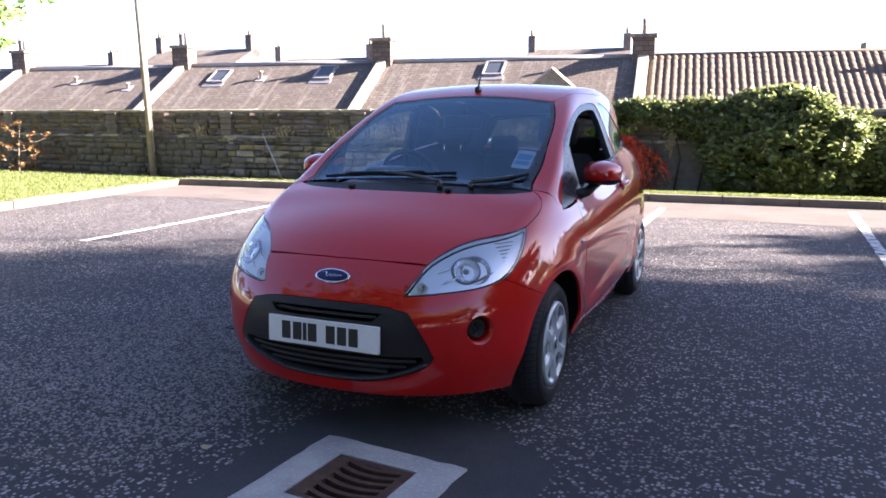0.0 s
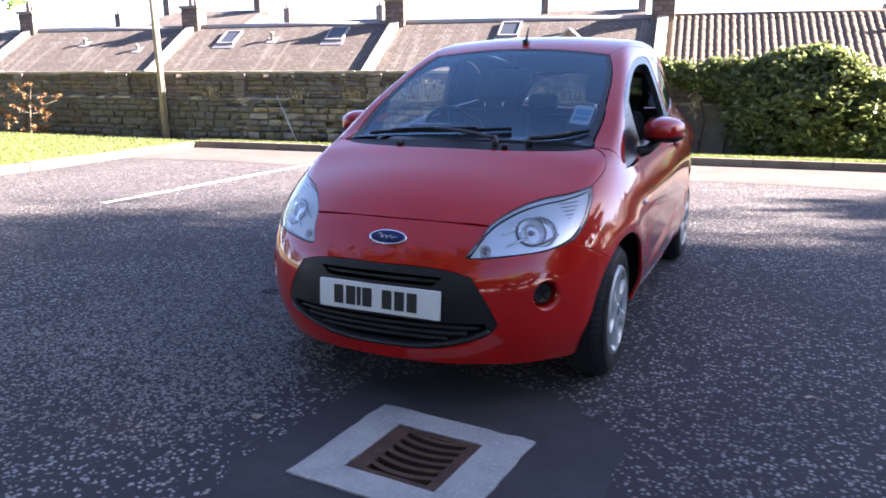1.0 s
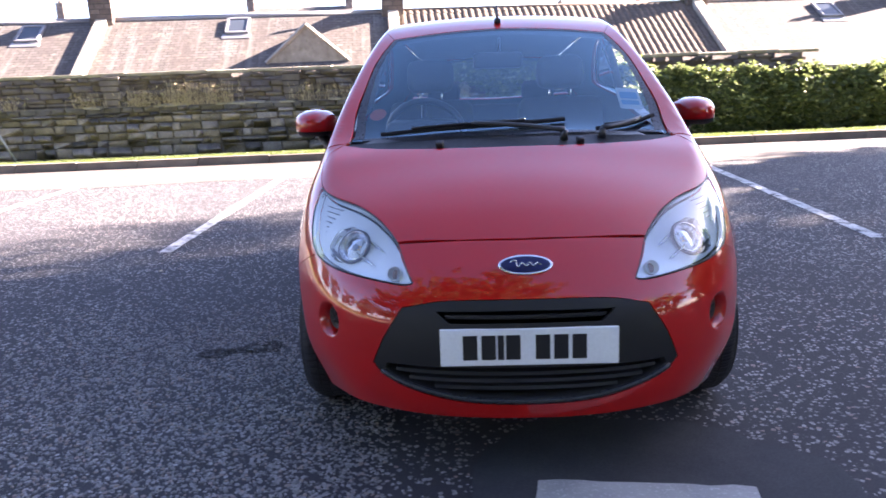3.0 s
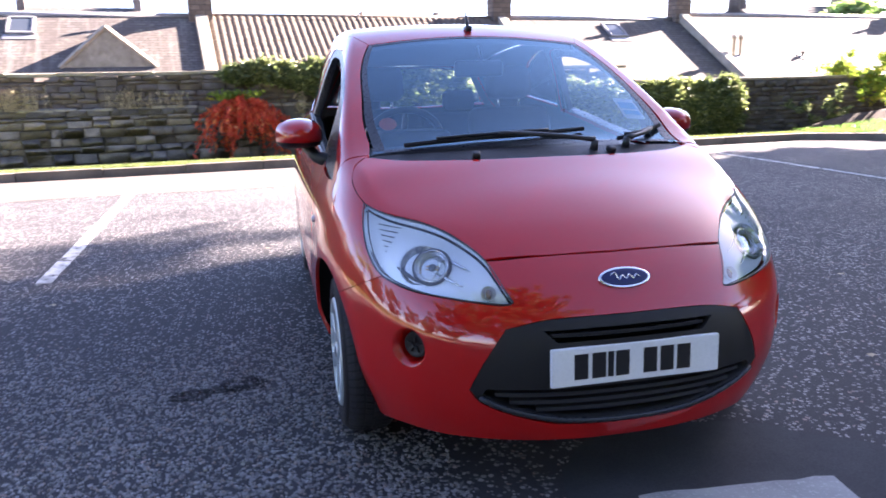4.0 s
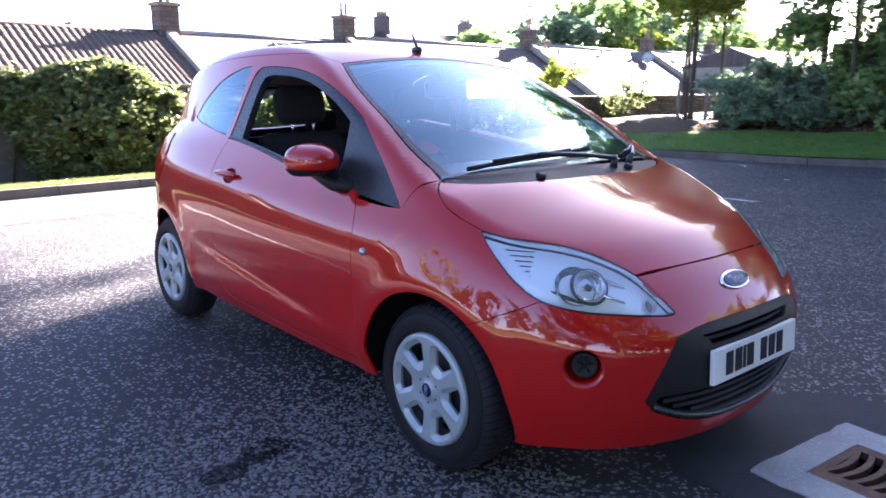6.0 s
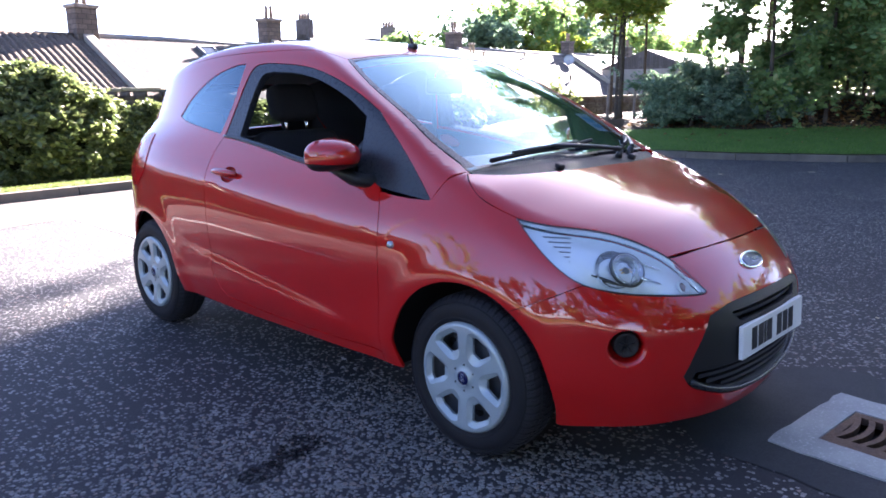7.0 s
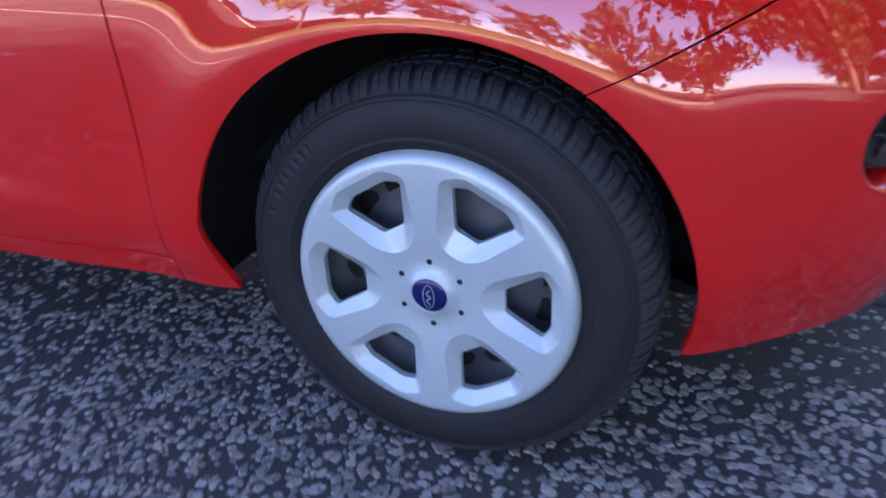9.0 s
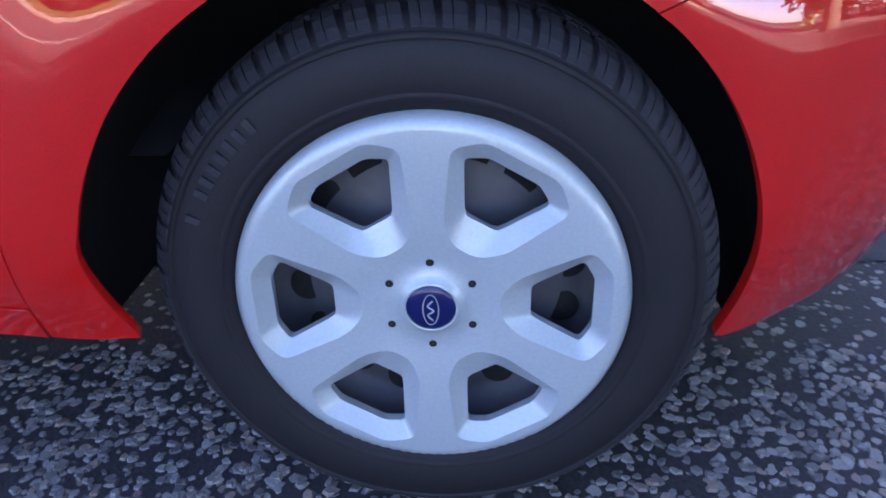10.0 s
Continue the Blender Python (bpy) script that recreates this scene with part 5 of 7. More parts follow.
# front bumper skin
GRILLE = outline(deg((-19.8, .548), (-13, .571), (0, .575), (13, .571), (19.8, .548)), deg((19.8, .548), (23, .45), (25.2, .366)),
                 deg((25.2, .366), (23, .322), (17, .279), (10, .252), (0, .246), (-10, .252), (-17, .279), (-23, .322), (-25.2, .366)), deg((-25.2, .366), (-23, .45), (-19.8, .548)))
half = [deg((0, .7235), (12, .7225), (23.6, .7120)), [(a, z) for a, z in deg((23.6, .7120), (21.3, .665), (18.6, .6135))],
        deg((18.6, .6135), (20.2, .607), (28, .6185), (36, .6325), (42, .6545)), [deg((42, .6545))[0], seam_top],
        as_front(arch_front)[0:], [as_front(arch_front)[-1], as_front([(-.322, .176)])[0]],
        [as_front([(-.322, .176)])[0]] + deg((33, .186), (22, .193), (8, .19), (0, .19))]
right_half = [[(-a, z) for a, z in reversed(r)] for r in reversed(half)]


def fog_ring(s, r=.060):
    return np.array([(s * 35.2 * D + r * .95 * math.cos(t) * s, .470 + r * math.sin(t)) for t in np.linspace(0, 2 * math.pi, 36, endpoint=False)])


bumper = panel("front_bumper", outline(*half, *right_half), lift_front, "paint", car, [GRILLE, fog_ring(1), fog_ring(-1)], step=.022, gap=.0010, hole_gap=.0005, label="red front bumper skin")

for s in (1, -1):
    sg = (lambda q: q * (s, 1))
    # wing
    wing = outline([(a, z) for a, z in BONNET_EDGE[4:]], [BONNET_EDGE[-1]] + top_front([(79.5 * D, .120), (82.5 * D, .137), (85.5 * D, .156)]) + [as_front([(.175, .874)])[0]],
                   as_front([(.175, .874), (.30, .874), (.428, .885)]), as_front([(.428, .885), (.390, .78), (.378, .57), (.392, .30), (.392, .245)]),
                   as_front([(.392, .245), (.298, .243)]), as_front([(.298, .243), (.309, .29)] + arch(0, 12, 126, 22)), [seam_top, deg((42, .6552))[0]],
                   deg((42, .6552), (46, .702), (49.5, .757), (54, .842)))
    panel("wing", sg(wing), lift_front, "paint", car, step=.018, gap=.0010, label="red front wing")

    # headlamp: housing bowl, reflector, lens
    lamp = new("headlamp")
    lamp.parent = car
    tagged(lamp, "clear wraparound headlamp with a bright reflector")
    panel("lens", sg(HL), lift_front, "lens", lamp, step=.03, gap=.0006, flange=.03, out=-.001, label="clear plastic lens").visible_shadow = False
    inner = shrink(HL, .004)
    panel("housing", sg(inner), lambda q: lift_front(q) * (1, 1, 1) - .026 * normal(lift_front(q)), "lampgrey", lamp, step=.03, flange=0, label="bright silvered lamp housing")
    rim = shrink(HL, .002)
    e0 = lift_front(sg(rim))
    n0 = normal(e0)
    bm = bmesh.new()
    ra = [bm.verts.new(p) for p in e0 - .004 * n0]
    rb = [bm.verts.new(p) for p in e0 - .027 * n0]
    for i in range(len(ra)):
        bm.faces.new((ra[i], ra[(i + 1) % len(ra)], rb[(i + 1) % len(ra)], rb[i]))
    part("lamp_wall", bm, "lampgrey", lamp)

    # black rubber gasket round the lens
    bm = bmesh.new()
    g0 = lift_front(sg(shrink(HL, -.0005)))
    tube(bm, [tuple(v) for v in np.vstack([g0, g0[:2]]) - .0012 * normal(np.vstack([g0, g0[:2]]))], .0022, 6, cap=False)
    part("gasket", bm, "trim", lamp, "thin black gasket")

    def bowl(name, ang, z, r, depth, material, label, sink=.014, sides=40, smooth=True):
        c = lift_front(np.array([(s * ang * D, z)]))[0]
        n = normal(c[None])[0]
        aim = Vector((n[0] * .95, n[1] - .06, n[2] * .8)).normalized()
        m = Matrix.Translation(Vector(c - n * sink)) @ aim.to_track_quat("X", "Z").to_matrix().to_4x4()
        bm = bmesh.new()
        lathe(bm, [(r * k, -depth * (1 - k * k)) for k in (.16, .3, .45, .6, .75, .88, .97, 1.0)] + [(r * 1.05, .002), (r * 1.08, -.012)], sides)
        part(name, bm, material, lamp, label, smooth).matrix_basis = m
        return m
    bowl("outer_bowl", 35.4, .706, .061, .028, "reflector", "bright silver bowl round the main beam", .021, 18, False)
    m = bowl("reflector", 33.0, .702, .045, .034, "reflector", "round faceted main-beam reflector", .014, 22, False)
    bm = bmesh.new()
    lathe(bm, [(.0475, .000), (.0480, .005), (.0505, .006), (.0520, .000)], 40)
    part("bezel", bm, "chrome", lamp).matrix_basis = m
    # dark steel ring that draws the shadow line round the bezel
    bm = bmesh.new()
    lathe(bm, [(.0525, -.002), (.0530, .0005), (.0585, .0010), (.0600, -.004)], 40)
    part("bezel_shadow", bm, "steel", lamp, "dark ring drawn as the shadow line round the beam").matrix_basis = m
    # two amber bars paint the gold reflections seen in the main beam
    bm = bmesh.new()
    for dz in (-.006, .004):
        tube(bm, [(-.012, -.020, dz), (-.009, 0, dz + .002), (-.012, .020, dz)], .0022, 6)
    part("filament_cap", bm, "amber", lamp, "gold bars standing in for reflections in the beam").matrix_basis = m
    bm = bmesh.new()
    lathe(bm, [(.0005, -.006), (.010, -.007), (.0125, -.010), (.0125, -.030)], 20)
    part("bulb_shield", bm, "steel", lamp, "dark bulb shield").matrix_basis = m
    bm = bmesh.new()
    soft = [(.0005, .002), (.016, .0015), (.030, -.001), (.0415, -.006), (.046, -.009)]
    lathe(bm, soft, 32)
    part("projector_glass", bm, "lens", lamp, "clear round glass").matrix_basis = m @ Matrix.Translation((.006, 0, 0))
    for k, (a, zz) in enumerate(((29.6, .674), (37.4, .676), (28.6, .712))):
        bm = bmesh.new()
        q = lift_front(np.array([(s * (a + t) * D, zz + .35 * t * D) for t in np.linspace(-2.6, 2.6, 5)]))
        tube(bm, [tuple(v) for v in q - .022 * normal(q)], [.002, .005, .006, .005, .002], 6)
        part("fin", bm, "steel" if k == 1 else "reflector", lamp)
    m = bowl("indicator_reflector", 22.6, .640, .021, .020, "lampgrey", "small round indicator bowl", .012, 24)
    bm = bmesh.new()
    tube(bm, [(-.012, 0, -.012), (-.006, 0, 0), (-.012, 0, .012)], [.006, .009, .006], 10)
    part("indicator_bulb", bm, "amber_dim", lamp, "dull amber indicator bulb").matrix_basis = m
    for k in range(6):
        z = .796 - .0135 * k
        bm = bmesh.new()
        a0, a1 = 42.3 + .3 * k, 48.3 - .95 * k
        q = lift_front(np.array([(s * a * D, z + .0006 * (a - 42)) for a in np.linspace(a0, a1, 5)]))
        tube(bm, [tuple(v) for v in q - .0240 * normal(q)], .0017, 5)
        part("rib", bm, "steel", lamp)

    # fog lamp recess
    cup = new("fog_recess")
    cup.parent = car
    tagged(cup, "round dark fog lamp recess in the bumper")
    ring = lift_front(fog_ring(s))
    n0 = normal(ring).mean(0)
    back = ring.mean(0) - n0 * .062
    bm = bmesh.new()
    loops = [ring - .001 * n0, ring * .93 + back * .07 + n0 * .004, ring * .80 + .20 * (back + 0 * n0) - .028 * n0, back + (ring - ring.mean(0)) * .78, back + (ring - ring.mean(0)) * .02]
    rs = [[bm.verts.new(v) for v in l] for l in loops]
    for a, b in zip(rs, rs[1:]):
        for i in range(len(a)):
            bm.faces.new((a[i], a[(i + 1) % len(a)], b[(i + 1) % len(a)], b[i]))
    part("cup", bm, "paint", cup, "red hollow of the bumper")
    bm = bmesh.new()
    lathe(bm, [(.0005, .002), (.023, .003), (.032, .008), (.0385, .007), (.0405, .001), (.041, -.03)], 32)
    blank = part("lamp_blank", bm, "black", cup, "black round lamp blank")
    blank.matrix_basis = Matrix.Translation(Vector(back) + Vector(n0) * .030 + Vector((-s * .003, -.003, .002))) @ Vector(n0).to_track_quat("X", "Z").to_matrix().to_4x4()
    bm = bmesh.new()
    up = Vector((0, 0, 1))
    ax = Vector(n0).cross(up).normalized()
    uu = ax.cross(Vector(n0)).normalized() * (1 if ax.cross(Vector(n0)).z > 0 else -1)
    for k in range(5):
        t = 2 * math.pi * k / 5 + .3
        d = ax * math.cos(t) + uu * math.sin(t)
        tube(bm, [blank.matrix_basis.translation + Vector(n0) * .008 + d * .004, blank.matrix_basis.translation + Vector(n0) * .008 + d * .026], [.004, .0025], 5)
    part("spokes", bm, "black", cup)

    # one-piece side: pillar, roof rail, rear quarter, sill
    DLO = [(88.4 * D, .175), (77 * D, .335), (66.7 * D, .495), (63.3 * D, .557), (57.7 * D, .715), (52.8 * D, .908), (50.0 * D, 1.10), (49.0 * D, 1.33), (49.4 * D, 1.43)]
    DLO_REAR = [(49.4 * D, 1.43), (52 * D, 1.47), (62 * D, 1.51), (75 * D, 1.557)]
    door_rear = as_side([(1.563, 1.035), (1.615, .96), (1.624, .86), (1.602, .675), (1.594, .455), (1.56, .36), (1.49, .300)])
    door_bot = as_side([(1.49, .300), (1.2, .287), (.8, .282), (.392, .290)])
    q_win = outline([(67.3 * D, 2.10), (60.2 * D, 2.0), (53.3 * D, 1.83), (49.6 * D, 1.64), (48.8 * D, 1.53)], [(48.8 * D, 1.53), (62 * D, 1.545), (74.3 * D, 1.60)], [(74.3 * D, 1.60), (72.2 * D, 1.80), (69.6 * D, 2.01), (67.3 * D, 2.10)])
    ditch = [(43.4 * D, .915), (44.0 * D, 1.04), (44.6 * D, 1.24), (45.2 * D, 1.6), (45.8 * D, 2.0), (46.5 * D, 2.4), (47 * D, 2.56)]
    screen_edge = [(79.5 * D, .120), (72.0 * D, .285), (62.6 * D, .475), (52.8 * D, .710), (43.4 * D, .915)]
    side_shape = outline(screen_edge, ditch, [(47 * D, 2.56), (62 * D, 2.56), (80 * D, 2.555)] + as_side([(2.56, .80), (2.56, .60)]),
                         as_side([(2.56, .60), (2.30 + .325 * math.cos(40 * D), .28 + .342 * math.sin(40 * D))]), as_side(arch(2.30, 40, 187, 22)),
                         as_side([(1.977, .238), (1.5, .236), (1.0, .238), (.6, .24), (.395, .243)]), as_side([(.395, .243), (.395, .287)]),
                         [(a, b) for a, b in reversed(as_side([(1.493, .297), (1.2, .284), (.8, .279), (.395, .287)]))],
                         [(a, b) for a, b in reversed(door_rear)], [(a, b) for a, b in reversed(DLO_REAR)], [(a, b) for a, b in reversed(DLO)])
    panel("body_side", sg(side_shape), lift_top, "paint", car, [sg(q_win)], step=.018, label="red one-piece side with pillar and sill")
    panel("side_lining", sg(side_shape), lift_top, "dash", car, [sg(q_win)], step=.06, gap=.004, flange=0, out=-.028, label="dark inner side trim")
    # door skin
    belt = [(86.3 * D, .432), (84.2 * D, .53), (81.5 * D, .918), (78.2 * D, 1.19), (75.6 * D, 1.45), (75 * D, 1.557)]
    door = new("door")
    door.parent = car
    tagged(door, "red front door with its window wound down")
    panel("door_skin", sg(outline(belt, door_rear, door_bot, as_side([(.392, .290), (.379, .57), (.391, .78), (.430, .884)]))), lift_top, "paint", door, [sg(np.array(as_side(HOLLOW)))], step=.014, gap=.0018, hole_flange=.006)
    panel("door_card", sg(outline(belt, door_rear, door_bot, as_side([(.392, .290), (.379, .57), (.391, .78), (.430, .884)]))), lift_top, "dash", door, step=.06, gap=.004, flange=0, out=-.05, label="dark inner door trim")
    # black window surround and mirror corner
    frame_out = outline(list(reversed(belt[1:])), [belt[1], belt[0], (88.4 * D, .175)], DLO, DLO_REAR)
    opening = outline([(83.3 * D, .575), (80.2 * D, .92), (77.2 * D, 1.19), (74.8 * D, 1.435)], [(74.8 * D, 1.435), (62 * D, 1.41), (53.5 * D, 1.375), (51.8 * D, 1.30)],
                      [(51.8 * D, 1.30), (52.6 * D, 1.10), (55.2 * D, .925), (60.2 * D, .74), (65.8 * D, .60)])
    panel("window_frame", sg(frame_out), lift_top, "gloss", door, [sg(opening)], step=.03, out=-.003, gap=.0012, flange=.02, hole_flange=.035, label="black window surround and mirror corner")
    panel("quarter_glass", sg(shrink(q_win, .001)), lift_top, "tinted", car, out=-.003, flange=.006, label="bluish fixed quarter glass").visible_shadow = False

    # wheel arch liners
    for wy in (0.0, 2.30):
        bm = bmesh.new()
        lim = 196 if wy == 0 else 187
        edge = arch(wy, -6, lim, 34, .3285, .3455)
        e3 = lift_left(np.array(edge)) * (s, 1, 1)
        e3 = e3 - .0085 * normal(e3)
        sec = arch(wy, -6, lim, 34, .350, .368)
        ra = [bm.verts.new(p) for p in e3]
        rb = [bm.verts.new((s * (abs(p[0]) - .03), y, z)) for p, (y, z) in zip(e3, sec)]
        rc = [bm.verts.new((s * .50, y, z)) for y, z in sec]
        hub = bm.verts.new((s * .50, wy, .282))
        for i in range(len(sec) - 1):
            bm.faces.new((ra[i], ra[i + 1], rb[i + 1], rb[i]))
            bm.faces.new((rb[i], rb[i + 1], rc[i + 1], rc[i]))
            bm.faces.new((rc[i], rc[i + 1], hub))
        part("arch_liner", bm, "liner", car, "black wheel arch liner")

# bonnet
edge3 = lift_front(np.array(BONNET_EDGE))
left_edge = [(p[0], p[1]) for p in edge3]
fe = lift_front(np.array(deg((0, .7245), (12, .7235), (23.6, .7155))))
rear_edge = [(.600, .085), (.52, .040), (.41, .0), (.29, -.030), (.15, -.050), (0, -.056)]
bonnet_shape = outline([(p[0], p[1]) for p in fe], left_edge, [left_edge[-1]] + rear_edge[1:] + [(-x, y) for x, y in reversed(rear_edge[1:-1])] + [(-left_edge[-1][0], left_edge[-1][1])],
                       [(-x, y) for x, y in reversed(left_edge)], [(-p[0], p[1]) for p in fe[::-1]])
panel("bonnet", bonnet_shape, lift_bonnet, "paint", car, step=.022, gap=.002, label="red bonnet")
# cowl
cowl_top = [(.606, .120), (.50, .100), (.34, .076), (.16, .059), (0, .052)]
full = lambda half: list(half) + [(-x, y) for x, y in reversed(half[:-1])]
panel("cowl", outline(full([(.612, .098), (.522, .043), (.41, .003), (.29, -.027), (.15, -.047), (0, -.053)]), full(cowl_top)[::-1]),
      lift_bonnet, "black", car, step=.03, out=-.006, flange=.01, label="black plastic scuttle below the windscreen")

# windscreen and roof
base = [(79.2 * D, .126), (74 * D, .108), (62 * D, .086), (36 * D, .067), (0, .058)]
screen = outline([(-a, y) for a, y in screen_edge], [(-43.4 * D, .915), (-22 * D, .936), (0, .944), (22 * D, .936), (43.4 * D, .915)], list(reversed(screen_edge)), base + [(-a, y) for a, y in reversed(base[:-1])])
panel("windscreen", screen, lift_top, "glass", car, step=.04, gap=.003, flange=.0, out=-.002, label="clear curved windscreen").visible_shadow = False
band_in = shrink(screen, .021)
panel("screen_band", screen, lift_top, "gloss", car, [band_in], step=.04, gap=.003, flange=0, out=-.0006, label="black printed border of the windscreen")
roof_rear = [(47 * D, 2.56), (25 * D, 2.60), (0, 2.61), (-25 * D, 2.60), (-47 * D, 2.56)]
roof = outline([(43.4 * D, .915), (22 * D, .936), (0, .944), (-22 * D, .936), (-43.4 * D, .915)], [(-a, y) for a, y in ditch], list(reversed(roof_rear)), list(reversed(ditch)))
panel("roof", roof, lift_top, "paint", car, step=.03, gap=.002, flange=.01, label="red roof panel")

panel("headlining", roof, lift_top, "lining", car, step=.06, gap=.01, flange=0, out=-.035, label="pale roof lining")

# tail: glass, tailgate, bumper
def rear_poly(*pts):
    return [(a * D, z) for a, z in pts]


tail_side = lift_left(np.array([(2.56, z) for z in (1.16, .95, .8, .6, .4, .22)]))
tail_ang = np.arctan2(tail_side[:, 0], tail_side[:, 1] - REAR_Y) / D
A = {z: float(a) for z, a in zip((1.16, .95, .8, .6, .4, .22), tail_ang)}
tr = lift_top(np.array([(47 * D, 2.56), (25 * D, 2.60), (0, 2.61)]))
ta = np.arctan2(tr[:, 0], tr[:, 1] - REAR_Y) / D
top_run = [(ta[0], tr[0, 2]), (ta[1], tr[1, 2]), (0, tr[2, 2]), (-ta[1], tr[1, 2]), (-ta[0], tr[0, 2])]
side_run = [(A[1.16], 1.16), (A[.95], .95), (A[.8], .8), (A[.6], .6)]
rear_glass = outline(rear_poly((-36, 1.262), (-15, 1.296), (0, 1.303), (15, 1.296), (36, 1.262)), rear_poly((36, 1.262), (42, 1.04)), rear_poly((42, 1.04), (0, 1.01), (-42, 1.04)), rear_poly((-42, 1.04), (-36, 1.262)))
panel("tailgate", outline(rear_poly(*top_run), rear_poly(*[(-a, z) for a, z in [(ta[0], tr[0, 2])] + side_run]), rear_poly((-A[.6], .6), (0, .58), (A[.6], .6)), rear_poly(*reversed([(ta[0], tr[0, 2])] + side_run))),
      lift_rear, "paint", car, [rear_glass], step=.035, label="red tailgate")
panel("tailgate_lining", outline(rear_poly(*top_run), rear_poly(*[(-a, z) for a, z in [(ta[0], tr[0, 2])] + side_run]), rear_poly((-A[.6], .6), (0, .58), (A[.6], .6)), rear_poly(*reversed([(ta[0], tr[0, 2])] + side_run))),
      lift_rear, "dash", car, [rear_glass], step=.06, gap=.004, flange=0, out=-.03, label="dark tailgate trim")
panel("rear_glass", shrink(rear_glass, .001), lift_rear, "tinted", car, out=-.002, flange=.004, label="rear window").visible_shadow = False
arch_rear = as_side(arch(2.30, -6, 40, 8))
ar3 = lift_top(np.array(arch_rear))
ar = [(math.atan2(p[0], p[1] - REAR_Y) / D, p[2]) for p in ar3]
panel("rear_bumper", outline(rear_poly((A[.6], .597), (0, .577), (-A[.6], .597)), rear_poly((-A[.6], .597), *[(-a, z) for a, z in reversed(ar)]), rear_poly((-ar[0][0], .22), (-35, .22), (0, .22), (35, .22), (ar[0][0], .22)), rear_poly(*ar, (A[.6], .597))),
      lift_rear, "paint", car, step=.035, label="red rear bumper")
for s in (1, -1):
    lampo = outline(rear_poly((s * 52, 1.02), (s * 62, 1.03), (s * 66, .98)), rear_poly((s * 66, .98), (s * 68, .85), (s * 60, .74)), rear_poly((s * 60, .74), (s * 50, .80), (s * 52, 1.02)))
    panel("rear_lamp", lampo, lift_rear, "redlens", car, out=.004, flange=.012, step=.03, label="red rear lamp cluster")

# grille insert
SLOT = outline(deg((-14.2, .5425), (0, .5455), (14.2, .5425)), deg((14.2, .5425), (12.0, .508)), deg((12.0, .508), (0, .510), (-12.0, .508)), deg((-12.0, .508), (-14.2, .5425)))
LOWER = outline(deg((-22.6, .372), (-14, .372), (0, .374), (14, .372), (22.6, .372)), deg((22.6, .372), (23.2, .355)), deg((23.2, .355), (20.6, .325), (15.8, .296), (9, .273), (0, .267), (-9, .273), (-15.8, .296), (-20.6, .325), (-23.2, .355)), deg((-23.2, .355), (-22.6, .372)))
grille = new("grille")
grille.parent = car
tagged(grille, "dark grey plastic grille with a wide lower mouth")
panel("surround", GRILLE, lift_front, "black", grille, [SLOT, LOWER], step=.03, gap=.001, flange=.02, out=-.002, hole_flange=.04)
for z, lim in ((.528, 12.8), (.347, 21.4), (.322, 19.2), (.297, 15)):
    bm = bmesh.new()
    a = np.linspace(-lim, lim, 25) * D
    top = lift_front(np.stack([a, np.full(25, z)], 1))
    n0 = normal(top)
    ring = []
    for dx, dz in ((-.014, .006), (-.014, -.005), (-.045, -.007), (-.045, .010)):
        ring.append([bm.verts.new(p + dx * q + np.array((0, 0, dz))) for p, q in zip(top, n0)])
    for k in range(4):
        r0, r1 = ring[k], ring[(k + 1) % 4]
        for i in range(24):
            bm.faces.new((r0[i], r0[i + 1], r1[i + 1], r1[i]))
    part("slat", bm, "trim", grille, smooth=False)
bm = bmesh.new()
box(bm, (-.42, -.60, .24), (.42, -.56, .57))
part("grille_back", bm, "liner", grille, "black void behind the slats", smooth=False)
# silver lip of the lower mouth
lip = lift_front(np.array([(a * D, z) for a, z in curve([(-23.6, .345), (-20.8, .318), (-15.8, .289), (-9, .2655), (0, .2595), (9, .2655), (15.8, .289), (20.8, .318), (23.6, .345)], 1.0)]))
bm = bmesh.new()
tube(bm, [tuple(v) for v in lip + .001 * normal(lip)], .009, 6)
part("lip", bm, "gloss", grille, "thin satin lip")

# number plate: a plain white plate with dark bars
plate = new("number_plate")
plate.parent = car
tagged(plate, "white number plate with dark bars")
plate.matrix_basis = Matrix.Translation((.008, -.726, .440)) @ Matrix.Rotation(radians(-3), 4, "X")
bm = bmesh.new()
box(bm, (-.26, -.004, -.0555), (.26, .012, .0555), bevel=.004)
part("sheet", bm, "white", plate, smooth=False)
for x in (-.172, -.118, -.082, -.046, .040, .093, .146):
    bm = bmesh.new()
    w = .009 if abs(x + .082) < .001 else .021
    box(bm, (x - w, -.0052, -.037), (x + w, -.0035, .037))
    part("bar", bm, "ink", plate, smooth=False)

# oval badge
bc = lift_front(np.array([(0.0, .660)]))[0]
bn = normal(bc[None])[0]
badge = new("badge")
badge.parent = car
tagged(badge, "chrome-rimmed dark blue oval badge")
badge.matrix_basis = Matrix.Translation(Vector(bc) + Vector((.006, 0, 0))) @ Vector(bn).to_track_quat("Z", "Y").to_matrix().to_4x4()


def oval(bm, a, b, lo, hi, dome=.0, n=48):
    ring0 = [bm.verts.new((a * math.cos(t), b * math.sin(t), lo)) for t in np.linspace(0, 2 * math.pi, n, endpoint=False)]
    prev = ring0
    for k in (1.0, .97, .9, .7, .4):
        ring = [bm.verts.new((a * k * math.cos(t), b * k * math.sin(t), hi + dome * (1 - k * k) - (.0015 if k == 1 else 0))) for t in np.linspace(0, 2 * math.pi, n, endpoint=False)]
        for i in range(n):
            bm.faces.new((prev[i], prev[(i + 1) % n], ring[(i + 1) % n], ring[i]))
        prev = ring
    bm.faces.new(prev)


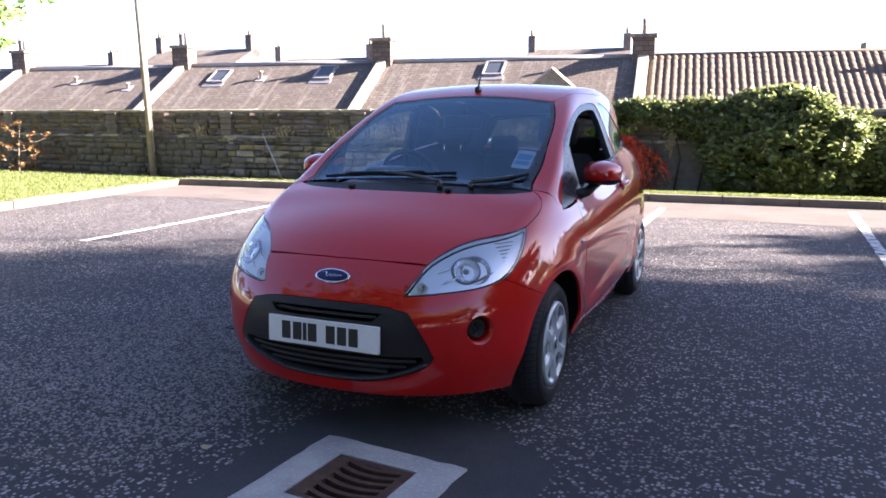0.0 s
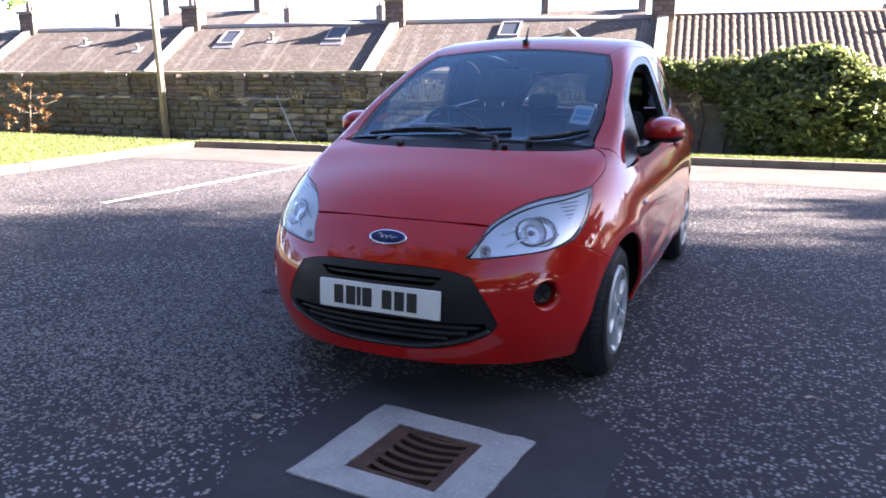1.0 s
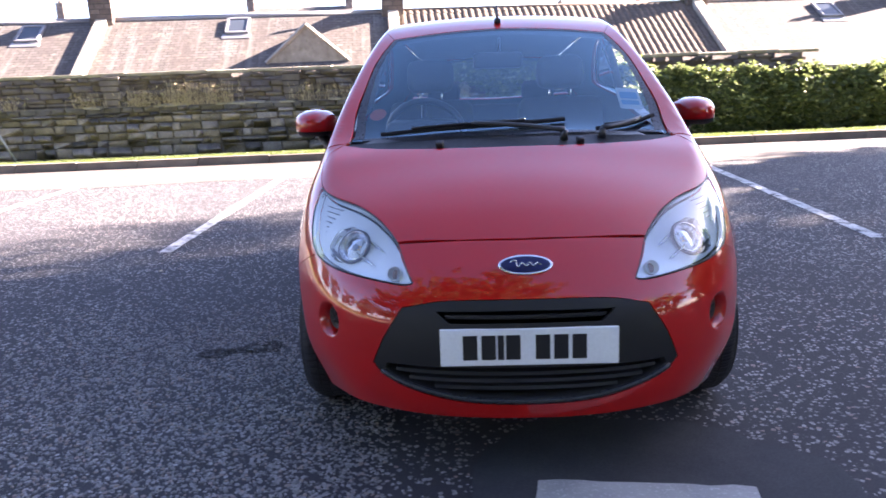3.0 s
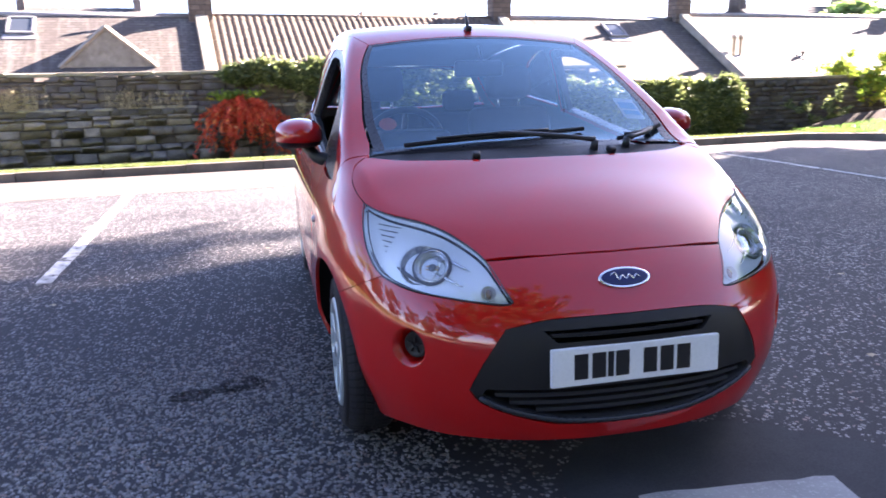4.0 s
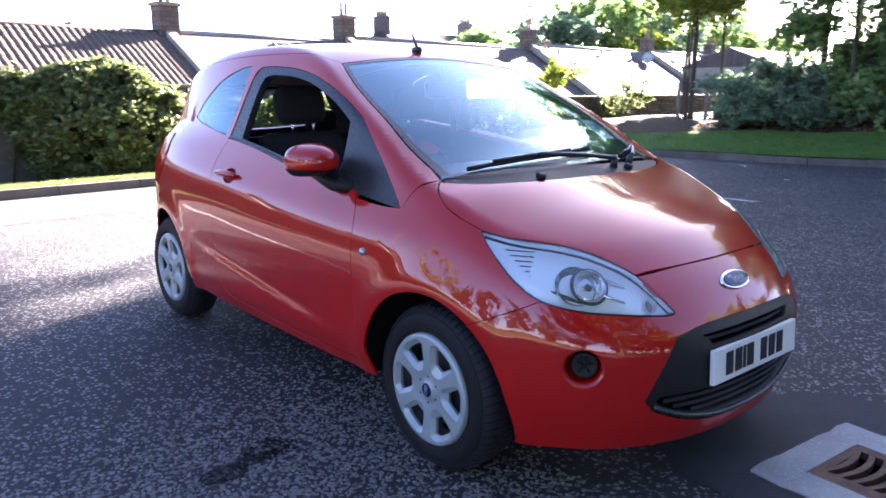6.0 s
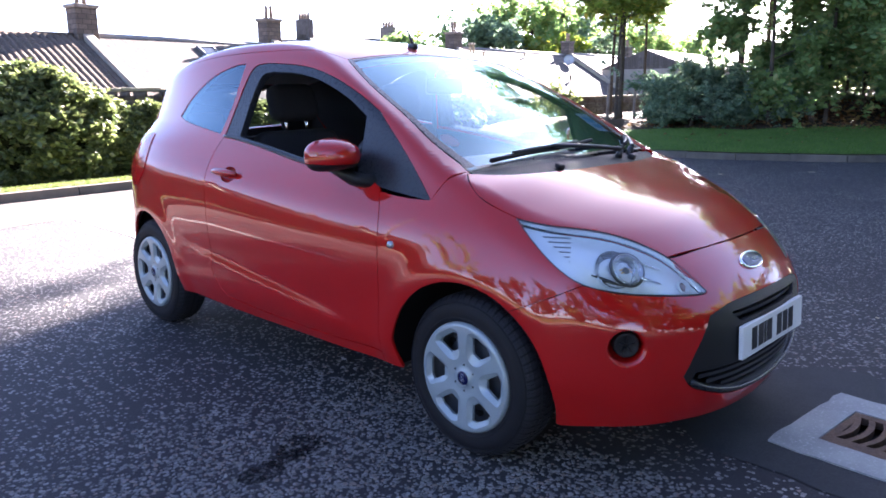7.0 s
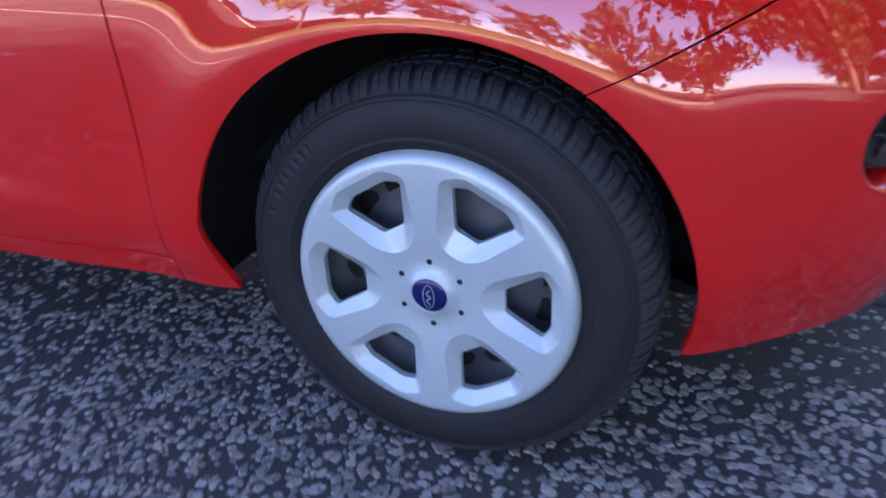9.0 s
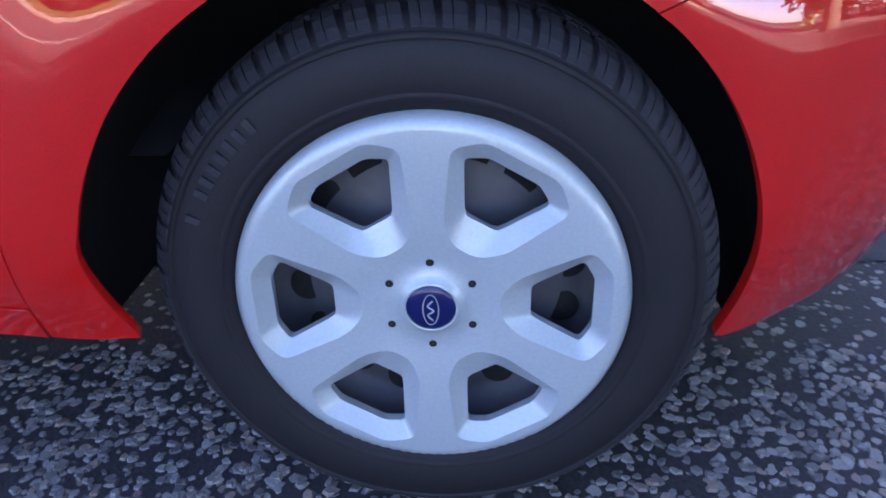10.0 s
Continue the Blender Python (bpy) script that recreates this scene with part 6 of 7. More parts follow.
bm = bmesh.new()
oval(bm, .081, .0335, -.006, .006)
part("rim", bm, "chrome", badge)
bm = bmesh.new()
oval(bm, .074, .0275, 0, .0075, .003)
part("field", bm, "blue", badge)
bm = bmesh.new()
sc = [(-.045, .006), (-.030, .013), (-.022, -.010), (-.010, .004), (.002, -.008), (.012, .005), (.024, -.008), (.034, .004), (.046, -.005)]
tube(bm, [(x, y, .0112 - .003 * (x / .07) ** 2) for x, y in curve(sc, .004)], .0014, 5)
part("squiggle", bm, "chrome", badge)

# floor pan, bulkheads
bm = bmesh.new()
box(bm, (-.50, -.45, .17), (.50, 2.6, .22))
box(bm, (-.74, .38, .22), (.74, 1.9, .26))
box(bm, (-.42, -.50, .20), (.42, -.30, .60))
part("floor_pan", bm, "liner", car, "black underside", smooth=False)


# ---- cabin ----
def soft_block(bm, lo, hi, m=None, r=.05, seg=4):
    """A padded block with well rounded edges."""
    vs = [bm.verts.new((x, y, z)) for x in (lo[0], hi[0]) for y in (lo[1], hi[1]) for z in (lo[2], hi[2])]
    fs = [bm.faces.new([vs[i] for i in q]) for q in ((0, 1, 3, 2), (4, 6, 7, 5), (0, 4, 5, 1), (2, 3, 7, 6), (0, 2, 6, 4), (1, 5, 7, 3))]
    es = list({e for f in fs for e in f.edges})
    b = bmesh.ops.bevel(bm, geom=es, offset=r, segments=seg, affect="EDGES", profile=.5)
    allv = list({v for f in b["faces"] for v in f.verts} | {v for v in vs if v.is_valid})
    if m is not None:
        bmesh.ops.transform(bm, matrix=m, verts=allv)


def front_seat(x):
    s = new("front_seat")
    s.parent = car
    tagged(s, "charcoal cloth front seat with headrest")
    bm = bmesh.new()
    soft_block(bm, (x - .24, .90, .40), (x + .24, 1.41, .56), None, .06)
    part("cushion", bm, "fabric", s)
    lean = Matrix.Translation((x, 1.35, .50)) @ Matrix.Rotation(radians(-17), 4, "X")
    bm = bmesh.new()
    soft_block(bm, (-.235, -.07, 0), (.235, .07, .58), lean, .06)
    part("backrest", bm, "fabric", s)
    bm = bmesh.new()
    soft_block(bm, (-.13, -.095, .62), (.13, .02, .80), lean, .05)
    part("headrest", bm, "fabric", s)
    for dx in (-.06, .06):
        bm = bmesh.new()
        tube(bm, [lean @ Vector((dx, -.02, .55)), lean @ Vector((dx, -.035, .66))], .007, 8)
        part("headrest_post", bm, "chrome", s)


for x in (-.36, .36):
    front_seat(x)
bench = new("rear_bench")
bench.parent = car
tagged(bench, "dark grey cloth rear bench")
bm = bmesh.new()
soft_block(bm, (-.60, 1.85, .40), (.60, 2.30, .56), None, .05)
part("cushion", bm, "fabric_rear", bench)
bm = bmesh.new()
soft_block(bm, (-.60, -.06, 0), (.60, .06, .52), Matrix.Translation((0, 2.30, .48)) @ Matrix.Rotation(radians(-16), 4, "X"), .05)
part("backrest", bm, "fabric_rear", bench)
for x in (-.32, .32):
    bm = bmesh.new()
    soft_block(bm, (x - .11, 2.42, 1.0), (x + .11, 2.50, 1.13), None, .035)
    part("headrest", bm, "fabric_rear", bench)
# dashboard along the windscreen's foot
bm = bmesh.new()
prof = [(.12, .80), (.14, .915), (.30, .945), (.48, .965), (.62, .955), (.70, .90), (.72, .72), (.60, .45), (.2, .45)]
xs = np.linspace(-.66, .66, 13)
rings = [[bm.verts.new((x, y + .09 * (abs(x) / .66) ** 3 * (y < .4), z - .02 * (x / .6) ** 2 - (.03 if abs(x) > .6 else 0))) for y, z in prof] for x in xs]
for a, b in zip(rings, rings[1:]):
    for i in range(len(prof) - 1):
        bm.faces.new((a[i], b[i], b[i + 1], a[i + 1]))
part("dashboard", bm, "dash", car, "dark textured dashboard")
bm = bmesh.new()
soft_block(bm, (-.52, .56, .93), (-.20, .74, 1.01), None, .03)
part("instrument_hood", bm, "dash", car)
wheel_m = Matrix.Translation((-.36, .86, .93)) @ Matrix.Rotation(radians(-62), 4, "X")
sw = new("steering_wheel")
sw.parent = car
tagged(sw, "dark three-spoke steering wheel")
bm = bmesh.new()
ring = [wheel_m @ Vector((.18 * math.cos(t), .18 * math.sin(t), 0)) for t in np.linspace(0, 2 * math.pi, 41)]
tube(bm, ring, .016, 10, cap=False)
part("rim", bm, "trim", sw)
bm = bmesh.new()
soft_block(bm, (-.07, -.06, -.03), (.07, .06, .02), wheel_m, .02, 3)
for t in (0, 180, 270):
    tube(bm, [wheel_m @ Vector((0, 0, -.01)), wheel_m @ Vector((.17 * math.cos(t * D), .17 * math.sin(t * D), 0))], [.02, .012], 8)
part("hub", bm, "trim", sw)
bm = bmesh.new()
soft_block(bm, (-.125, .80, 1.225), (.105, .835, 1.30), None, .016, 3)
tube(bm, [(0, .82, 1.29), (0, .86, 1.36)], .010, 8)
part("rear_view_mirror", bm, "trim", car, "black interior mirror")

# ---- outside fittings ----
def on_screen(x, y):
    p = lift_bonnet(np.array([(x, y)]))[0]
    return p, normal(p[None])[0]


def wiper(name, blade, arm):
    w = new(name)
    w.parent = car
    tagged(w, "black wiper resting at the foot of the windscreen")

    def path(pts, up):
        out = []
        for x, y in curve(pts, .03):
            p, n = on_screen(x, y)
            out.append(Vector(p + n * up))
        return out
    bm = bmesh.new()
    tube(bm, path(blade, .012), .009, 6)
    part("blade", bm, "rubber", w)
    bm = bmesh.new()
    q = path(blade, .026)
    tube(bm, q[len(q) // 5: -len(q) // 5], .006, 6)
    part("bridge", bm, "trim", w)
    bm = bmesh.new()
    q = path(arm, .03)
    tube(bm, q, [.012] + [.009] * (len(q) - 2) + [.006], 8)
    part("arm", bm, "trim", w)
    p, n = on_screen(*arm[0])
    bm = bmesh.new()
    tube(bm, [Vector(p - n * .01), Vector(p + n * .030)], [.016, .012], 12)
    part("pivot", bm, "trim", w)


wiper("wiper", [(-.49, .130), (-.25, .130), (0, .138), (.22, .175)], [(.20, .020), (.05, .075), (-.14, .125)])
wiper("wiper", [(.33, .095), (.45, .145), (.570, .225)], [(.345, .055), (.42, .100), (.50, .165)])
for x in (-.26, .255):
    p, n = on_screen(x, -.012)
    bm = bmesh.new()
    soft_block(bm, (-.014, -.012, -.006), (.014, .02, .016), Matrix.Translation(p) @ Vector(n).to_track_quat("Z", "Y").to_matrix().to_4x4(), .006, 2)
    part("washer_jet", bm, "black", car)


def decal(name, cx, cy, w, h, material, label, round_=False, up=.001):
    """A thin print just inside the windscreen."""
    bm = bmesh.new()
    if round_:
        pts = [(cx + w * math.cos(t), cy + h * math.sin(t)) for t in np.linspace(0, 2 * math.pi, 24, endpoint=False)]
    else:
        pts = [(cx + a * w, cy + b * h) for a, b in ((-.88, -1), (.88, -1), (1, -.85), (1, .85), (.88, 1), (-.88, 1), (-1, .85), (-1, -.85))]
    p = lift_bonnet(np.array(pts))
    n = normal(p)
    bm.faces.new([bm.verts.new(q) for q in p + n * up])
    return part(name, bm, material, car, label, smooth=False)


decal("windscreen_sticker", .505, .350, .046, .068, "white", "white and pale blue windscreen sticker", up=-.0065)
decal("sticker_band", .505, .368, .036, .022, "stickerblue", "pale blue bars on the sticker", up=-.0055)
decal("sticker_band", .505, .322, .036, .014, "stickerblue", "pale blue bars on the sticker", up=-.0055)
decal("round_sticker", -.520, .300, .034, .036, "orange", "round orange windscreen sticker", True, up=-.006)

# aerial
bm = bmesh.new()
soft_block(bm, (-.016, 1.01, 1.435), (.016, 1.06, 1.462), None, .008, 2)
part("aerial_base", bm, "trim", car)
bm = bmesh.new()
tube(bm, [(0, 1.035, 1.455), (0, 1.050, 1.485), (0, 1.072, 1.525)], [.008, .006, .004], 8)
part("aerial", bm, "trim", car, "short black roof aerial")


def mirror(s):
    m = new("door_mirror")
    m.parent = car
    tagged(m, "red-topped door mirror on a black stalk")
    c = Vector((s * .838, .612, 1.006))
    bm = bmesh.new()
    bmesh.ops.create_uvsphere(bm, u_segments=32, v_segments=20, radius=1)
    for v in bm.verts:
        x, y, z = v.co
        px = math.copysign(abs(x) ** .62, x)
        pz = math.copysign(abs(z) ** .75, z)
        py = y if y < 0 else y * .55
        v.co = Vector((px * .096, py * .132, pz * .060))
        v.co.z += .010 * (1 - abs(px)) - .0 * px
        v.co.y += .03 * abs(px) * (1 if py <= 0 else .3)
    top, low = bm, bm.copy()
    bmesh.ops.bisect_plane(top, geom=top.verts[:] + top.edges[:] + top.faces[:], plane_co=(0, 0, -.022), plane_no=(0, 0, -1), clear_outer=True)
    bmesh.ops.bisect_plane(low, geom=low.verts[:] + low.edges[:] + low.faces[:], plane_co=(0, 0, -.024), plane_no=(0, 0, 1), clear_outer=True)
    at = Matrix.Translation(c) @ Matrix.Rotation(s * radians(-6), 4, "Z")
    part("shell", top, "paint", m, "glossy red mirror shell").matrix_basis = at
    part("lower_shell", low, "black", m, "black lower half").matrix_basis = at
    bm = bmesh.new()
    soft_block(bm, (-.064, .052, -.034), (.064, .066, .038), at, .010, 3)
    part("mirror_glass", bm, "chrome", m)
    bm = bmesh.new()
    root = Vector((s * .715, .47, .905))
    for off in (0, .035):
        tube(bm, [c + Vector((s * -.02, off * .4, -.040)), (c + root) / 2 + Vector((0, off * .7, -.035)), root + Vector((0, off, 0))], [.022, .024, .030], 10)
    part("stalk", bm, "black", m, "black mirror stalk")


for s in (1, -1):
    mirror(s)
    # door handle with its hollow
    h = new("door_handle")
    h.parent = car
    tagged(h, "red pull handle on the door")
    q = lift_left(np.array([(y, .879 + .012 * (y - 1.33)) for y in np.linspace(1.35, 1.55, 9)])) * (s, 1, 1)
    n = normal(q)
    bm = bmesh.new()
    up = .024 * np.sin(np.linspace(.25, math.pi - .25, 9)) ** .5
    tube(bm, [tuple(a + b * u) for a, b, u in zip(q, n, up)], [.010, .013, .015, .016, .016, .016, .015, .013, .010], 10)
    part("grip", bm, "paint", h)
    cc = lift_left(np.array(HOLLOW)) * (s, 1, 1)
    cn = normal(cc).mean(0)
    mid = cc.mean(0)
    bm = bmesh.new()
    cups = [[bm.verts.new(mid + (a - mid) * k - cn * d) for a in cc] for k, d in ((1.0, .0015), (.95, .010), (.80, .022), (.50, .029), (.04, .031))]
    for u, v in zip(cups, cups[1:]):
        for i in range(len(cc)):
            bm.faces.new((u[i], u[(i + 1) % len(cc)], v[(i + 1) % len(cc)], v[i]))
    part("hollow", bm, "paint", h, "red finger hollow in the door")
    # side repeater
    p = lift_left(np.array([(.315, .710)]))[0] * (s, 1, 1)
    n = normal(p[None])[0]
    bm = bmesh.new()
    lathe(bm, [(.0005, .010), (.008, .009), (.015, .005), (.017, .0), (.018, -.003)], 24)
    o = part("side_repeater", bm, "lampclear", car, "small clear round side repeater")
    o.matrix_basis = Matrix.Translation(p) @ Vector(n).to_track_quat("X", "Z").to_matrix().to_4x4() @ Matrix.Diagonal((1, 1, .85, 1))
    # belt seal
    bl = lift_top(np.array([(a * s, y) for a, y in curve(belt[1:], .03)]))
    bm = bmesh.new()
    tube(bm, [tuple(a) for a in bl + .003 * normal(bl)], .007, 6)
    part("belt_seal", bm, "trim", car, "black rubber belt seal")


# ---- wheels ----
def wheel(name, at, turn):
    w = new(name)
    w.parent = car
    tagged(w, "steel wheel with a six-window silver cover and black tyre")
    w.matrix_basis = Matrix.Translation(at) @ Matrix.Rotation(turn, 4, "Z")
    bm = bmesh.new()
    prof = [(.190, .020), (.193, .004), (.200, -.002), (.215, -.007), (.235, -.008), (.255, -.003), (.268, .006), (.276, .018), (.2815, .030), (.2825, .055), (.283, .082), (.2825, .11), (.2815, .135), (.276, .147), (.255, .168), (.21, .172), (.19, .15)]
    lathe(bm, [(r, x) for r, x in prof], 96)
    part("tyre", bm, "rubber", w, "black tyre with raised ribs")
    # tread: shoulder blocks split by a thin slit, and two inner rows
    def block(bm, a, sect, lo, hi, skew):
        rows = []
        for x, r in sect:
            ca = a + skew * (x - sect[0][0]) / .28
            rows.append([bm.verts.new((x, q * math.sin(b), q * math.cos(b))) for q, b in ((r - .012, ca + lo / r), (r, ca + lo / r), (r, ca + hi / r), (r - .012, ca + hi / r))])
        for p, q in zip(rows, rows[1:]):
            for k in range(3):
                bm.faces.new((p[k], p[k + 1], q[k + 1], q[k]))
        bm.faces.new(rows[0])
        bm.faces.new(rows[-1][::-1])

    bm = bmesh.new()
    outer_sect = [(.0035, .2655), (.012, .2745), (.024, .2825), (.036, .2855), (.050, .2868)]
    for k in range(62):
        a = 2 * math.pi * k / 62
        for flip_x in (0, 1):
            sect = outer_sect if not flip_x else [(.165 - x, r) for x, r in outer_sect]
            for lo, hi in ((-.0122, -.0006), (.0006, .0088)):
                block(bm, a + .02 * flip_x, sect, lo, hi, .16 if not flip_x else -.16)
        for x0, x1, sk in ((.056, .080, -.3), (.086, .109, .3)):
            for lo, hi in ((-.0118, -.0008), (.0008, .0112)):
                block(bm, a + .013, [(x0, .2868), (x1, .2868)], lo, hi, sk)
    bmesh.ops.recalc_face_normals(bm, faces=bm.faces[:])
    part("tread", bm, "tread", w, "tread blocks split by thin slits", smooth=False)
    bm = bmesh.new()
    for r in (.2585, .209):
        rings = [[bm.verts.new((x, q * math.cos(t), q * math.sin(t))) for t in np.linspace(0, 2 * math.pi, 96, endpoint=False)] for q, x in ((r - .004, -.0005 if r > .25 else -.004), (r, -.0065 if r > .25 else -.0085), (r + .004, .0015 if r > .25 else -.005))]
        for u, v in zip(rings, rings[1:]):
            for i in range(96):
                bm.faces.new((u[i], u[(i + 1) % 96], v[(i + 1) % 96], v[i]))
    part("sidewall_rib", bm, "rubber", w)
    # faint raised bars where the sidewall is lettered
    for k in range(9):
        if k == 7:
            continue
        bm = bmesh.new()
        box(bm, (-.0014, -.0035, -.007), (.002, .0035, .007))
        t = math.radians(50 - 3.4 * k)
        part("sidewall_bar", bm, "tread", w, smooth=False).matrix_basis = Matrix.Translation((-.0078, .240 * math.cos(t), .240 * math.sin(t))) @ Matrix.Rotation(t - math.pi / 2, 4, "X")
    # cover: a dished disc with six windows, built in polar cells
    def face_x(r):
        return float(cover_x(r))
    R = .1945

    def window_edge(k, u):
        """One six-sided window with rounded corners: u = 0 its rim, 1 its opening (radius, sideways)."""
        c = k * math.pi / 3 + math.pi / 6 + TURN0
        rim = [(.068, .013), (.086, .033), (.153, .0625), (.174, .038)]
        hole = [(.0975, .016), (.103, .0205), (.147, .0455), (.158, .027)]
        h = [(a[0] + (b[0] - a[0]) * u, a[1] + (b[1] - a[1]) * u) for a, b in zip(rim, hole)]
        pts = np.array(h + [(r, -w) for r, w in reversed(h)])
        out, m = [], len(pts)
        fil = .0105 - .005 * u
        for i in range(m):
            p, q, r = pts[i - 1], pts[i], pts[(i + 1) % m]
            a, b = p - q, r - q
            la, lb = np.linalg.norm(a), np.linalg.norm(b)
            a, b = q + a / la * min(fil, la * .4), q + b / lb * min(fil, lb * .4)
            for t in np.linspace(0, 1, 6):
                out.append((1 - t) ** 2 * a + 2 * t * (1 - t) * q + t * t * b)
        out = np.array(out)
        return np.stack([out[:, 0] * math.cos(c) - out[:, 1] * math.sin(c), out[:, 0] * math.sin(c) + out[:, 1] * math.cos(c)], 1)
    TURN0 = math.radians(90)
    cover_x = spline([0, .03, .040, .06, .12, .165, .182, .190, .1945], [-.0095, -.009, -.0055, -.0065, -.012, -.0135, -.0130, -.0100, -.003])
    outer = np.array([(R * math.cos(t), R * math.sin(t)) for t in np.linspace(0, 2 * math.pi, 120, endpoint=False)])
    holes = [window_edge(k, 0) for k in range(6)]
    pts = [outer] + holes
    ed, n0 = [], 0
    for l in pts:
        ed += [(n0 + i, n0 + (i + 1) % len(l)) for i in range(len(l))]
        n0 += len(l)
    gr = np.array([(r * math.cos(t), r * math.sin(t)) for r in (.012, .024, .031, .036, .041, .048, .058, .066, .082, .100, .120, .140, .160, .172, .180, .186, .190) for t in np.linspace(0, 2 * math.pi, max(12, int(r * 560)), endpoint=False) + r * 9])
    for h in holes:
        gr = gr[~within(gr, shrink(h, -.003))]
    vs, _, fs, _, _, _ = delaunay_2d_cdt([Vector(p) for p in np.vstack([np.vstack(pts), gr])], ed, [], 0, 1e-8)
    q = np.array([tuple(v) for v in vs])
    fs = np.array([tuple(f) for f in fs])
    mid = q[fs].mean(1)
    keep = within(mid, outer)
    for h in holes:
        keep &= ~within(mid, h)
    fs = fs[keep]
    rad = np.hypot(q[:, 0], q[:, 1])
    verts = [(float(cover_x(r)), a, b) for (a, b), r in zip(q, rad)]
    faces = [tuple(f) for f in fs]
    # bevelled window walls
    for k in range(6):
        ls = [(window_edge(k, u), dx) for u, dx in ((0, 0), (.10, .0016), (.10, .0016), (.86, .0115), (.86, .0115), (1.0, .0135), (1.0, .0135), (.97, .024))]
        n = len(ls[0][0])
        for (la, da), (lb, db) in zip(ls[::2], ls[1::2]):
            b0 = len(verts)
            verts += [(float(cover_x(np.hypot(*p))) + da, *p) for p in la] + [(float(cover_x(np.hypot(*p))) + db, *p) for p in lb]
            faces += [(b0 + i, b0 + (i + 1) % n, b0 + n + (i + 1) % n, b0 + n + i) for i in range(n)]
    n, b0 = len(outer), len(verts)
    verts += [(float(cover_x(R)), *p) for p in outer] + [(.016, *(p * 1.004)) for p in outer]
    faces += [(b0 + i, b0 + (i + 1) % n, b0 + n + (i + 1) % n, b0 + n + i) for i in range(n)]
    bm = bmesh.new()
    bv = [bm.verts.new(v) for v in verts]
    for f in faces:
        try:
            bm.faces.new([bv[i] for i in f])
        except ValueError:
            pass
    bmesh.ops.remove_doubles(bm, verts=bm.verts[:], dist=1e-5)
    bmesh.ops.recalc_face_normals(bm, faces=bm.faces[:])
    for e in bm.edges:
        mid = (e.verts[0].co + e.verts[1].co) / 2
        if len(e.link_faces) == 2 and e.calc_face_angle(0) > .30 and math.hypot(mid.y, mid.z) < .1785:
            e.smooth = False
    part("cover", bm, "silver", w, "silver plastic wheel cover with six windows")
    bm = bmesh.new()
    lathe(bm, [(.0005, -.0150), (.012, -.0147), (.020, -.0133), (.0235, -.0120), (.025, -.0105), (.0258, -.0080)], 40)
    part("centre_cap", bm, "blue", w, "dark blue centre cap")
    bm = bmesh.new()
    lathe(bm, [(.0245, -.0120), (.0262, -.0132), (.0275, -.0110), (.034, -.0078)], 40)
    part("cap_ring", bm, "silver", w)
    bm = bmesh.new()
    tube(bm, [(-.0156, .017 * math.sin(t) * .45, .017 * math.cos(t)) for t in np.linspace(0, 2 * math.pi, 25)], .0006, 4)
    tube(bm, [(-.0158, a, b) for a, b in curve([(-.002, -.012), (.003, -.006), (-.003, -.001), (.003, .004), (-.002, .010)], .002)], .0009, 4)
    part("cap_mark", bm, "silver", w)
    # near-black discs laid on the cover, painting the dark of small holes
    for k in range(6):
        t = k * math.pi / 3
        bm = bmesh.new()
        lathe(bm, [(.0003, 0), (.0040, 0), (.0042, .002)], 14)
        o = part("lock_hole", bm, "void", w)
        o.matrix_basis = Matrix.Translation((float(cover_x(.0465)) - .0006, .0465 * math.sin(t), .0465 * math.cos(t)))
    # steel wheel behind, with round holes shown as dark cups, their shade painted near-black
    bm = bmesh.new()
    lathe(bm, [(.192, .020), (.186, .012), (.178, .034), (.168, .066), (.150, .062), (.120, .052), (.085, .052), (.06, .040), (.0005, .036)], 64)
    part("steel_rim", bm, "steel", w, "dull steel rim")
    for k in range(16):
        t = -(k * math.pi / 8 + .29)
        bm = bmesh.new()
        lathe(bm, [(.0003, 0), (.0180, 0), (.0190, .003)], 20)
        o = part("vent_hole", bm, "void", w)
        o.matrix_basis = Matrix.Translation((.0565, .139 * math.sin(t), .139 * math.cos(t)))
    bm = bmesh.new()
    tube(bm, [(.02, 0, -.166), (.004, 0, -.160)], [.005, .004], 8)
    part("valve", bm, "rubber", w)
    return w


first = wheel("wheel", (-.772, 0, .283), 0)
for x, y, r in ((-.772, 2.30, 0), (.772, 0, math.pi), (.772, 2.30, math.pi)):
    c = copy_thing(first, Matrix.Translation((x, y, .283)) @ Matrix.Rotation(r, 4, "Z"))


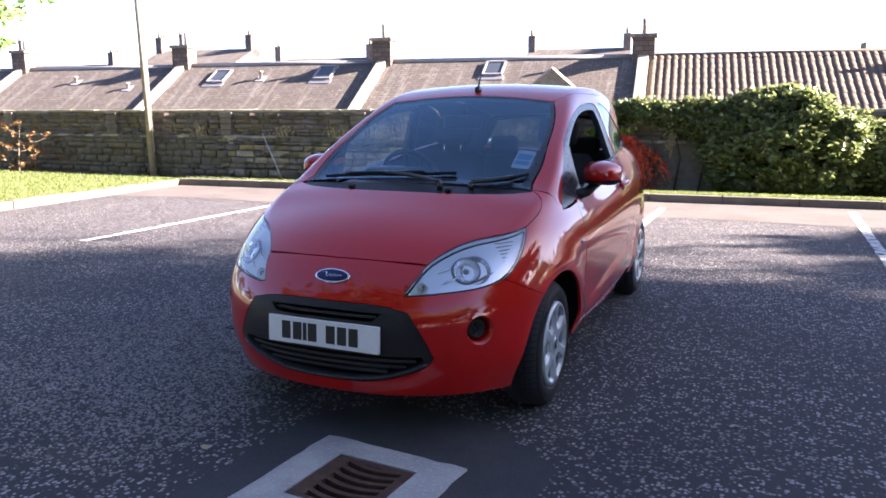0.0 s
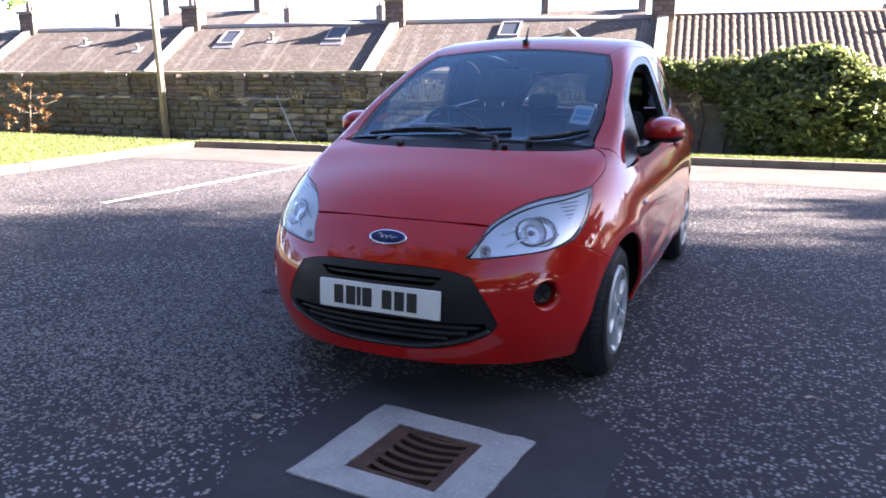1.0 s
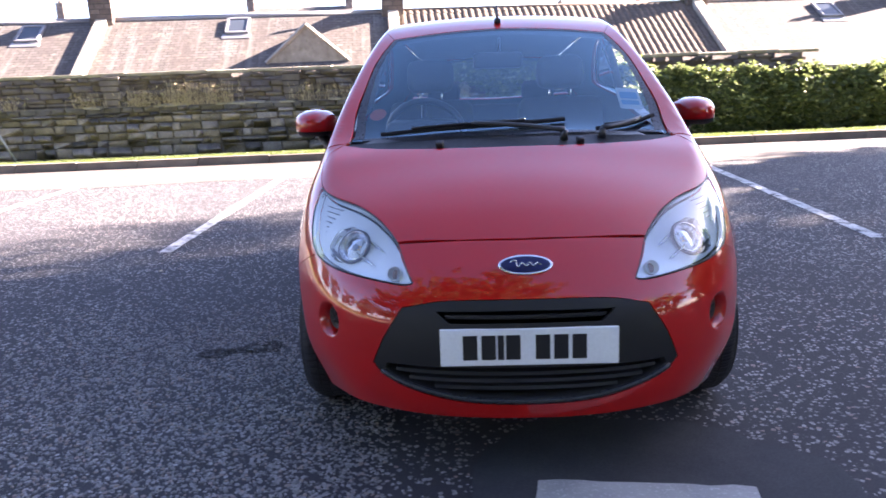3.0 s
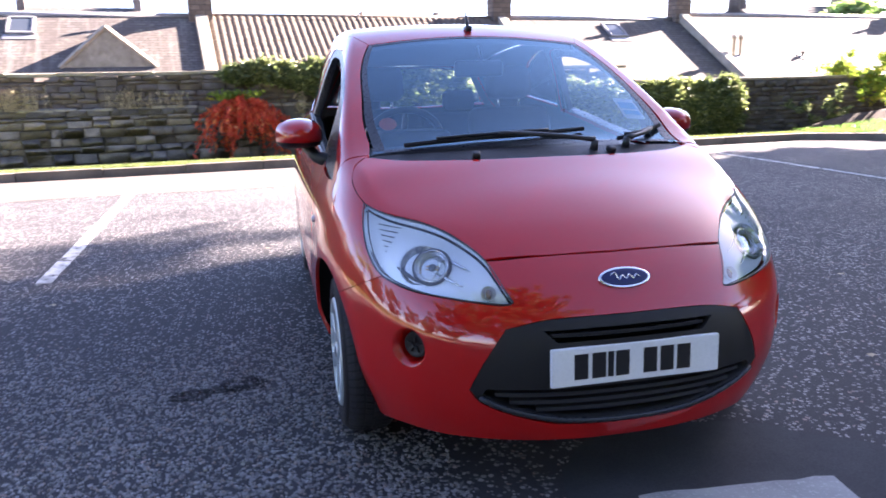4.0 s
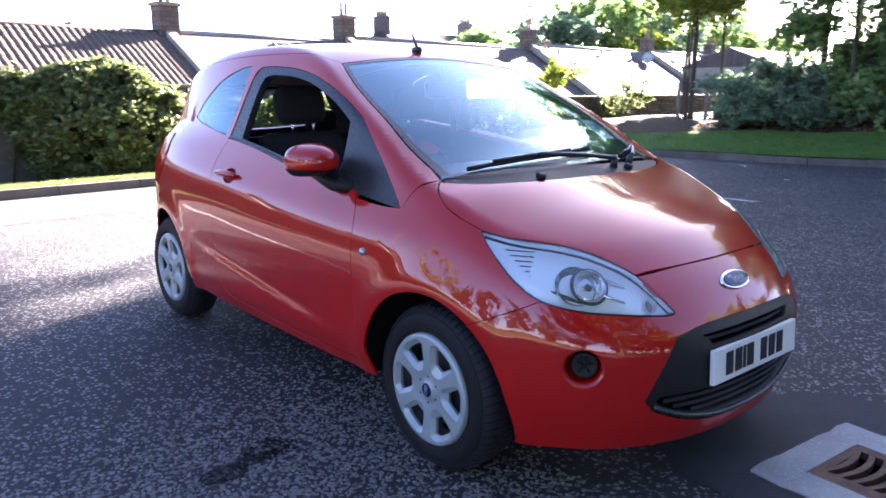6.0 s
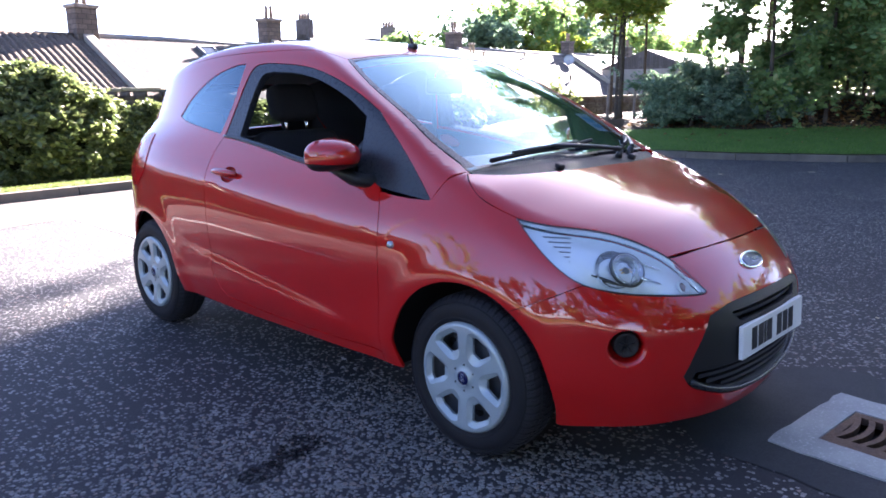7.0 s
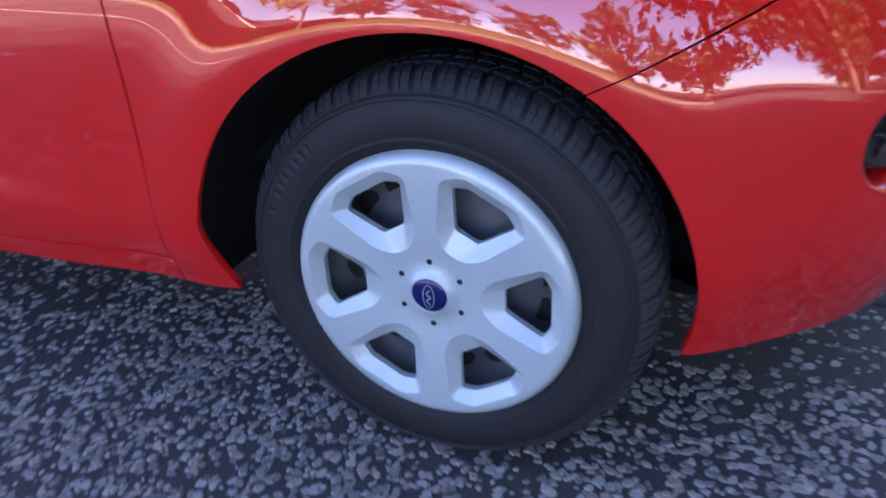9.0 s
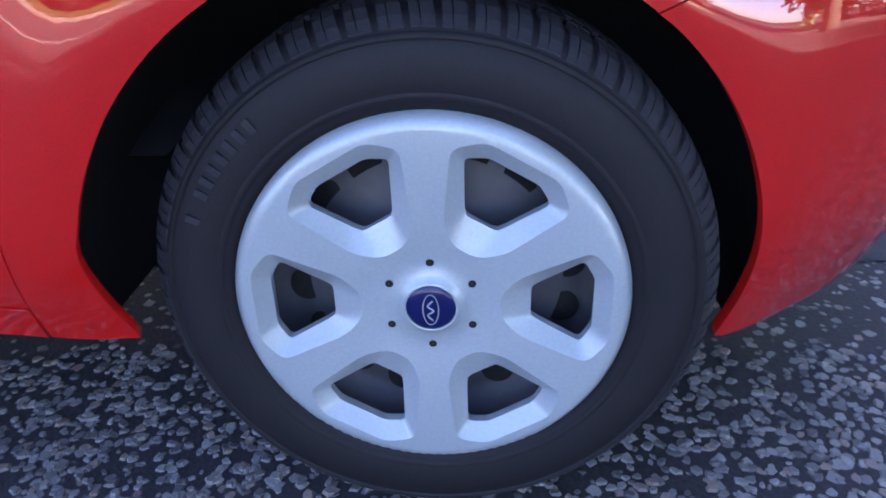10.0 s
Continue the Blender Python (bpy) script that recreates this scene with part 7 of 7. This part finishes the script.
# ---- drain ----
def drain():
    d = thing("drain", "rusty slotted drain grate in a pale concrete square", "drain cover", at=Matrix.Translation((.32, -1.04, 0)) @ Matrix.Rotation(radians(-4.6), 4, "Z"))
    bm = bmesh.new()
    a = [(-.315, -.30), (.315, -.30), (.325, .285), (-.315, .29)]
    b = [(-.172, -.178), (.172, -.178), (.172, .168), (-.172, .168)]

    def ring(poly, z, wob):
        out = []
        for (x0, y0), (x1, y1) in zip(poly, poly[1:] + poly[:1]):
            for i in range(10):
                s = i / 10
                x, y = x0 + (x1 - x0) * s, y0 + (y1 - y0) * s
                out.append(bm.verts.new((x + wob * noise.noise((x * 14, y * 14, 1)), y + wob * noise.noise((x * 14, y * 14, 7)), z)))
        return out
    rings = [ring(a, -.02, .012), ring(a, .010, .012), ring(b, .011, .002), ring(b, -.03, .002)]
    for p, q in zip(rings, rings[1:]):
        for i in range(40):
            bm.faces.new((p[i], p[(i + 1) % 40], q[(i + 1) % 40], q[i]))
    part("surround", bm, "concrete", d, "chipped pale concrete surround", smooth=False)
    bm = bmesh.new()
    for lo, hi in (((-.17, -.176, -.02), (-.105, .166, .009)), ((.13, -.176, -.02), (.17, .166, .009)), ((-.17, .135, -.02), (.17, .166, .0085)), ((-.17, -.176, -.02), (.17, -.15, .0085))):
        box(bm, lo, hi, bevel=.004)
    for k in range(6):
        y = -.125 + k * .050
        pts = [(x, y + .026 * ((x - .01) / .12) ** 2 - .006) for x in np.linspace(-.11, .135, 10)]
        lo = [[bm.verts.new((x, yy + o, z)) for x, yy in pts] for o, z in ((-.010, -.02), (-.011, .008), (.011, .008), (.010, -.02))]
        for p, q in zip(lo, lo[1:]):
            for i in range(9):
                bm.faces.new((p[i], p[i + 1], q[i + 1], q[i]))
    part("grate", bm, "drain", d, "rusty iron grate with curved slots", smooth=False)
    # near-black slab that stands in for the darkness of the shaft
    bm = bmesh.new()
    box(bm, (-.17, -.17, -.058), (.17, .165, -.05))
    part("shaft", bm, "void", d, smooth=False)


drain()


# ---- loose-looking chippings of the asphalt beside the wheel ----
def chippings(n):
    r = np.random.default_rng(5)
    x, y = r.uniform(-2.5, -.45, n), r.uniform(-1.5, 1.25, n)
    keep = ~((x > -.62) & (np.abs(y) < .12)) & ~((x > -.25) & (y < -.45))
    inner = np.minimum(np.minimum(x + 2.5, -.45 - x + .5), np.minimum(y + 1.5, 1.25 - y))
    keep &= r.uniform(0, 1, n) < np.clip(inner / .75, 0, 1)
    x, y = x[keep], y[keep]
    n = len(x)
    k = 6
    a = np.arange(k) * 2 * np.pi / k + r.uniform(0, 6, (n, 1)) + r.uniform(-.28, .28, (n, k))
    rad = r.uniform(.0040, .0112, (n, 1)) * r.uniform(.75, 1.2, (n, k))
    long = r.uniform(.65, 1.0, (n, 1))
    turn = r.uniform(0, 3.14, (n, 1))
    ux, uy = rad * np.cos(a), rad * np.sin(a) * long
    px, py = ux * np.cos(turn) - uy * np.sin(turn), ux * np.sin(turn) + uy * np.cos(turn)
    h = r.uniform(.0012, .0042, (n, 1))
    tilt = r.normal(0, .12, (n, 2))
    low = np.stack([x[:, None] + px, y[:, None] + py, np.full((n, k), -.001)], -1)
    top = np.stack([x[:, None] + px * .72, y[:, None] + py * .72, h + .72 * (px * tilt[:, :1] + py * tilt[:, 1:])], -1)
    v = np.concatenate([low, top], 1).reshape(-1, 3)
    b = np.arange(n)[:, None] * 2 * k
    f = []
    for i in range(k):
        j = (i + 1) % k
        f.append(np.concatenate([b + i, b + j, b + k + j, b + k + i], 1))
    quads = np.concatenate(f)
    caps = b + k + np.arange(k)
    faces = [tuple(q) for q in quads] + [tuple(q) for q in caps]
    tagged(raw("chippings", v, faces, "chip"), "pale stone chippings bedded in dark asphalt", "chippings", kind="stuff")


def chip_stone():
    n = Nodes("stone chippings")
    r = n.t.nodes.new("ShaderNodeNewGeometry").outputs["Random Per Island"]
    col = n.mix(r, (.065, .061, .062), (.29, .278, .268))
    col = n.mix(n.map(r, .84, .92), col, (.22, .165, .135))
    n.set(Base_Color=n.mix(n.map(n.noise(260, 3), .35, .7, 0, .5), col, (.10, .098, .10)), Roughness=.62)
    return n.bump(n.noise(420, 3), .4, .003).m


M["chip"] = chip_stone()
chippings(23000)


# ---- small litter: a few fallen leaves on the asphalt ----
def litter():
    for x, y, s in ((1.56, .035, .05), (1.03, 1.95, .05), (2.4, 1.2, .04), (-.36, -1.02, .05), (3.2, 2.6, .05), (-2.2, 1.9, .04), (1.9, -.6, .035), (-1.0, 3.0, .04), (2.9, 4.3, .05), (8.2, 3.1, .12), (9.3, 2.2, .12)):
        bm = bmesh.new()
        k = random.Random(int(x * 100))
        vs = [bm.verts.new((x + s * .5 * math.cos(t) * k.uniform(.6, 1.2), y + s * .4 * math.sin(t) * k.uniform(.6, 1.2), .004 + k.uniform(.001, .009))) for t in np.linspace(0, 6.28, 9, endpoint=False)]
        c = bm.verts.new((x, y, .007))
        for i in range(9):
            bm.faces.new((vs[i], vs[(i + 1) % 9], c))
        tagged(finish("fallen_leaf", bm, "leaf_straw"), "pale dry fallen leaf on the asphalt", "leaf", "leaves on the asphalt")


litter()
